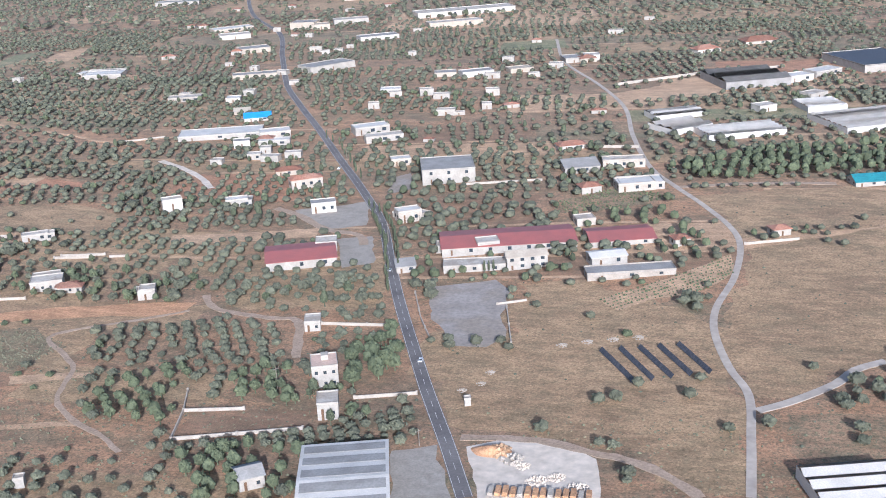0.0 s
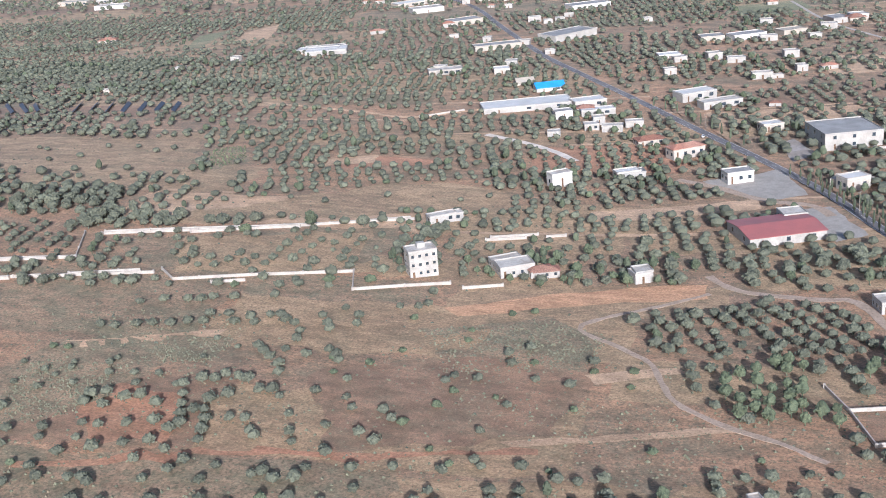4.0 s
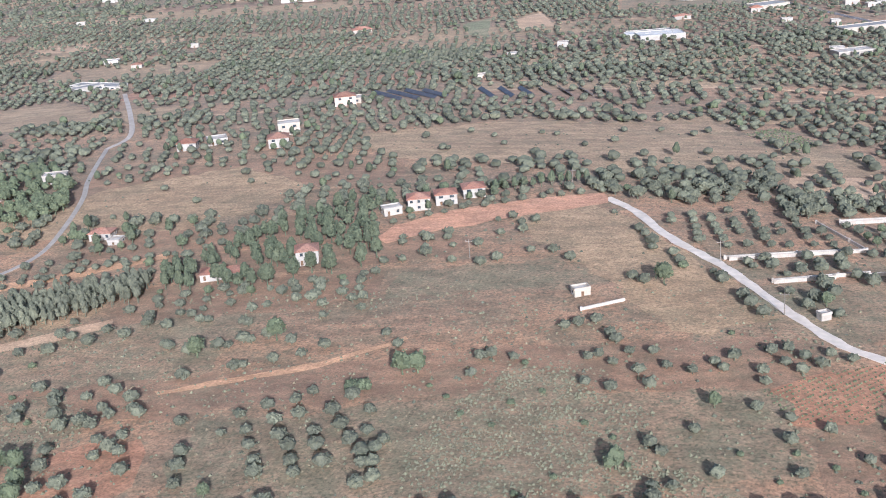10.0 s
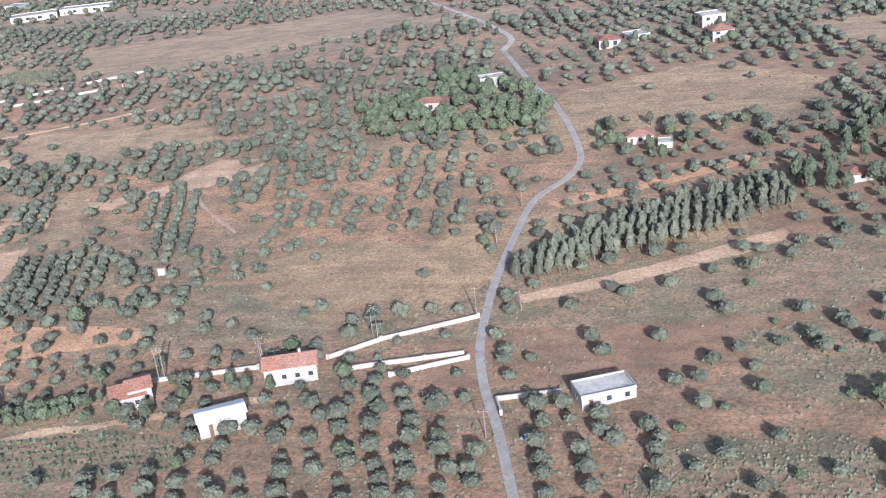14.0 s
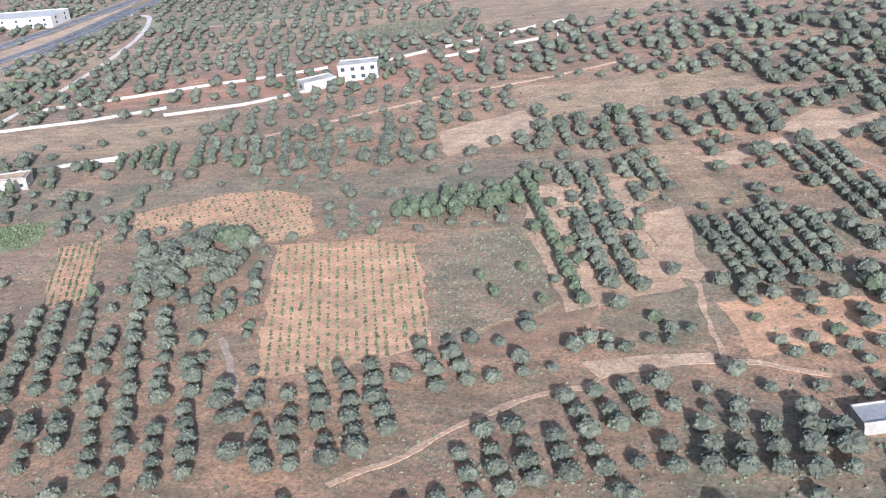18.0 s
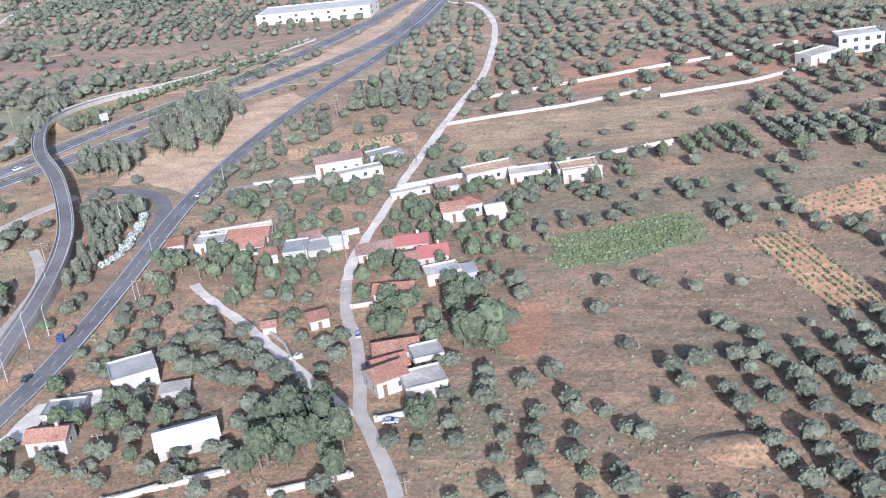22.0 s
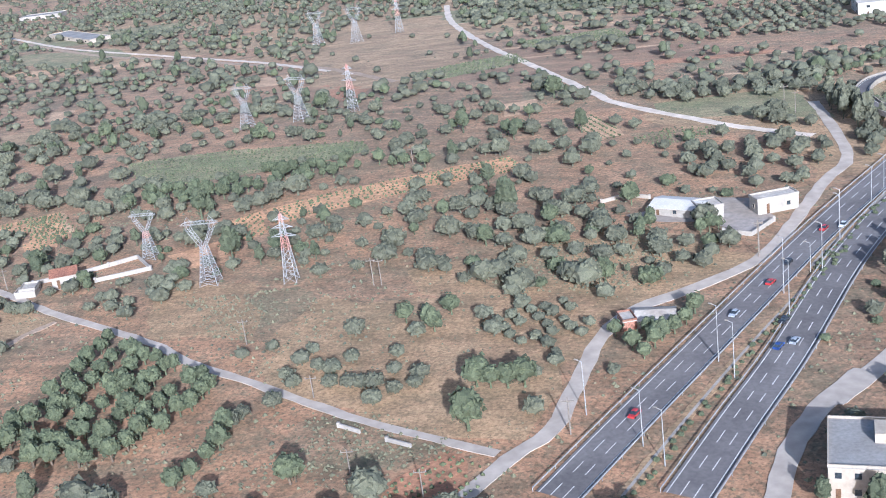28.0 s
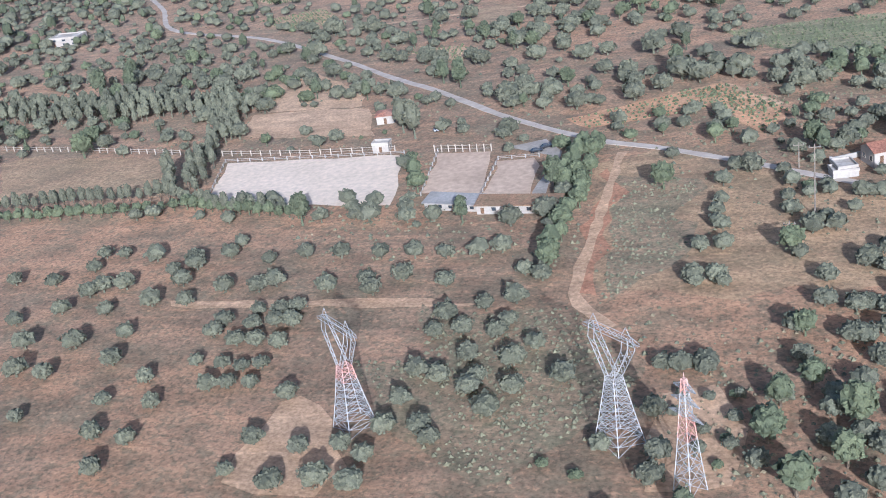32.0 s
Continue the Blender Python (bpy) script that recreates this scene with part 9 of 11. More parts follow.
stand("olive", 3.3, [(-534.3, 178.1), (-531.7, 171.9), (-538.7, 174.3), (-544.4, 167.8), (-540.5, 168.7), (-551.5, 165.9), (-508.9, 175.4), (-505.3, 177.1), (-502.4, 176.1), (-500.7, 180.3), (-503.6, 182.7), (-506.5, 166.5), (-504.0, 160.7), (-497.8, 170.6), (-493.3, 172.2), (-493.8, 167.9), (-490.8, 166.2), (-495.1, 164.7), (-486.8, 159.7), (-496.7, 155.2), (-500.8, 153.7), (-489.5, 151.6), (-493.4, 149.4), (-507.3, 150.7), (-503.7, 146.4), (-500.9, 145.1), (-489.2, 145.3), (-512.9, 147.7), (-511.7, 144.6), (-512.4, 139.0), (-506.5, 139.3), (-528.2, 151.9), (-539.8, 160.7), (-545.7, 151.4), (-552.6, 150.3), (-535.8, 147.0), (-540.1, 143.8), (-531.2, 139.6), (-520.3, 143.2), (-530.5, 165.1)])
stand("bush", 2.2, [(-532.3, 202.0), (-536.4, 160.7), (-543.2, 154.7), (-525.8, 143.0), (-517.2, 164.2), (-528.1, 187.9), (-517.7, 177.6)])
stand("leafy", 4.0, [(-512.8, 160.8), (-509.2, 160.8), (-505.0, 154.9), (-503.1, 150.5)])
take_poly([(-575.9, 197.9), (-551.7, 206.6), (-523.4, 221.1), (-475.9, 230.6), (-482.1, 137.3), (-542.2, 134.6), (-549.1, 162.5), (-561.5, 167.8), (-567.9, 167.6)])
stand("olive", 3.2, [(-472.3, 179.9), (-468.4, 173.7), (-465.8, 168.8), (-462.3, 163.2), (-460.7, 159.3), (-467.7, 183.0), (-464.2, 177.3), (-460.9, 171.7), (-457.7, 167.9), (-455.4, 163.3), (-453.5, 159.8), (-462.6, 185.1), (-459.9, 179.3), (-454.8, 173.2), (-452.5, 168.5), (-449.5, 163.0), (-460.3, 188.3), (-453.6, 180.7), (-450.2, 175.6), (-446.8, 170.4), (-443.5, 166.7), (-451.6, 186.6), (-444.6, 173.7), (-446.5, 181.3), (-441.3, 168.0), (-440.3, 163.2), (-440.5, 170.5), (-438.9, 158.8), (-441.2, 156.7), (-442.3, 163.2)])
stand("olive", 3.0, [(-448.8, 208.4), (-462.9, 227.1), (-452.9, 213.8), (-465.1, 208.5), (-468.9, 204.8), (-474.4, 202.5), (-480.5, 200.3), (-492.0, 195.8), (-502.2, 209.5), (-487.9, 209.6), (-483.5, 212.0), (-487.9, 220.7), (-486.1, 237.3), (-476.7, 235.1), (-477.6, 241.6), (-471.7, 241.2), (-465.8, 247.6), (-496.8, 238.1), (-504.6, 226.1), (-498.7, 222.8), (-497.0, 231.7), (-448.4, 254.4), (-440.9, 252.3), (-437.3, 255.1), (-430.0, 260.6), (-424.4, 260.6), (-419.5, 254.9), (-403.8, 243.5), (-413.3, 238.2), (-401.1, 241.2)])
stand("leafy", 4.6, [(-493.6, 205.9), (-477.9, 213.1), (-441.5, 197.1), (-444.5, 196.5), (-396.8, 241.2)])
stand("bush", 4.6, [(-452.7, 190.0), (-450.6, 190.6)])
stand("olive", 2.7, [(-412.5, 218.1), (-409.1, 219.6), (-405.5, 213.0), (-415.2, 216.7), (-404.1, 210.4), (-408.7, 202.8), (-406.7, 204.1), (-400.9, 205.6), (-396.5, 205.8), (-393.5, 200.0), (-388.7, 198.1), (-384.7, 201.9), (-383.1, 199.7), (-381.2, 204.6), (-396.0, 192.0), (-398.5, 197.4), (-403.6, 200.6), (-403.0, 190.5), (-407.9, 192.5), (-428.0, 203.7), (-430.0, 202.5), (-423.2, 202.5), (-430.2, 195.4), (-374.5, 207.7), (-372.0, 203.2), (-371.3, 209.3), (-369.1, 200.1), (-376.1, 199.3), (-375.6, 194.9), (-368.4, 206.0), (-365.5, 202.9), (-363.7, 207.9), (-359.9, 206.0), (-387.3, 176.7), (-377.1, 185.4), (-372.9, 186.8), (-371.6, 182.1), (-365.4, 179.1), (-371.8, 174.7), (-394.4, 171.6)])
stand("olive", 2.7, [(-392.4, 169.1), (-393.0, 159.1), (-390.0, 159.4), (-383.2, 163.3), (-370.4, 164.7), (-360.0, 170.2)])
stand("bush", 1.7, [(-406.1, 178.2), (-400.7, 173.8), (-397.5, 165.3), (-408.9, 161.1), (-414.4, 156.0), (-379.8, 170.3), (-373.8, 162.7), (-365.2, 167.8), (-371.0, 171.3), (-361.6, 161.2), (-381.9, 215.9), (-420.6, 200.6), (-437.6, 191.3), (-433.2, 187.0), (-429.0, 180.8), (-422.4, 176.9), (-420.4, 185.0), (-415.4, 189.4)])
stand("leafy", 3.6, [(-384.3, 185.7), (-400.1, 163.7), (-399.3, 164.6)])
take_poly([(-479.5, 201.0), (-463.5, 228.9), (-462.6, 253.8), (-440.0, 268.1), (-416.8, 288.3), (-390.2, 243.0), (-370.6, 215.3), (-354.7, 200.6), (-358.8, 158.3), (-462.0, 150.5), (-479.3, 189.0)])
stand("olive", 2.9, [(-315.2, 242.4), (-309.9, 245.7), (-304.0, 247.4), (-300.7, 248.3), (-298.5, 250.8), (-293.2, 252.3), (-283.6, 257.0), (-283.2, 269.5), (-272.8, 268.2), (-316.8, 226.5), (-312.9, 226.8), (-308.1, 228.7), (-304.7, 230.6), (-300.3, 231.7), (-297.0, 234.3), (-293.2, 235.3), (-293.8, 240.3), (-289.3, 241.6), (-285.7, 237.4), (-283.2, 241.5), (-280.7, 238.7), (-279.1, 244.4), (-276.5, 245.1), (-274.0, 242.3), (-271.2, 241.3), (-267.9, 237.1), (-266.3, 247.9), (-263.0, 243.5), (-256.0, 245.3), (-257.3, 250.3), (-249.5, 259.7), (-244.8, 260.8), (-243.0, 263.2), (-262.5, 254.4), (-273.7, 226.0), (-271.3, 223.5), (-268.5, 221.3), (-266.8, 226.2), (-264.9, 217.9), (-263.1, 214.1)])
stand("olive", 2.9, [(-261.0, 224.7), (-256.7, 228.8), (-253.9, 226.4), (-252.4, 223.8), (-266.6, 232.5), (-261.3, 240.5)])
stand("olive", 2.1, [(-278.5, 224.7), (-285.4, 227.6), (-283.7, 217.4), (-300.3, 203.6), (-303.0, 208.3), (-310.3, 203.9), (-311.8, 199.6), (-315.6, 201.4), (-322.8, 203.8), (-319.0, 194.3), (-312.0, 193.3), (-311.2, 206.4), (-305.5, 197.2), (-302.7, 211.2), (-289.0, 206.3), (-291.6, 200.5), (-294.6, 205.0), (-282.7, 202.6)])
stand("olive", 3.1, [(-295.2, 194.7), (-297.6, 189.4), (-298.1, 192.8), (-293.0, 189.3), (-290.2, 193.4), (-287.2, 195.3), (-282.1, 193.0), (-281.0, 203.0), (-278.8, 198.5), (-278.2, 206.3), (-275.4, 207.0), (-274.2, 210.0), (-270.6, 209.5), (-268.1, 208.8), (-263.4, 204.8), (-260.6, 205.4), (-269.0, 200.9), (-271.8, 197.8), (-276.7, 194.2), (-274.7, 190.0), (-272.7, 186.0), (-273.8, 183.6), (-273.0, 192.7), (-270.9, 193.2), (-268.5, 189.2), (-267.2, 185.1), (-264.0, 191.4), (-260.8, 192.1), (-289.0, 181.3), (-283.6, 183.6), (-278.6, 185.8), (-275.2, 178.1), (-280.0, 176.0), (-285.0, 172.9)])
stand("olive", 2.7, [(-290.6, 175.7), (-292.9, 181.5), (-300.0, 177.8), (-298.2, 174.0), (-290.9, 169.7), (-306.9, 175.3), (-304.3, 169.8), (-313.5, 170.9), (-311.1, 166.4), (-314.1, 183.5), (-308.0, 161.5), (-319.6, 165.7), (-317.6, 161.4), (-327.8, 178.5), (-321.3, 179.8), (-333.6, 196.3), (-293.1, 163.6), (-289.6, 160.7), (-295.0, 157.5), (-305.4, 162.9), (-283.4, 162.0), (-280.6, 162.6), (-278.7, 161.3), (-269.2, 165.1), (-274.7, 171.3), (-270.6, 176.1), (-265.9, 181.2), (-264.9, 173.4), (-257.8, 173.1), (-258.4, 167.4), (-249.8, 172.0), (-248.0, 173.3), (-244.9, 171.2), (-241.2, 172.9), (-240.6, 176.8), (-266.2, 169.4)])
stand("olive", 2.6, [(-255.6, 185.6), (-257.4, 187.4), (-249.3, 189.2), (-247.3, 185.4), (-243.4, 193.8), (-240.2, 184.9), (-239.0, 183.1), (-235.5, 192.3), (-231.3, 189.9), (-233.9, 202.9), (-231.1, 200.0), (-246.9, 215.3), (-243.9, 206.8), (-240.9, 202.6), (-251.3, 207.6), (-258.1, 203.5), (-252.7, 196.3), (-224.3, 223.2), (-225.4, 220.1), (-218.6, 223.0), (-215.3, 238.2), (-213.2, 232.6), (-206.2, 225.5), (-198.1, 224.3), (-209.3, 211.8), (-212.0, 199.4), (-211.0, 242.2), (-195.1, 237.5), (-224.3, 181.2), (-232.0, 178.7), (-209.8, 187.2), (-208.0, 185.5), (-200.4, 187.0), (-214.8, 182.2), (-215.1, 174.7), (-228.9, 171.9), (-204.1, 176.9)])
stand("bush", 2.6, [(-298.0, 164.4), (-230.2, 262.3), (-233.5, 262.3), (-220.4, 262.5), (-200.3, 257.3), (-243.7, 253.7), (-215.1, 265.4), (-321.3, 213.1), (-317.5, 213.4)])
take_poly([(-359.7, 240.1), (-314.7, 254.5), (-267.1, 268.1), (-240.7, 270.8), (-189.1, 284.2), (-201.1, 173.6), (-314.1, 150.4), (-340.5, 189.6), (-359.4, 213.4)])
stand("olive", 4.2, [(-1134.5, 170.9), (-1123.1, 170.6), (-1106.7, 181.5), (-1109.7, 171.1), (-1109.1, 186.1)])
stand("leafy", 4.8, [(-1126.6, 175.9), (-1122.1, 174.8), (-1119.1, 179.2), (-1120.6, 172.7), (-1108.9, 153.8), (-1106.6, 153.5), (-1103.9, 153.6), (-1101.3, 154.0), (-1108.8, 155.6)])
stand("leafy", 6.0, [(-1109.7, 140.1), (-1107.3, 140.9)])
stand("leafy", 4.4, [(-1129.4, 125.8), (-1128.8, 126.4)])
stand("olive", 3.3, [(-1152.3, 162.0), (-1147.7, 165.1), (-1140.6, 160.2), (-1140.0, 164.2), (-1136.9, 158.3), (-1134.1, 157.4), (-1132.9, 152.8), (-1131.9, 161.3), (-1124.2, 147.7), (-1127.7, 152.9), (-1129.6, 152.9), (-1125.4, 153.0), (-1123.4, 157.7), (-1124.6, 163.4), (-1118.6, 155.9), (-1118.8, 153.2), (-1121.6, 151.3), (-1141.3, 155.3), (-1139.2, 152.6), (-1135.3, 147.3), (-1140.2, 146.3), (-1144.0, 142.7), (-1144.8, 140.2), (-1193.4, 181.4), (-1188.3, 181.3), (-1185.9, 183.7), (-1182.8, 187.4), (-1180.3, 189.9), (-1176.5, 189.7), (-1209.8, 180.8), (-1207.1, 180.7)])
stand("leafy", 3.7, [(-1176.2, 155.6), (-1180.8, 159.6), (-1172.9, 161.8), (-1165.5, 151.9), (-1167.4, 159.8), (-1163.2, 157.8), (-1157.2, 152.1), (-1156.1, 154.0), (-1178.3, 149.8), (-1176.0, 142.5), (-1179.0, 138.8), (-1181.0, 137.1), (-1167.9, 135.9), (-1171.9, 132.5), (-1163.2, 134.5), (-1158.3, 136.3), (-1159.9, 141.3), (-1163.8, 142.9), (-1155.3, 138.1), (-1154.9, 143.2), (-1153.8, 145.0), (-1159.6, 129.9), (-1164.3, 128.1), (-1171.8, 127.7), (-1156.7, 159.9), (-1153.3, 150.4), (-1178.7, 132.1), (-1167.7, 150.0), (-1170.8, 149.9), (-1144.8, 126.2), (-1146.0, 123.3), (-1144.2, 130.7), (-1143.8, 133.8), (-1145.0, 138.5)])
take_poly([(-1177.5, 189.3), (-1154.9, 193.7), (-1135.2, 198.4), (-1118.0, 188.0), (-1113.8, 178.8), (-1116.9, 170.2), (-1109.3, 162.3), (-1096.8, 153.5), (-1102.0, 135.6), (-1112.8, 138.9), (-1135.7, 148.4), (-1162.8, 161.4), (-1176.1, 170.0)])
take_poly([(-1175.5, 168.9), (-1162.3, 160.4), (-1146.4, 153.0), (-1135.4, 147.5), (-1112.6, 138.1), (-1103.5, 134.8), (-1103.5, 124.2), (-1147.6, 121.3), (-1170.7, 117.3), (-1195.0, 153.0), (-1185.2, 161.3)])
stand("olive", 3.3, [(-1230.8, 192.7), (-1232.5, 186.4), (-1232.3, 179.1), (-1232.6, 174.5), (-1232.0, 170.0), (-1234.1, 161.6), (-1230.6, 162.7), (-1234.2, 151.9), (-1230.9, 152.0), (-1222.9, 190.9), (-1221.4, 185.9), (-1221.8, 179.9), (-1221.1, 174.2), (-1217.9, 167.7), (-1215.9, 171.9), (-1218.5, 181.0), (-1215.2, 182.0), (-1211.7, 175.1), (-1210.6, 180.7), (-1208.6, 180.7), (-1201.9, 163.7), (-1203.5, 162.7), (-1207.2, 160.8), (-1210.6, 156.9), (-1207.7, 155.2), (-1215.8, 152.3), (-1206.7, 149.0), (-1204.4, 147.4), (-1202.4, 147.5), (-1212.1, 143.8), (-1207.9, 143.1), (-1218.7, 131.0), (-1212.6, 135.9), (-1208.1, 137.6), (-1209.1, 130.2), (-1211.3, 125.9), (-1206.9, 122.2), (-1207.3, 118.4), (-1215.0, 119.0), (-1211.8, 114.4)])
stand("olive", 3.3, [(-1209.9, 112.0), (-1215.7, 112.9), (-1233.2, 128.0), (-1230.3, 128.2), (-1235.6, 127.8)])
stand("leafy", 4.4, [(-1242.5, 185.7), (-1220.7, 160.7), (-1218.5, 137.1), (-1221.0, 120.5), (-1222.2, 112.9)])
stand("olive", 2.0, [(-1232.6, 121.7), (-1229.3, 121.2), (-1225.7, 122.1), (-1226.0, 116.9), (-1229.3, 114.1), (-1233.2, 117.6), (-1226.1, 111.3), (-1229.5, 110.4)])
take_poly([(-1255.2, 201.0), (-1225.2, 184.3), (-1198.6, 175.6), (-1203.0, 152.2), (-1204.5, 112.5), (-1229.3, 107.9), (-1238.8, 125.2), (-1251.5, 143.9), (-1254.0, 177.1)])
take_poly([(-1197.6, 174.5), (-1187.7, 173.4), (-1185.5, 159.9), (-1192.0, 136.7), (-1192.1, 113.7), (-1202.5, 112.7), (-1201.8, 148.8)])
stand("olive", 3.6, [(-1351.8, 151.0), (-1343.2, 150.5), (-1338.6, 156.0), (-1332.0, 148.4), (-1328.2, 149.5), (-1339.8, 161.8), (-1335.6, 161.7), (-1328.4, 160.4), (-1321.8, 154.7), (-1319.7, 159.1), (-1317.8, 150.5), (-1318.5, 156.9), (-1314.1, 161.2), (-1314.1, 165.8), (-1308.8, 148.5), (-1302.7, 148.5), (-1300.5, 150.4), (-1305.4, 158.8), (-1299.4, 160.8), (-1293.0, 160.7), (-1285.8, 160.5), (-1279.8, 160.3), (-1274.4, 160.2), (-1290.7, 148.5), (-1285.0, 151.4), (-1282.7, 147.6), (-1279.1, 152.3), (-1271.5, 150.4), (-1333.5, 146.4), (-1341.2, 136.4), (-1335.1, 140.4), (-1326.5, 140.5), (-1319.8, 143.5), (-1313.5, 143.6), (-1303.2, 137.3), (-1303.4, 133.8), (-1334.4, 129.3), (-1325.3, 129.6), (-1318.5, 133.3), (-1315.8, 125.0)])
stand("olive", 3.6, [(-1330.1, 121.1), (-1324.7, 120.6)])
stand("olive", 3.0, [(-1302.0, 125.6), (-1297.5, 125.1), (-1294.1, 124.5), (-1291.4, 125.3), (-1296.7, 119.1), (-1294.1, 120.0), (-1290.7, 120.2), (-1299.1, 141.0), (-1298.0, 136.5), (-1294.7, 137.5), (-1291.9, 137.5), (-1292.8, 142.0), (-1295.3, 141.0), (-1298.4, 131.4), (-1295.2, 131.5), (-1291.2, 130.9), (-1307.6, 120.7), (-1310.8, 114.6), (-1303.0, 114.4), (-1307.5, 106.6), (-1301.8, 105.8), (-1321.7, 109.6), (-1302.6, 99.0), (-1284.1, 107.3), (-1284.8, 100.7), (-1284.0, 117.7)])
stand("olive", 3.6, [(-1277.3, 106.0), (-1277.8, 98.6), (-1272.4, 99.6), (-1272.1, 107.1), (-1268.4, 105.1), (-1268.1, 99.5), (-1267.9, 111.0), (-1267.8, 117.4), (-1263.2, 111.4), (-1261.4, 109.2), (-1267.7, 124.3), (-1264.2, 123.1), (-1268.6, 134.9), (-1268.3, 139.8), (-1268.9, 161.1), (-1265.4, 162.0), (-1259.8, 154.1), (-1256.7, 152.2), (-1263.3, 143.3), (-1264.6, 135.8), (-1259.0, 145.0), (-1258.6, 138.4), (-1259.5, 135.1), (-1261.9, 129.0), (-1259.2, 123.4), (-1253.7, 121.0), (-1255.3, 127.8), (-1253.2, 132.3), (-1247.7, 124.1), (-1256.0, 115.7), (-1259.6, 120.6)])
stand("olive", 3.4, [(-1234.1, 162.3), (-1230.8, 162.3), (-1231.3, 169.2), (-1233.8, 150.5), (-1229.9, 150.5), (-1233.8, 127.6), (-1230.2, 127.1), (-1219.6, 159.4), (-1217.8, 168.8), (-1214.5, 168.7), (-1210.0, 157.6), (-1215.7, 152.4), (-1210.4, 144.4), (-1216.1, 145.1), (-1219.6, 138.1), (-1218.8, 131.1), (-1211.3, 135.6), (-1209.5, 131.0), (-1211.6, 125.1), (-1214.8, 122.4), (-1221.2, 121.3), (-1235.3, 117.2), (-1233.9, 108.8), (-1234.2, 104.0), (-1240.5, 109.8), (-1223.1, 108.2), (-1215.4, 113.2), (-1210.2, 112.6), (-1210.4, 105.6)])
stand("leafy", 4.8, [(-1222.1, 113.7), (-1218.8, 103.5), (-1213.7, 109.2), (-1212.4, 116.8), (-1217.4, 124.9)])
stand("bush", 1.9, [(-1226.4, 122.2), (-1226.1, 117.4), (-1226.7, 112.7), (-1227.3, 107.8), (-1246.8, 106.2), (-1242.5, 104.4)])
take_poly([(-1374.4, 176.4), (-1258.6, 169.8), (-1250.6, 167.4), (-1252.8, 198.4), (-1230.9, 189.9), (-1207.3, 173.1), (-1207.3, 102.9), (-1311.2, 91.6)])

# ---- further plots, tracks, walls and tree rows ----
field("plot", "thin green crop plot far out", [(-196.8, 774.5), (-157.2, 790.7), (-146.2, 753.5), (-189.4, 738.7)], GRASS, lift=0.08, keep=True)
field("plot", "pale worn strip over brown ground", [(-197.9, 231.9), (-177.5, 240.2), (-173.6, 237.7), (-194.1, 226.9)], PINK, lift=0.08, keep=False)
field("plot", "pale worn strip over brown ground", [(-207.3, 197.3), (-164.4, 213.0), (-161.2, 211.5), (-204.5, 194.9)], PINK, lift=0.08, keep=False)
field("plot", "dry grass under scattered olives", [(-171.0, 320.4), (-121.7, 328.4), (-117.3, 296.9), (-161.1, 291.0)], STRAW, lift=0.08, keep=False)
stand("olive", 3.2, [(-163.9, 313.8), (-158.3, 319.6), (-151.7, 317.9), (-143.6, 316.5), (-138.6, 321.9), (-131.9, 317.8), (-125.7, 320.8), (-153.7, 308.0), (-149.4, 304.0), (-144.0, 302.4), (-140.1, 307.5), (-134.8, 305.8), (-130.8, 301.8), (-125.5, 309.1), (-155.9, 296.2), (-120.9, 305.2)])
road("dirt_track", "pale farm track between olive plots", 2.0, [(-415.8, 502.5), (-350.2, 487.0), (-319.1, 478.1), (-292.0, 495.2)], PINK, lift=0.105, ragged=0.25)
field("plot", "dark brown ploughed field", [(-256.7, 219.3), (-225.5, 235.5), (-194.7, 232.6), (-198.0, 201.7), (-240.3, 186.5), (-252.6, 204.3)], BROWN, lift=0.08, keep=False)
field("plot", "worn tan patch in a brown field", [(-242.9, 241.7), (-224.3, 252.1), (-224.9, 240.3), (-241.1, 233.5)], STRAW, lift=0.08, keep=False)
field("plot", "reddish plough line across the fields", [(-296.9, 165.7), (-264.9, 178.6), (-198.7, 195.7), (-198.9, 193.6), (-264.4, 176.1), (-296.1, 163.5)], RED, lift=0.08, keep=False)
field("plot", "tan plot inside long pale walls", [(-332.6, 296.4), (-277.5, 318.9), (-273.8, 283.8), (-318.2, 266.1)], STRAW, lift=0.08, keep=False)
field("plot", "dry tan meadow with short grass", [(-502.9, 381.5), (-392.4, 422.3), (-369.1, 370.3), (-478.5, 344.8)], STRAW, lift=0.08, keep=True)
field("plot", "bare pale strip beside a vineyard", [(-331.1, 398.8), (-310.6, 412.7), (-308.1, 399.9), (-326.7, 389.2)], PINK, lift=0.08, keep=False)
field("plot", "dry tan meadow with short grass", [(-299.6, 365.5), (-271.0, 379.6), (-244.0, 369.9), (-243.0, 347.6), (-277.1, 340.3), (-339.2, 305.9), (-343.0, 317.1)], STRAW, lift=0.08, keep=True)
field("plot", "dry hillside field beside a gravel road", [(-448.3, 299.5), (-420.7, 302.9), (-390.0, 259.8), (-371.1, 224.3), (-392.9, 215.7)], STRAW, lift=0.08, keep=False)
grove([(-402.2, 290.2), (-363.2, 291.0), (-353.6, 268.1), (-384.4, 260.5)], kind="olive", gap=5.0, gap2=5.0, along=11.2, size=2.6, fill=0.92, jitter=0.12)
stand("olive", 3.0, [(-502.7, 388.9), (-491.9, 395.7), (-464.3, 382.4), (-448.6, 388.4), (-422.2, 377.4), (-408.4, 397.6), (-396.9, 391.9), (-392.5, 397.9), (-445.4, 357.3), (-476.1, 362.7), (-332.3, 342.4), (-317.7, 344.0), (-304.4, 342.5), (-286.7, 355.9), (-261.2, 357.0), (-252.7, 363.2)])
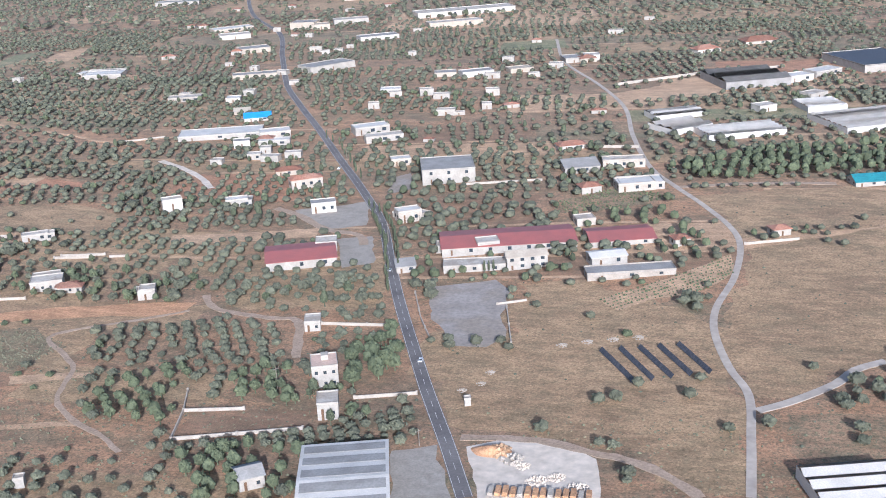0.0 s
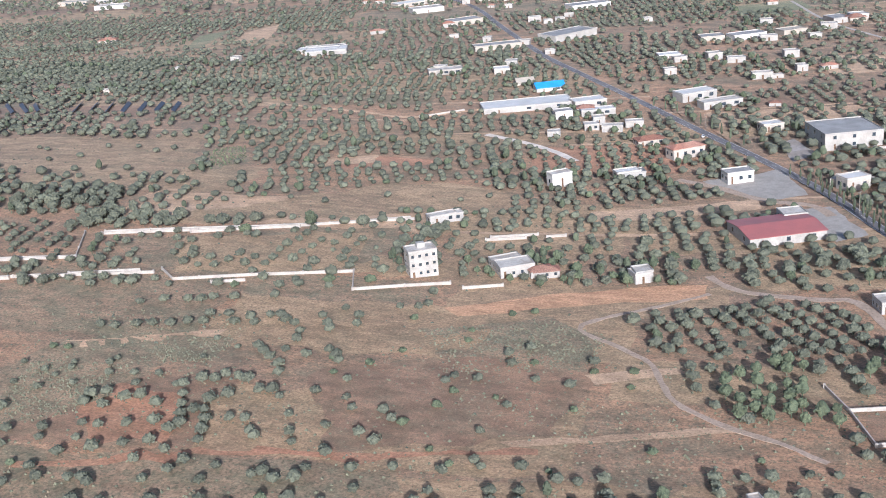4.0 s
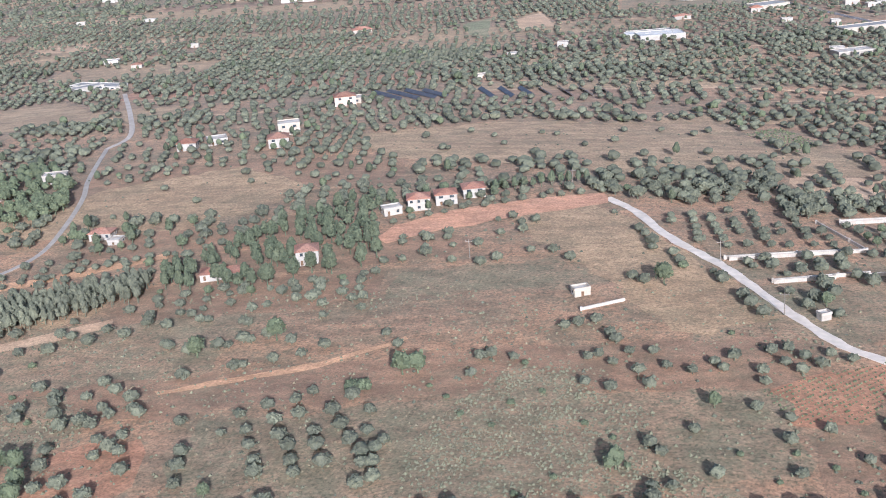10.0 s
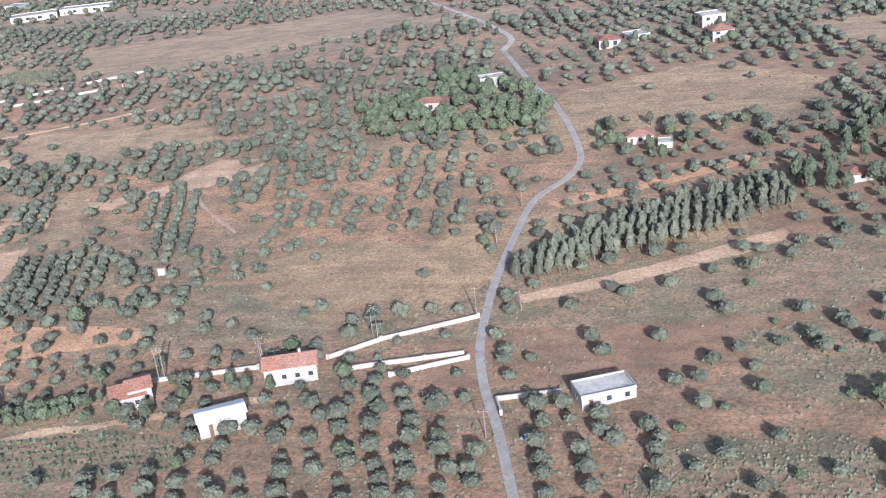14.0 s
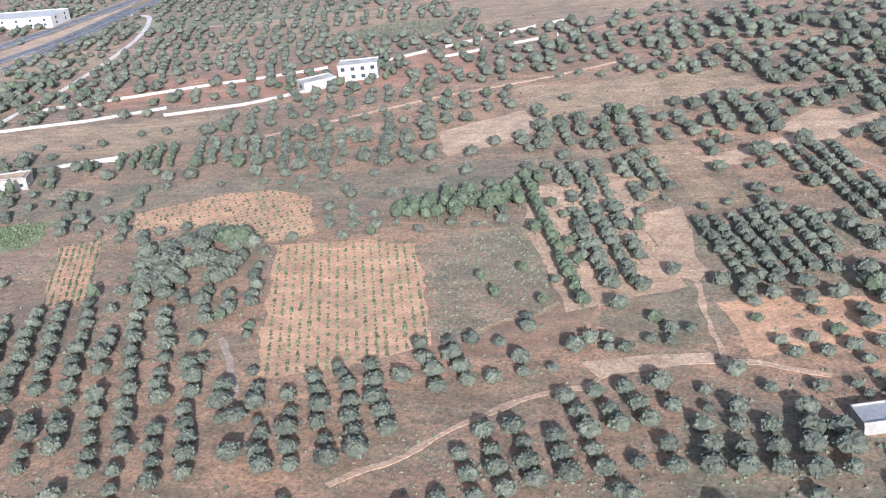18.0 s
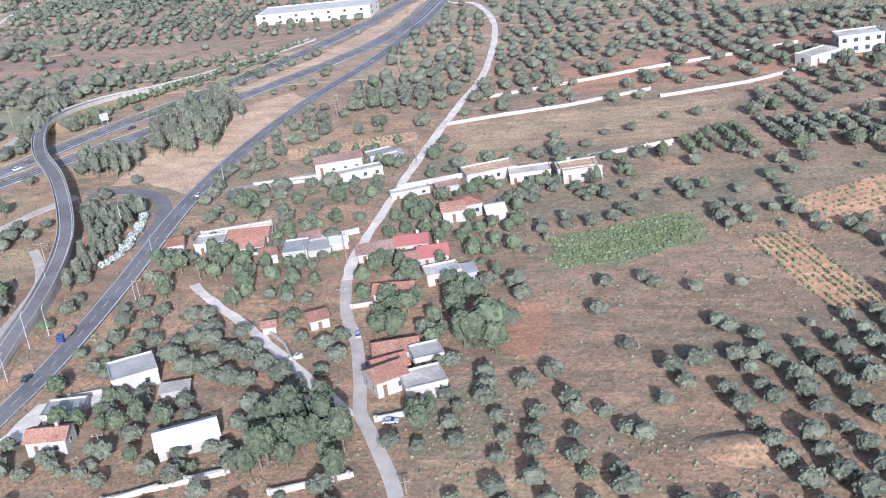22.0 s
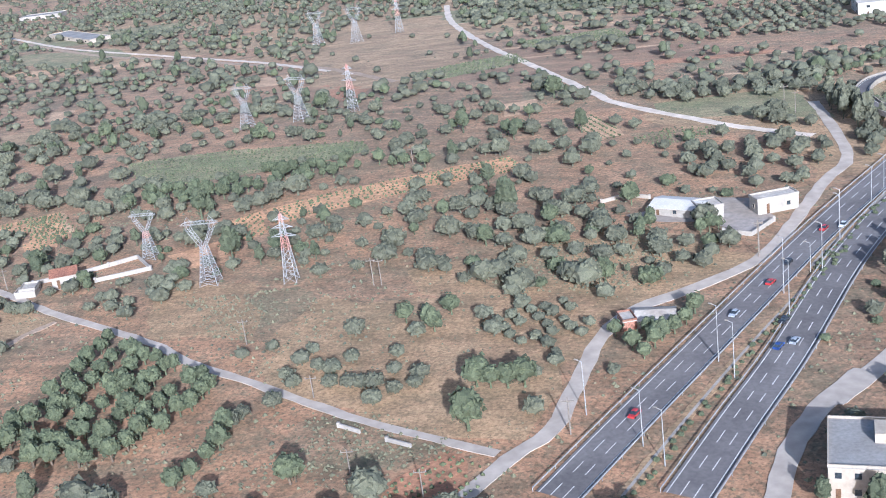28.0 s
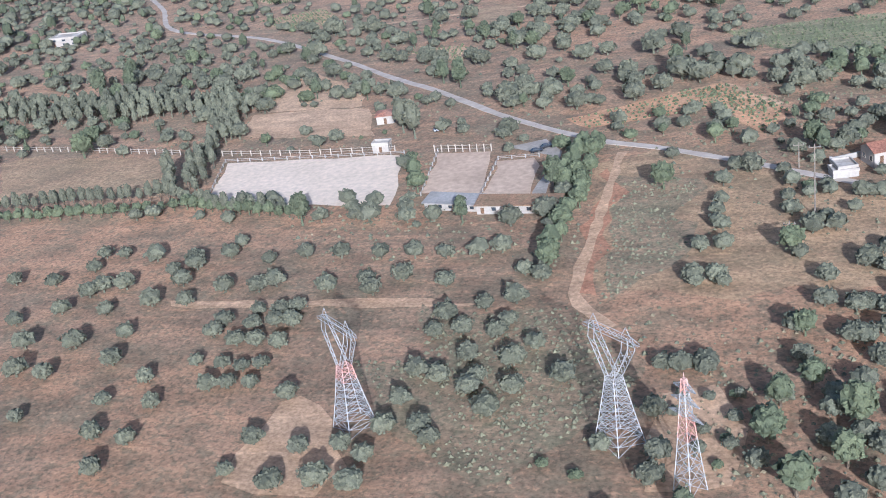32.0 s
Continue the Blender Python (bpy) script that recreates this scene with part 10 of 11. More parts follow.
field("plot", "dry tan meadow with short grass", [(-745.9, 454.8), (-698.6, 489.3), (-670.4, 448.1), (-709.6, 413.6)], STRAW, lift=0.08, keep=True)
field("plot", "dry tan meadow with short grass", [(-515.9, 387.1), (-458.9, 412.0), (-413.4, 411.1), (-411.8, 366.6), (-452.2, 344.4), (-496.6, 353.7)], STRAW, lift=0.08, keep=True)
stand("olive", 3.2, [(-488.5, 380.7), (-474.1, 389.3), (-458.4, 370.0), (-443.0, 385.8), (-431.2, 369.6), (-420.9, 395.5), (-477.8, 362.6), (-446.4, 357.2)])
field("plot", "small dark green crop plot", [(-557.3, 725.0), (-543.0, 748.2), (-529.2, 673.7), (-541.2, 675.4)], GRASS, lift=0.08, keep=True)
field("plot", "bare pale plot far out", [(-526.0, 732.6), (-512.7, 769.6), (-494.4, 703.3), (-513.7, 694.4)], PINK, lift=0.08, keep=True)
solar_row((-492.2, 483.6), (-481.4, 460.3), 1.0, 1.7)
solar_row((-483.7, 484.5), (-473.3, 461.5), 1.0, 1.7)
solar_row((-475.2, 485.5), (-465.2, 462.8), 1.0, 1.7)
solar_row((-466.7, 486.7), (-457.2, 464.2), 1.0, 1.7)
solar_row((-458.3, 488.0), (-449.2, 465.7), 1.0, 1.7)
solar_row((-449.9, 489.4), (-441.3, 467.4), 1.0, 1.7)
solar_row((-441.6, 490.8), (-433.3, 469.1), 1.0, 1.7)
field("plot", "dry tan meadow with short grass", [(-808.9, 436.8), (-686.2, 477.6), (-667.2, 454.1), (-676.0, 424.2), (-766.0, 376.0)], STRAW, lift=0.08, keep=True)
field("plot", "bare sandy patch between olives", [(-683.7, 269.2), (-676.2, 282.2), (-664.4, 281.0), (-667.7, 270.8), (-671.4, 262.3)], PINK, lift=0.08, keep=True)
field("plot", "bare sandy patch between olives", [(-701.9, 254.3), (-694.3, 256.7), (-690.6, 248.9), (-697.9, 248.4)], PINK, lift=0.08, keep=False)
field("plot", "bare orange patch between olives", [(-657.8, 186.0), (-653.4, 188.0), (-649.3, 182.0), (-653.8, 180.3)], ORANGE, lift=0.08, keep=False)
road("dirt_track", "faint farm track out of a sandy patch", 1.1, [(-676.6, 263.4), (-664.8, 247.7), (-651.0, 233.6)], DIRT, lift=0.105, ragged=0.25)
field("plot", "bare orange strip with olives", [(-691.7, 181.5), (-652.5, 187.1), (-650.6, 183.5), (-666.4, 177.4), (-690.3, 176.2)], ORANGE, lift=0.08, keep=False)
field("plot", "bare orange strip with olives", [(-689.9, 171.1), (-670.5, 177.3), (-666.1, 175.5), (-686.9, 167.7)], ORANGE, lift=0.08, keep=False)
field("plot", "sandy track between orchard rows", [(-698.8, 255.1), (-661.3, 277.3), (-658.1, 273.0), (-679.7, 257.4), (-696.3, 250.3)], PINK, lift=0.08, keep=True)
field("plot", "sandy strip below clipped trees", [(-715.1, 164.2), (-694.2, 167.9), (-692.9, 165.1), (-711.8, 158.0)], PINK, lift=0.08, keep=False)
field("plot", "pale earth path beside vegetables", [(-661.3, 146.8), (-614.0, 164.5), (-614.2, 161.9), (-661.0, 144.7)], PINK, lift=0.08, keep=False)
field("plot", "dry tan meadow with short grass", [(-757.5, 310.6), (-696.5, 318.6), (-686.4, 298.4), (-715.3, 285.3), (-739.7, 280.0)], STRAW, lift=0.08, keep=True)
stand("olive", 3.0, [(-738.7, 297.2), (-726.1, 289.2), (-726.2, 278.2), (-713.8, 312.5), (-704.8, 314.2), (-692.1, 294.9)])
field("plot", "dry tan meadow with short grass", [(-758.8, 416.4), (-667.6, 447.5), (-666.3, 430.6), (-746.0, 402.2)], STRAW, lift=0.08, keep=True)
road("dirt_track", "worn farm track beside a vineyard", 1.3, [(-782.1, 166.6), (-776.9, 159.0), (-770.3, 146.7)], DIRT, lift=0.105, ragged=0.25)
road("dirt_track", "pale farm track between olive plots", 1.4, [(-820.1, 278.5), (-798.4, 293.4), (-775.5, 308.5), (-752.7, 318.7), (-723.1, 335.4)], PINK, lift=0.105, ragged=0.25)
road("dirt_track", "pale path out of the village", 1.6, [(-877.1, 255.8), (-867.5, 259.1), (-856.9, 261.4)], WHITEGRAVEL, lift=0.105, ragged=0.25)
grove([(-859.0, 263.7), (-840.3, 271.5), (-833.8, 253.8), (-852.7, 250.9)], kind="leafy", gap=2.7, gap2=3.4, along=-69.8, size=2.3, fill=0.92, jitter=0.12)
grove([(-840.6, 274.7), (-791.3, 274.2), (-786.4, 257.5), (-832.7, 254.9)], kind="olive", gap=3.4, gap2=3.8, along=-68.9, size=3.0, fill=0.92, jitter=0.12)
stand("leafy", 5.2, [(-796.4, 203.8), (-793.7, 205.1)])
field("plot", "yellow weedy plot beside a highway", [(-918.8, 372.9), (-874.3, 382.3), (-860.3, 359.9), (-899.8, 341.0)], STRAW, lift=0.08, keep=False)
field("plot", "bare reddish ground beside a garden", [(-883.0, 174.4), (-877.4, 175.7), (-871.0, 163.9), (-875.5, 156.2), (-880.7, 163.4)], RED, lift=0.08, keep=False)
field("plot", "reddish dry meadow behind the village", [(-914.4, 286.3), (-865.1, 297.2), (-842.4, 297.5), (-843.6, 267.8), (-876.8, 262.0), (-907.2, 252.9)], STRAW, lift=0.08, keep=True)
stand("olive", 3.0, [(-892.9, 259.6), (-885.9, 269.2), (-873.4, 269.8), (-867.0, 271.9), (-859.4, 280.8), (-851.7, 281.7), (-901.2, 257.6)])
field("plot", "dry brown field beside the flyover", [(-998.7, 147.2), (-972.5, 149.0), (-973.2, 134.3), (-988.4, 133.4)], STRAW, lift=0.08, keep=False)
field("plot", "dry tan field with dark olives", [(-882.8, 129.7), (-849.1, 126.2), (-849.4, 118.9), (-879.8, 115.2)], STRAW, lift=0.08, keep=False)
field("plot", "bare orange plot below the highway", [(-958.0, 268.4), (-926.6, 279.5), (-923.9, 274.2), (-946.8, 264.6), (-955.3, 262.6)], ORANGE, lift=0.08, keep=True)
garden_wall([(-956.9, 211.0), (-941.2, 216.9), (-939.0, 211.3)], high=0.9, mat=WHITE)
garden_wall([(-927.5, 115.9), (-912.0, 123.7)], high=0.8, mat=STONEWALL)
garden_wall([(-901.4, 119.9), (-892.5, 124.4)], high=0.8, mat=STONEWALL)
garden_wall([(-917.2, 237.9), (-903.1, 244.6), (-893.0, 250.6)], high=0.8, mat=WHITE)
garden_wall([(-956.3, 243.2), (-939.3, 248.5)], high=0.7, mat=STONEWALL)
row([(-971.8, 195.9), (-970.8, 202.2), (-972.6, 212.6), (-976.2, 223.1)], kind="oleander", gap=1.5, size=2.3, jitter=0.3)
field("plot", "thin green meadow beside a farm track", [(-1089.0, 309.7), (-1056.7, 314.2), (-1047.8, 289.3), (-1070.6, 293.3)], GRASS, lift=0.08, keep=True)
field("plot", "reddish dry grass below the flyover", [(-1001.1, 141.5), (-976.5, 148.1), (-970.8, 136.7), (-998.5, 136.6)], RED, lift=0.08, keep=False)
field("plot", "weedy dry meadow inside the slip roads", [(-1010.8, 205.8), (-991.7, 208.8), (-985.6, 185.2), (-988.9, 171.1), (-1008.8, 170.8), (-1015.4, 191.6)], STRAW, lift=0.08, keep=False)
field("plot", "yellow dry grass beside the highway", [(-1112.4, 210.5), (-1089.5, 215.7), (-1068.3, 204.5), (-1074.3, 191.9), (-1095.7, 184.3)], STRAW, lift=0.08, keep=False)
field("vineyard", "bare orange soil of a planted plot", [(-955.3, 269.7), (-923.6, 280.8), (-923.0, 276.0), (-953.0, 262.9)], ORANGE, lift=0.085)
crops("vineyard_rows", "rows of low green vines", [(-955.3, 269.7), (-923.6, 280.8), (-923.0, 276.0), (-953.0, 262.9)], 1.7, 19.3, 1.2, 0.4, VINE)
field("vineyard", "bare weedy soil of a planted plot", [(-1180.9, 376.1), (-1150.5, 399.9), (-1140.7, 381.1), (-1167.0, 359.5)], GRASS, lift=0.085)
crops("vineyard_rows", "rows of low green vines", [(-1180.9, 376.1), (-1150.5, 399.9), (-1140.7, 381.1), (-1167.0, 359.5)], 1.7, 38.1, 1.2, 0.4, VINE)
field("vineyard", "bare weedy soil of a planted plot", [(-1153.7, 425.9), (-1119.0, 441.8), (-1110.2, 416.8), (-1144.3, 407.3)], GRASS, lift=0.085)
crops("vineyard_rows", "rows of low green vines", [(-1153.7, 425.9), (-1119.0, 441.8), (-1110.2, 416.8), (-1144.3, 407.3)], 1.7, 24.6, 1.2, 0.4, VINE)
field("plot", "pale earth strip between plots", [(-1177.3, 452.3), (-1099.9, 459.3), (-1097.2, 450.3), (-1170.5, 440.4)], PINK, lift=0.08, keep=False)
field("plot", "reddish earth strip between plots", [(-1108.7, 365.0), (-1062.2, 374.5), (-1060.5, 367.9), (-1105.0, 358.1)], RED, lift=0.08, keep=False)
field("plot", "reddish earth strip far out", [(-1224.1, 698.8), (-1172.4, 703.5), (-1090.3, 693.4), (-1086.8, 674.6), (-1165.8, 681.0)], RED, lift=0.08, keep=False)
road_sign(-1025.9, 295.2, 25)
field("plot", "open dry meadow below pylons", [(-1253.5, 521.2), (-1207.3, 523.3), (-1178.5, 434.6), (-1163.6, 391.5), (-1181.5, 350.2), (-1206.7, 357.0), (-1234.1, 407.4)], STRAW, lift=0.08, keep=True)
field("plot", "bare reddish patch below a pylon", [(-1210.1, 367.7), (-1194.3, 361.8), (-1185.5, 337.2), (-1200.0, 336.0)], RED, lift=0.08, keep=False)
field("plot", "pale earth strip between scrub", [(-1414.1, 473.2), (-1328.8, 469.4), (-1320.1, 457.3), (-1390.2, 450.2)], PINK, lift=0.08, keep=False)
field("plot", "green crop plot behind scrub", [(-1443.4, 523.5), (-1378.2, 518.9), (-1353.1, 488.8), (-1414.8, 489.1)], GRASS, lift=0.08, keep=True)
field("plot", "bare pale patch among olives", [(-1136.5, 317.0), (-1127.6, 322.2), (-1126.9, 304.1), (-1134.3, 302.2)], PINK, lift=0.08, keep=False)
field("plot", "thin green meadow beside a farm track", [(-1094.4, 308.0), (-1057.0, 322.7), (-1059.2, 294.8), (-1081.6, 293.8), (-1092.8, 299.7)], GRASS, lift=0.08, keep=True)
road("dirt_track", "pale track far behind the pylons", 2.3, [(-1491.7, 592.4), (-1414.8, 531.8), (-1331.6, 480.9), (-1267.2, 438.5), (-1219.7, 397.7)], WHITEGRAVEL, lift=0.105, ragged=0.25)
field("plot", "reddish bare strip along a hedge", [(-1254.6, 196.1), (-1251.0, 193.0), (-1249.4, 167.9), (-1249.1, 147.3), (-1251.1, 148.8), (-1252.7, 170.3)], RED, lift=0.08, keep=False)
field("plot", "bare pale patch among scrub", [(-1323.7, 370.6), (-1312.5, 372.1), (-1305.8, 352.0), (-1316.6, 355.7)], PINK, lift=0.08, keep=True)
field("plot", "bare orange patch below a vineyard", [(-1233.2, 219.9), (-1224.8, 221.4), (-1221.7, 214.0), (-1228.0, 210.4)], ORANGE, lift=0.08, keep=True)
field("vineyard", "bare pale soil of a planted plot", [(-1419.0, 388.5), (-1390.2, 400.7), (-1379.3, 380.3), (-1407.0, 376.4)], PINK, lift=0.085)
crops("vineyard_rows", "rows of low green vines", [(-1419.0, 388.5), (-1390.2, 400.7), (-1379.3, 380.3), (-1407.0, 376.4)], 1.7, 23.0, 1.2, 0.4, VINE)
field("vineyard", "bare weedy soil of a planted plot", [(-1396.8, 348.4), (-1379.0, 360.7), (-1361.3, 336.8), (-1378.6, 329.7)], STRAW, lift=0.085)
crops("vineyard_rows", "rows of low green vines", [(-1396.8, 348.4), (-1379.0, 360.7), (-1361.3, 336.8), (-1378.6, 329.7)], 1.7, 34.6, 1.2, 0.4, VINE)
field("plot", "dry tan meadow with short grass", [(-1323.9, 337.1), (-1307.2, 340.2), (-1296.5, 318.1), (-1307.1, 307.8)], STRAW, lift=0.08, keep=True)
field("plot", "green crop plot beside a track", [(-1412.3, 501.1), (-1403.8, 521.8), (-1376.9, 500.0), (-1373.2, 471.2), (-1397.3, 475.4)], GRASS, lift=0.08, keep=True)

field("plot", "yellow dry grass with scattered trees", [(-1150.2, 157.8), (-1147.2, 188.5), (-1135.2, 184.0), (-1111.1, 185.9), (-1093.4, 204.8), (-1074.5, 205.0), (-1076.0, 191.5), (-1091.5, 177.8), (-1094.7, 152.3), (-1098.6, 140.2), (-1113.6, 140.5), (-1136.2, 149.4)], STRAW, lift=0.075, keep=False)
field("plot", "yellow dry grass below a pylon", [(-1187.7, 196.3), (-1162.8, 194.7), (-1153.6, 167.7), (-1175.4, 171.3)], STRAW, lift=0.075, keep=False)
field("plot", "sandy soil between orchard rows", [(-720.0, 179.9), (-735.6, 218.8), (-737.1, 237.8), (-710.2, 249.0), (-705.3, 238.6), (-713.1, 225.6), (-699.8, 190.9), (-703.1, 189.2), (-712.1, 184.8)], PINK, lift=0.075, keep=False)
row([(-1032.0, 317.0), (-1023.0, 332.0), (-1013.0, 349.0), (-1002.0, 372.0)], kind="leafy", gap=2.2, size=2.2, jitter=0.3)
row([(-1030.0, 316.0), (-1021.0, 331.0), (-1011.0, 348.0), (-1000.0, 371.0)], kind="bush", gap=1.8, size=1.9, jitter=0.3)

stand("olive", 3.4, [(-864.0, 184.4), (-857.2, 186.6), (-855.2, 184.3), (-872.2, 148.7), (-868.3, 152.2), (-864.6, 144.0), (-857.9, 161.5), (-850.3, 154.5), (-847.0, 156.4), (-859.2, 141.1), (-855.6, 136.8), (-853.1, 135.5), (-861.8, 129.4), (-848.1, 182.0), (-840.5, 184.1), (-844.0, 169.4), (-842.3, 167.5), (-838.8, 158.3), (-863.9, 173.4), (-850.7, 144.6)])
grove([(-830.5, 158.6), (-820.2, 150.6), (-822.8, 124.3), (-832.7, 123.5), (-835.8, 139.3)], kind="leafy", gap=3.4, gap2=5.0, along=-63.0, size=3.6, jitter=0.15)
take_poly([(-883.2, 192.1), (-869.8, 204.7), (-843.0, 208.9), (-815.2, 202.3), (-822.8, 124.3), (-849.3, 122.3), (-861.1, 135.1), (-872.1, 157.5)])
stand("olive", 3.2, [(-1228.0, 471.6), (-1205.4, 460.9), (-1230.9, 432.5), (-1184.5, 411.7), (-1196.0, 382.4), (-1177.7, 365.4), (-1171.5, 400.3), (-1218.6, 381.1), (-1188.0, 452.7), (-1214.4, 412.8)])

# ---- the patchwork of olive plots that fills the rest of the land ----
PLOTS = {STRAW: "plot of dry straw-coloured grass", SCRUB: "plot of weedy grey-green scrub", RED: "plot of bare reddish soil", PINK: "plot of pale tan soil", GRASS: "plot of thin green crop", BROWN: "plot of ploughed brown soil"}


def patchwork():
    rnd = random.Random(11)
    lean = 8
    c, s = math.cos(radians(lean)), math.sin(radians(lean))
    v = -150
    while v < 2600:
        deep = rnd.uniform(18, 38) * (1 + max(0, v - 400) / 700)
        u = -2300
        while u < 700:
            wide = rnd.uniform(50, 130) * (1 + max(0, v - 400) / 900)
            far = v > 420
            sort = rnd.random()
            gap = rnd.uniform(4.6, 6.0) * (1.0 if v < 420 else 1.05 if v < 900 else 1.75)
            fill = 0.93 if sort < 0.56 else 0.72 if sort < 0.78 else 0.38 if sort < 0.92 else 0.1
            size = rnd.uniform(2.7, 3.7) * (1.0 if v < 330 else 1.12 if v < 900 else 1.8)
            wild = u < -1040 and v < 900
            if wild:
                fill = max(fill, 0.5)
            turn = radians(lean + rnd.choice((0, 0, 8, -6, 4)))
            ca, sa = math.cos(turn), math.sin(turn)
            mu, mv = u + wide / 2, v + deep / 2
            mx, my = c * mu - s * mv, s * mu + c * mv
            skin = rnd.random()
            if 130 < my < 1500 and -700 - 1.35 * my < mx < 40 + 0.1 * my and skin < (0.56 if my > 330 else 0.42):
                near = my < 330
                mat = STRAW if skin < 0.22 else SCRUB if skin < 0.36 else BROWN if skin < 0.42 or near else RED if skin < 0.47 else PINK if skin < 0.52 else GRASS
                skew = [rnd.uniform(-3, 3) for _ in range(8)]
                quad = [(u + skew[0], v + skew[1]), (u + wide + skew[2], v + skew[3]), (u + wide + skew[4], v + deep + skew[5]), (u + skew[6], v + deep + skew[7])]
                field("olive_plot", PLOTS[mat], [(c * a - s * b, s * a + c * b) for a, b in quad], mat, lift=0.03, keep=False, fine=9 if my < 520 else 30)
            if my > 330 and rnd.random() < 0.3:
                edge = [(c * (u + a) - s * (v + b), s * (u + a) + c * (v + b)) for a, b in ((0, -0.9), (wide, -0.9), (wide, 0.6 + my / 900), (0, 0.6 + my / 900))]
                field("field_margin", "pale earth track along a plot", edge, PINK, lift=0.045, keep=False, fine=30)
            loose = 0.45 if wild else 0.2
            n = int(max(wide, deep) / gap) + 1
            for j in range(-n, n + 1):
                for i in range(-n, n + 1):
                    du, dv = i * gap + rnd.uniform(-loose, loose) * gap, j * gap * 0.95 + rnd.uniform(-loose, loose) * gap
                    pu, pv = mu + ca * du - sa * dv, mv + sa * du + ca * dv
                    if not (u < pu < u + wide and v < pv < v + deep) or rnd.random() > fill:
                        continue
                    x, y = c * pu - s * pv, s * pu + c * pv
                    # only the land that the flight overlooks
                    if y < 95 or y > 2150 or x < -560 - 1.35 * y - 560 or x > 60 + 0.12 * y or is_taken(x, y):
                        continue
                    kind = "olive" if rnd.random() < (0.8 if wild else 0.93) else rnd.choice(("leafy", "bush", "pine"))
                    plant(kind, x, y, size * max(0.45, rnd.gauss(1, 0.3 if wild else 0.15)))
            u += wide + rnd.uniform(0, 4)
        v += deep + rnd.uniform(0, 3)


def gardens():
    """The trees that stand round the houses."""
    rnd = random.Random(17)
    for x, y, w in HOMES:
        for k in range(12 if y < 420 else 10):
            a, q = rnd.uniform(0, 6.28), w * 0.5 + rnd.uniform(1.8, 8)
            px, py = x + q * math.cos(a), y + q * math.sin(a)
            if not is_taken(px, py):
                plant(rnd.choice(("olive", "leafy", "leafy", "pine", "olive", "bush")), px, py, rnd.uniform(2.4, 4.2))
                take_disc(px, py, 1.2)


gardens()
patchwork()


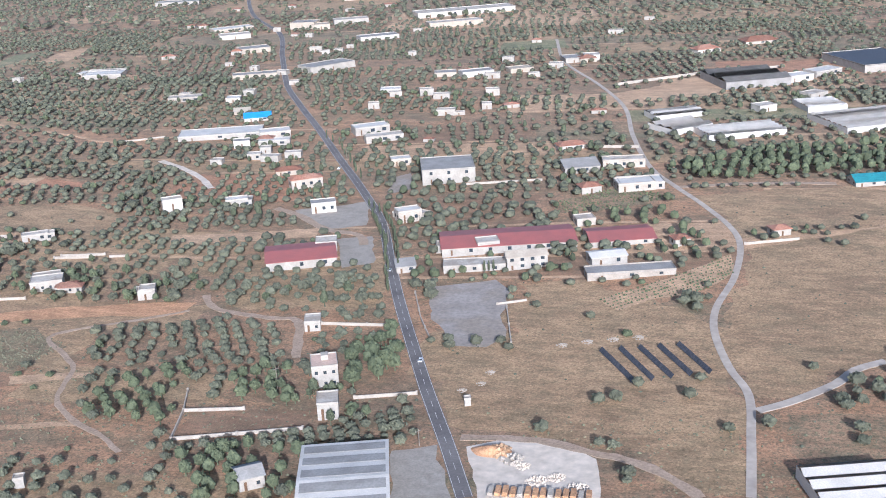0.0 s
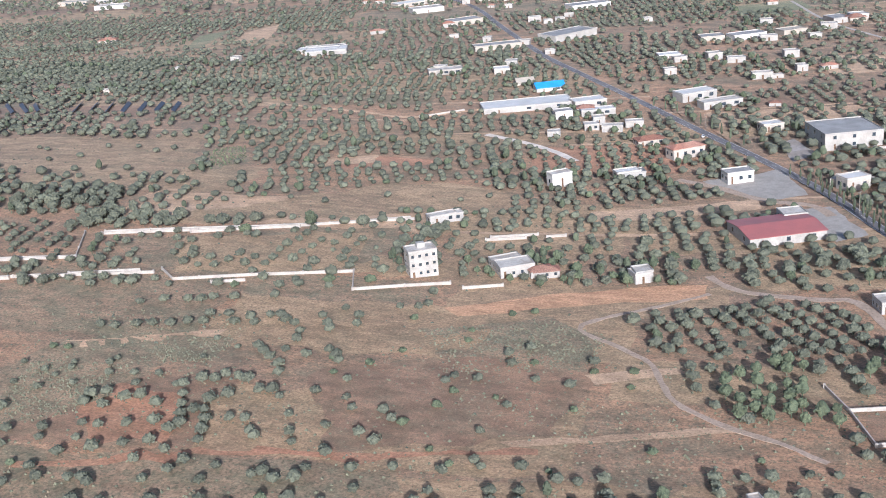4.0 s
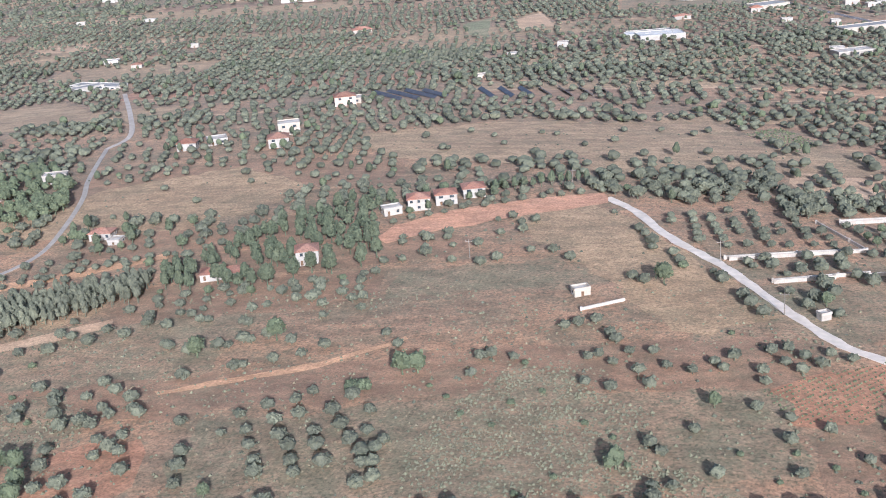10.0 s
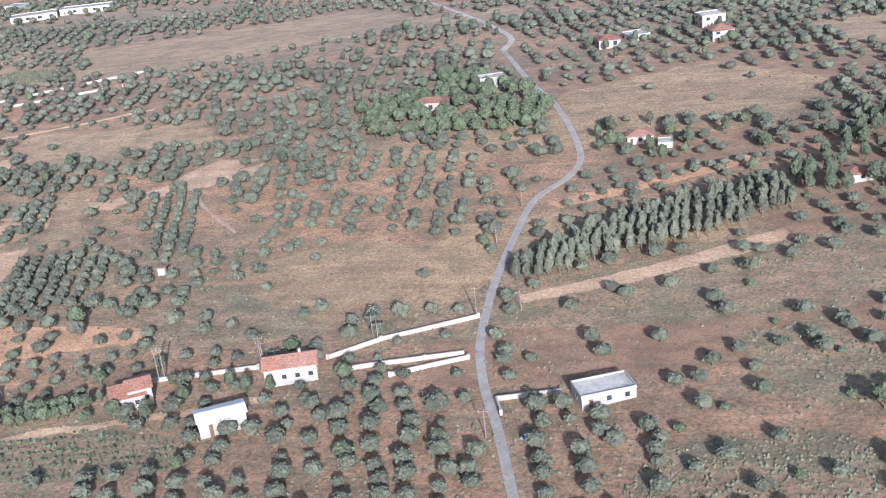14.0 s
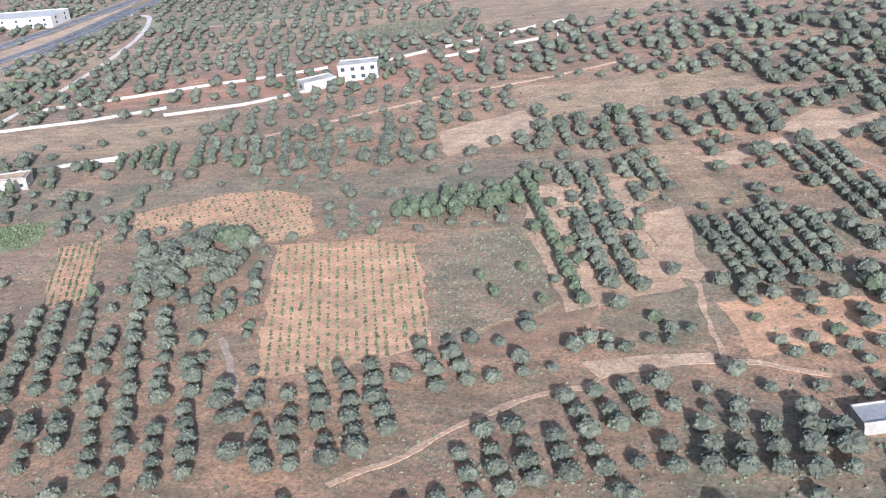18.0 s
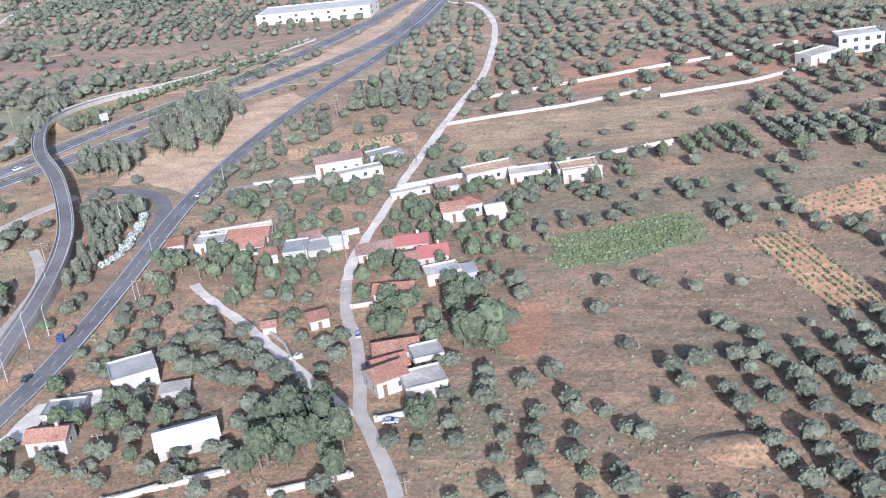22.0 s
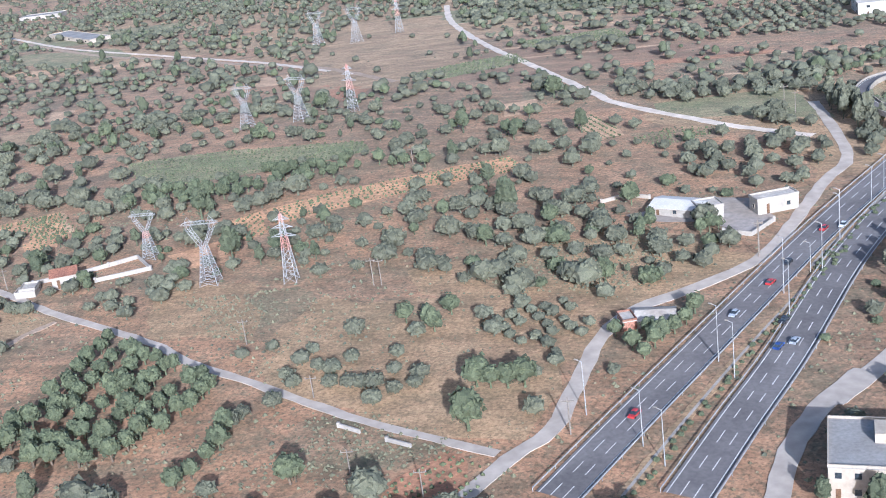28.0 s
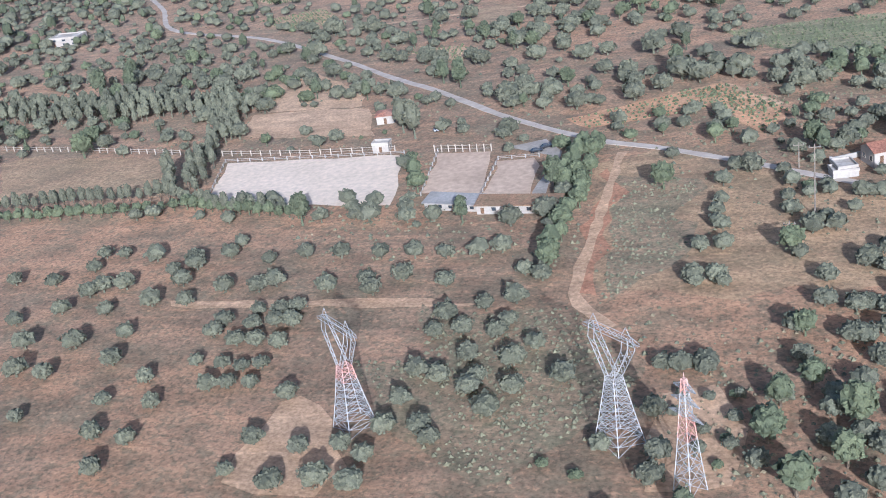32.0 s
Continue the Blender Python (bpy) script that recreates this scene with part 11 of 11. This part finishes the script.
# ---- trees out of the list of places ----
def raise_trees():
    rnd = random.Random(5)
    shapes = {}
    for kind, k in KINDS.items():
        for grade, (n, r, sprigs, core) in enumerate(((72, 0.10, 70, 2), (30, 0.125, 16, 2), (0, 0.2, 0, 2), (0, 0.2, 0, 1))):
            shapes[kind, grade] = [crown(31 * i + grade, int(n * (1.4 if k["high"] > 1 and grade < 2 else 1)), r * (0.8 if k["wide"] < 0.7 else 1), k["low"], k["wide"], k["high"], k["cone"], sprigs, core) for i in range(6)]
    near = sorted((p for p in PLANTS if p[2] < 420), key=lambda p: p[2])
    single = {id(p) for kind in KINDS for p in [q for q in near if q[0] == kind][:280 if kind == "olive" else 60]}
    things = {}
    for kind, k in KINDS.items():
        for i in range(6):
            vs, fs = shapes[kind, 0][i]
            things[kind, i] = (mesh_of(kind + "_crown", vs, fs, k["mat"]), trunk_mesh(i, k["low"] + 0.1, 0.05))
    heaps = {}
    for p in PLANTS:
        kind, x, y, size = p
        i, turn = rnd.randrange(6), rnd.uniform(0, 360)
        k = KINDS[kind]
        if id(p) in single:
            name = kind + ("_tree" if kind != "bush" else "")
            root = tagged(new(name), k["label"], k["cat"], "trees on the dry plots")
            root.matrix_basis = pose(x, y, gz(x, y), 0, 0, turn) @ Matrix.Diagonal((size, size, size * rnd.uniform(0.9, 1.12), 1))
            for nm, me in (("crown", things[kind, i][0]), ("trunk", things[kind, i][1])):
                o = new(nm, me)
                o.parent = root
            continue
        grade = 0 if y < 158 or (size > 4.4 and y < 330) else 1 if y < 320 else 2 if y < 640 else 3
        heaps.setdefault((kind, grade, int((x + 3000) // 400)), []).append((x, y, size, i, radians(turn)))
    for (kind, grade, _), spots in heaps.items():
        vs, fs, base = [], [], 0
        z = ground([q[0] for q in spots], [q[1] for q in spots])
        for (x, y, size, i, turn), zz in zip(spots, z):
            sv, sf = shapes[kind, grade][i]
            c, s = math.cos(turn) * size, math.sin(turn) * size
            vs.append(np.column_stack([x + sv[:, 0] * c - sv[:, 1] * s, y + sv[:, 0] * s + sv[:, 1] * c, zz + sv[:, 2] * size]))
            fs.append(np.array(sf) + base)
            base += len(sv)
            if grade < 2:
                r, h = 0.055 * size, KINDS[kind]["low"] * size
                tv = np.array([(x + r * a, y + r * b, zz - 0.2) for a, b in ((1, 0), (-0.5, 0.87), (-0.5, -0.87))] + [(x, y, zz + h)])
                vs.append(tv)
                fs.append(np.array([(0, 1, 3), (1, 2, 3), (2, 0, 3)]) + base)
                base += 4
        v, f = np.concatenate(vs), np.concatenate(fs)
        me = bpy.data.meshes.new("grove")
        me.vertices.add(len(v))
        me.vertices.foreach_set("co", v.ravel())
        me.loops.add(f.size)
        me.loops.foreach_set("vertex_index", f.ravel().astype(np.int32))
        me.polygons.add(len(f))
        me.polygons.foreach_set("loop_start", np.arange(0, f.size, 3, dtype=np.int32))
        me.polygons.foreach_set("use_smooth", np.zeros(len(f), bool))
        me.update(calc_edges=True)
        me.materials.append(KINDS[kind]["mat"])
        tagged(new(("thicket" if kind == "bush" else kind + "_grove"), me), "many " + KINDS[kind]["label"].replace("tree", "trees"), "trees", kind="stuff")


raise_trees()


# ---- low herbs and grass tufts on the open ground ----
def tufts(count, y0, y1, mat, name, label, seed, small, large):
    rnd = random.Random(seed)
    vs, fs = [], []
    for _ in range(count):
        y = y0 + (y1 - y0) * rnd.random() ** 1.2
        x = rnd.uniform(-1120 - 1.1 * y, 60)
        if noise.noise(Vector((x * 0.025, y * 0.05, 3))) < rnd.uniform(-0.35, 0.3) or is_paved(x, y):
            continue
        r = rnd.uniform(small, large)
        v, f = dome(rnd, x, y, gz(x, y), r)
        fs += [tuple(i + len(vs) for i in t) for t in f]
        vs += v
    tagged(new(name, mesh_of(name, vs, fs, mat)), label, "undergrowth", kind="stuff")


tufts(30000, 95, 240, DRYBUSH, "dry_tufts", "scattered dry grass tufts and herbs on open ground", 21, 0.2, 0.5)
tufts(34000, 95, 240, HERB, "green_herbs", "scattered low green herbs on open ground", 23, 0.22, 0.6)
tufts(9000, 95, 420, OLIVE, "low_shrubs", "scattered low grey-green shrubs on open ground", 22, 0.25, 0.7)
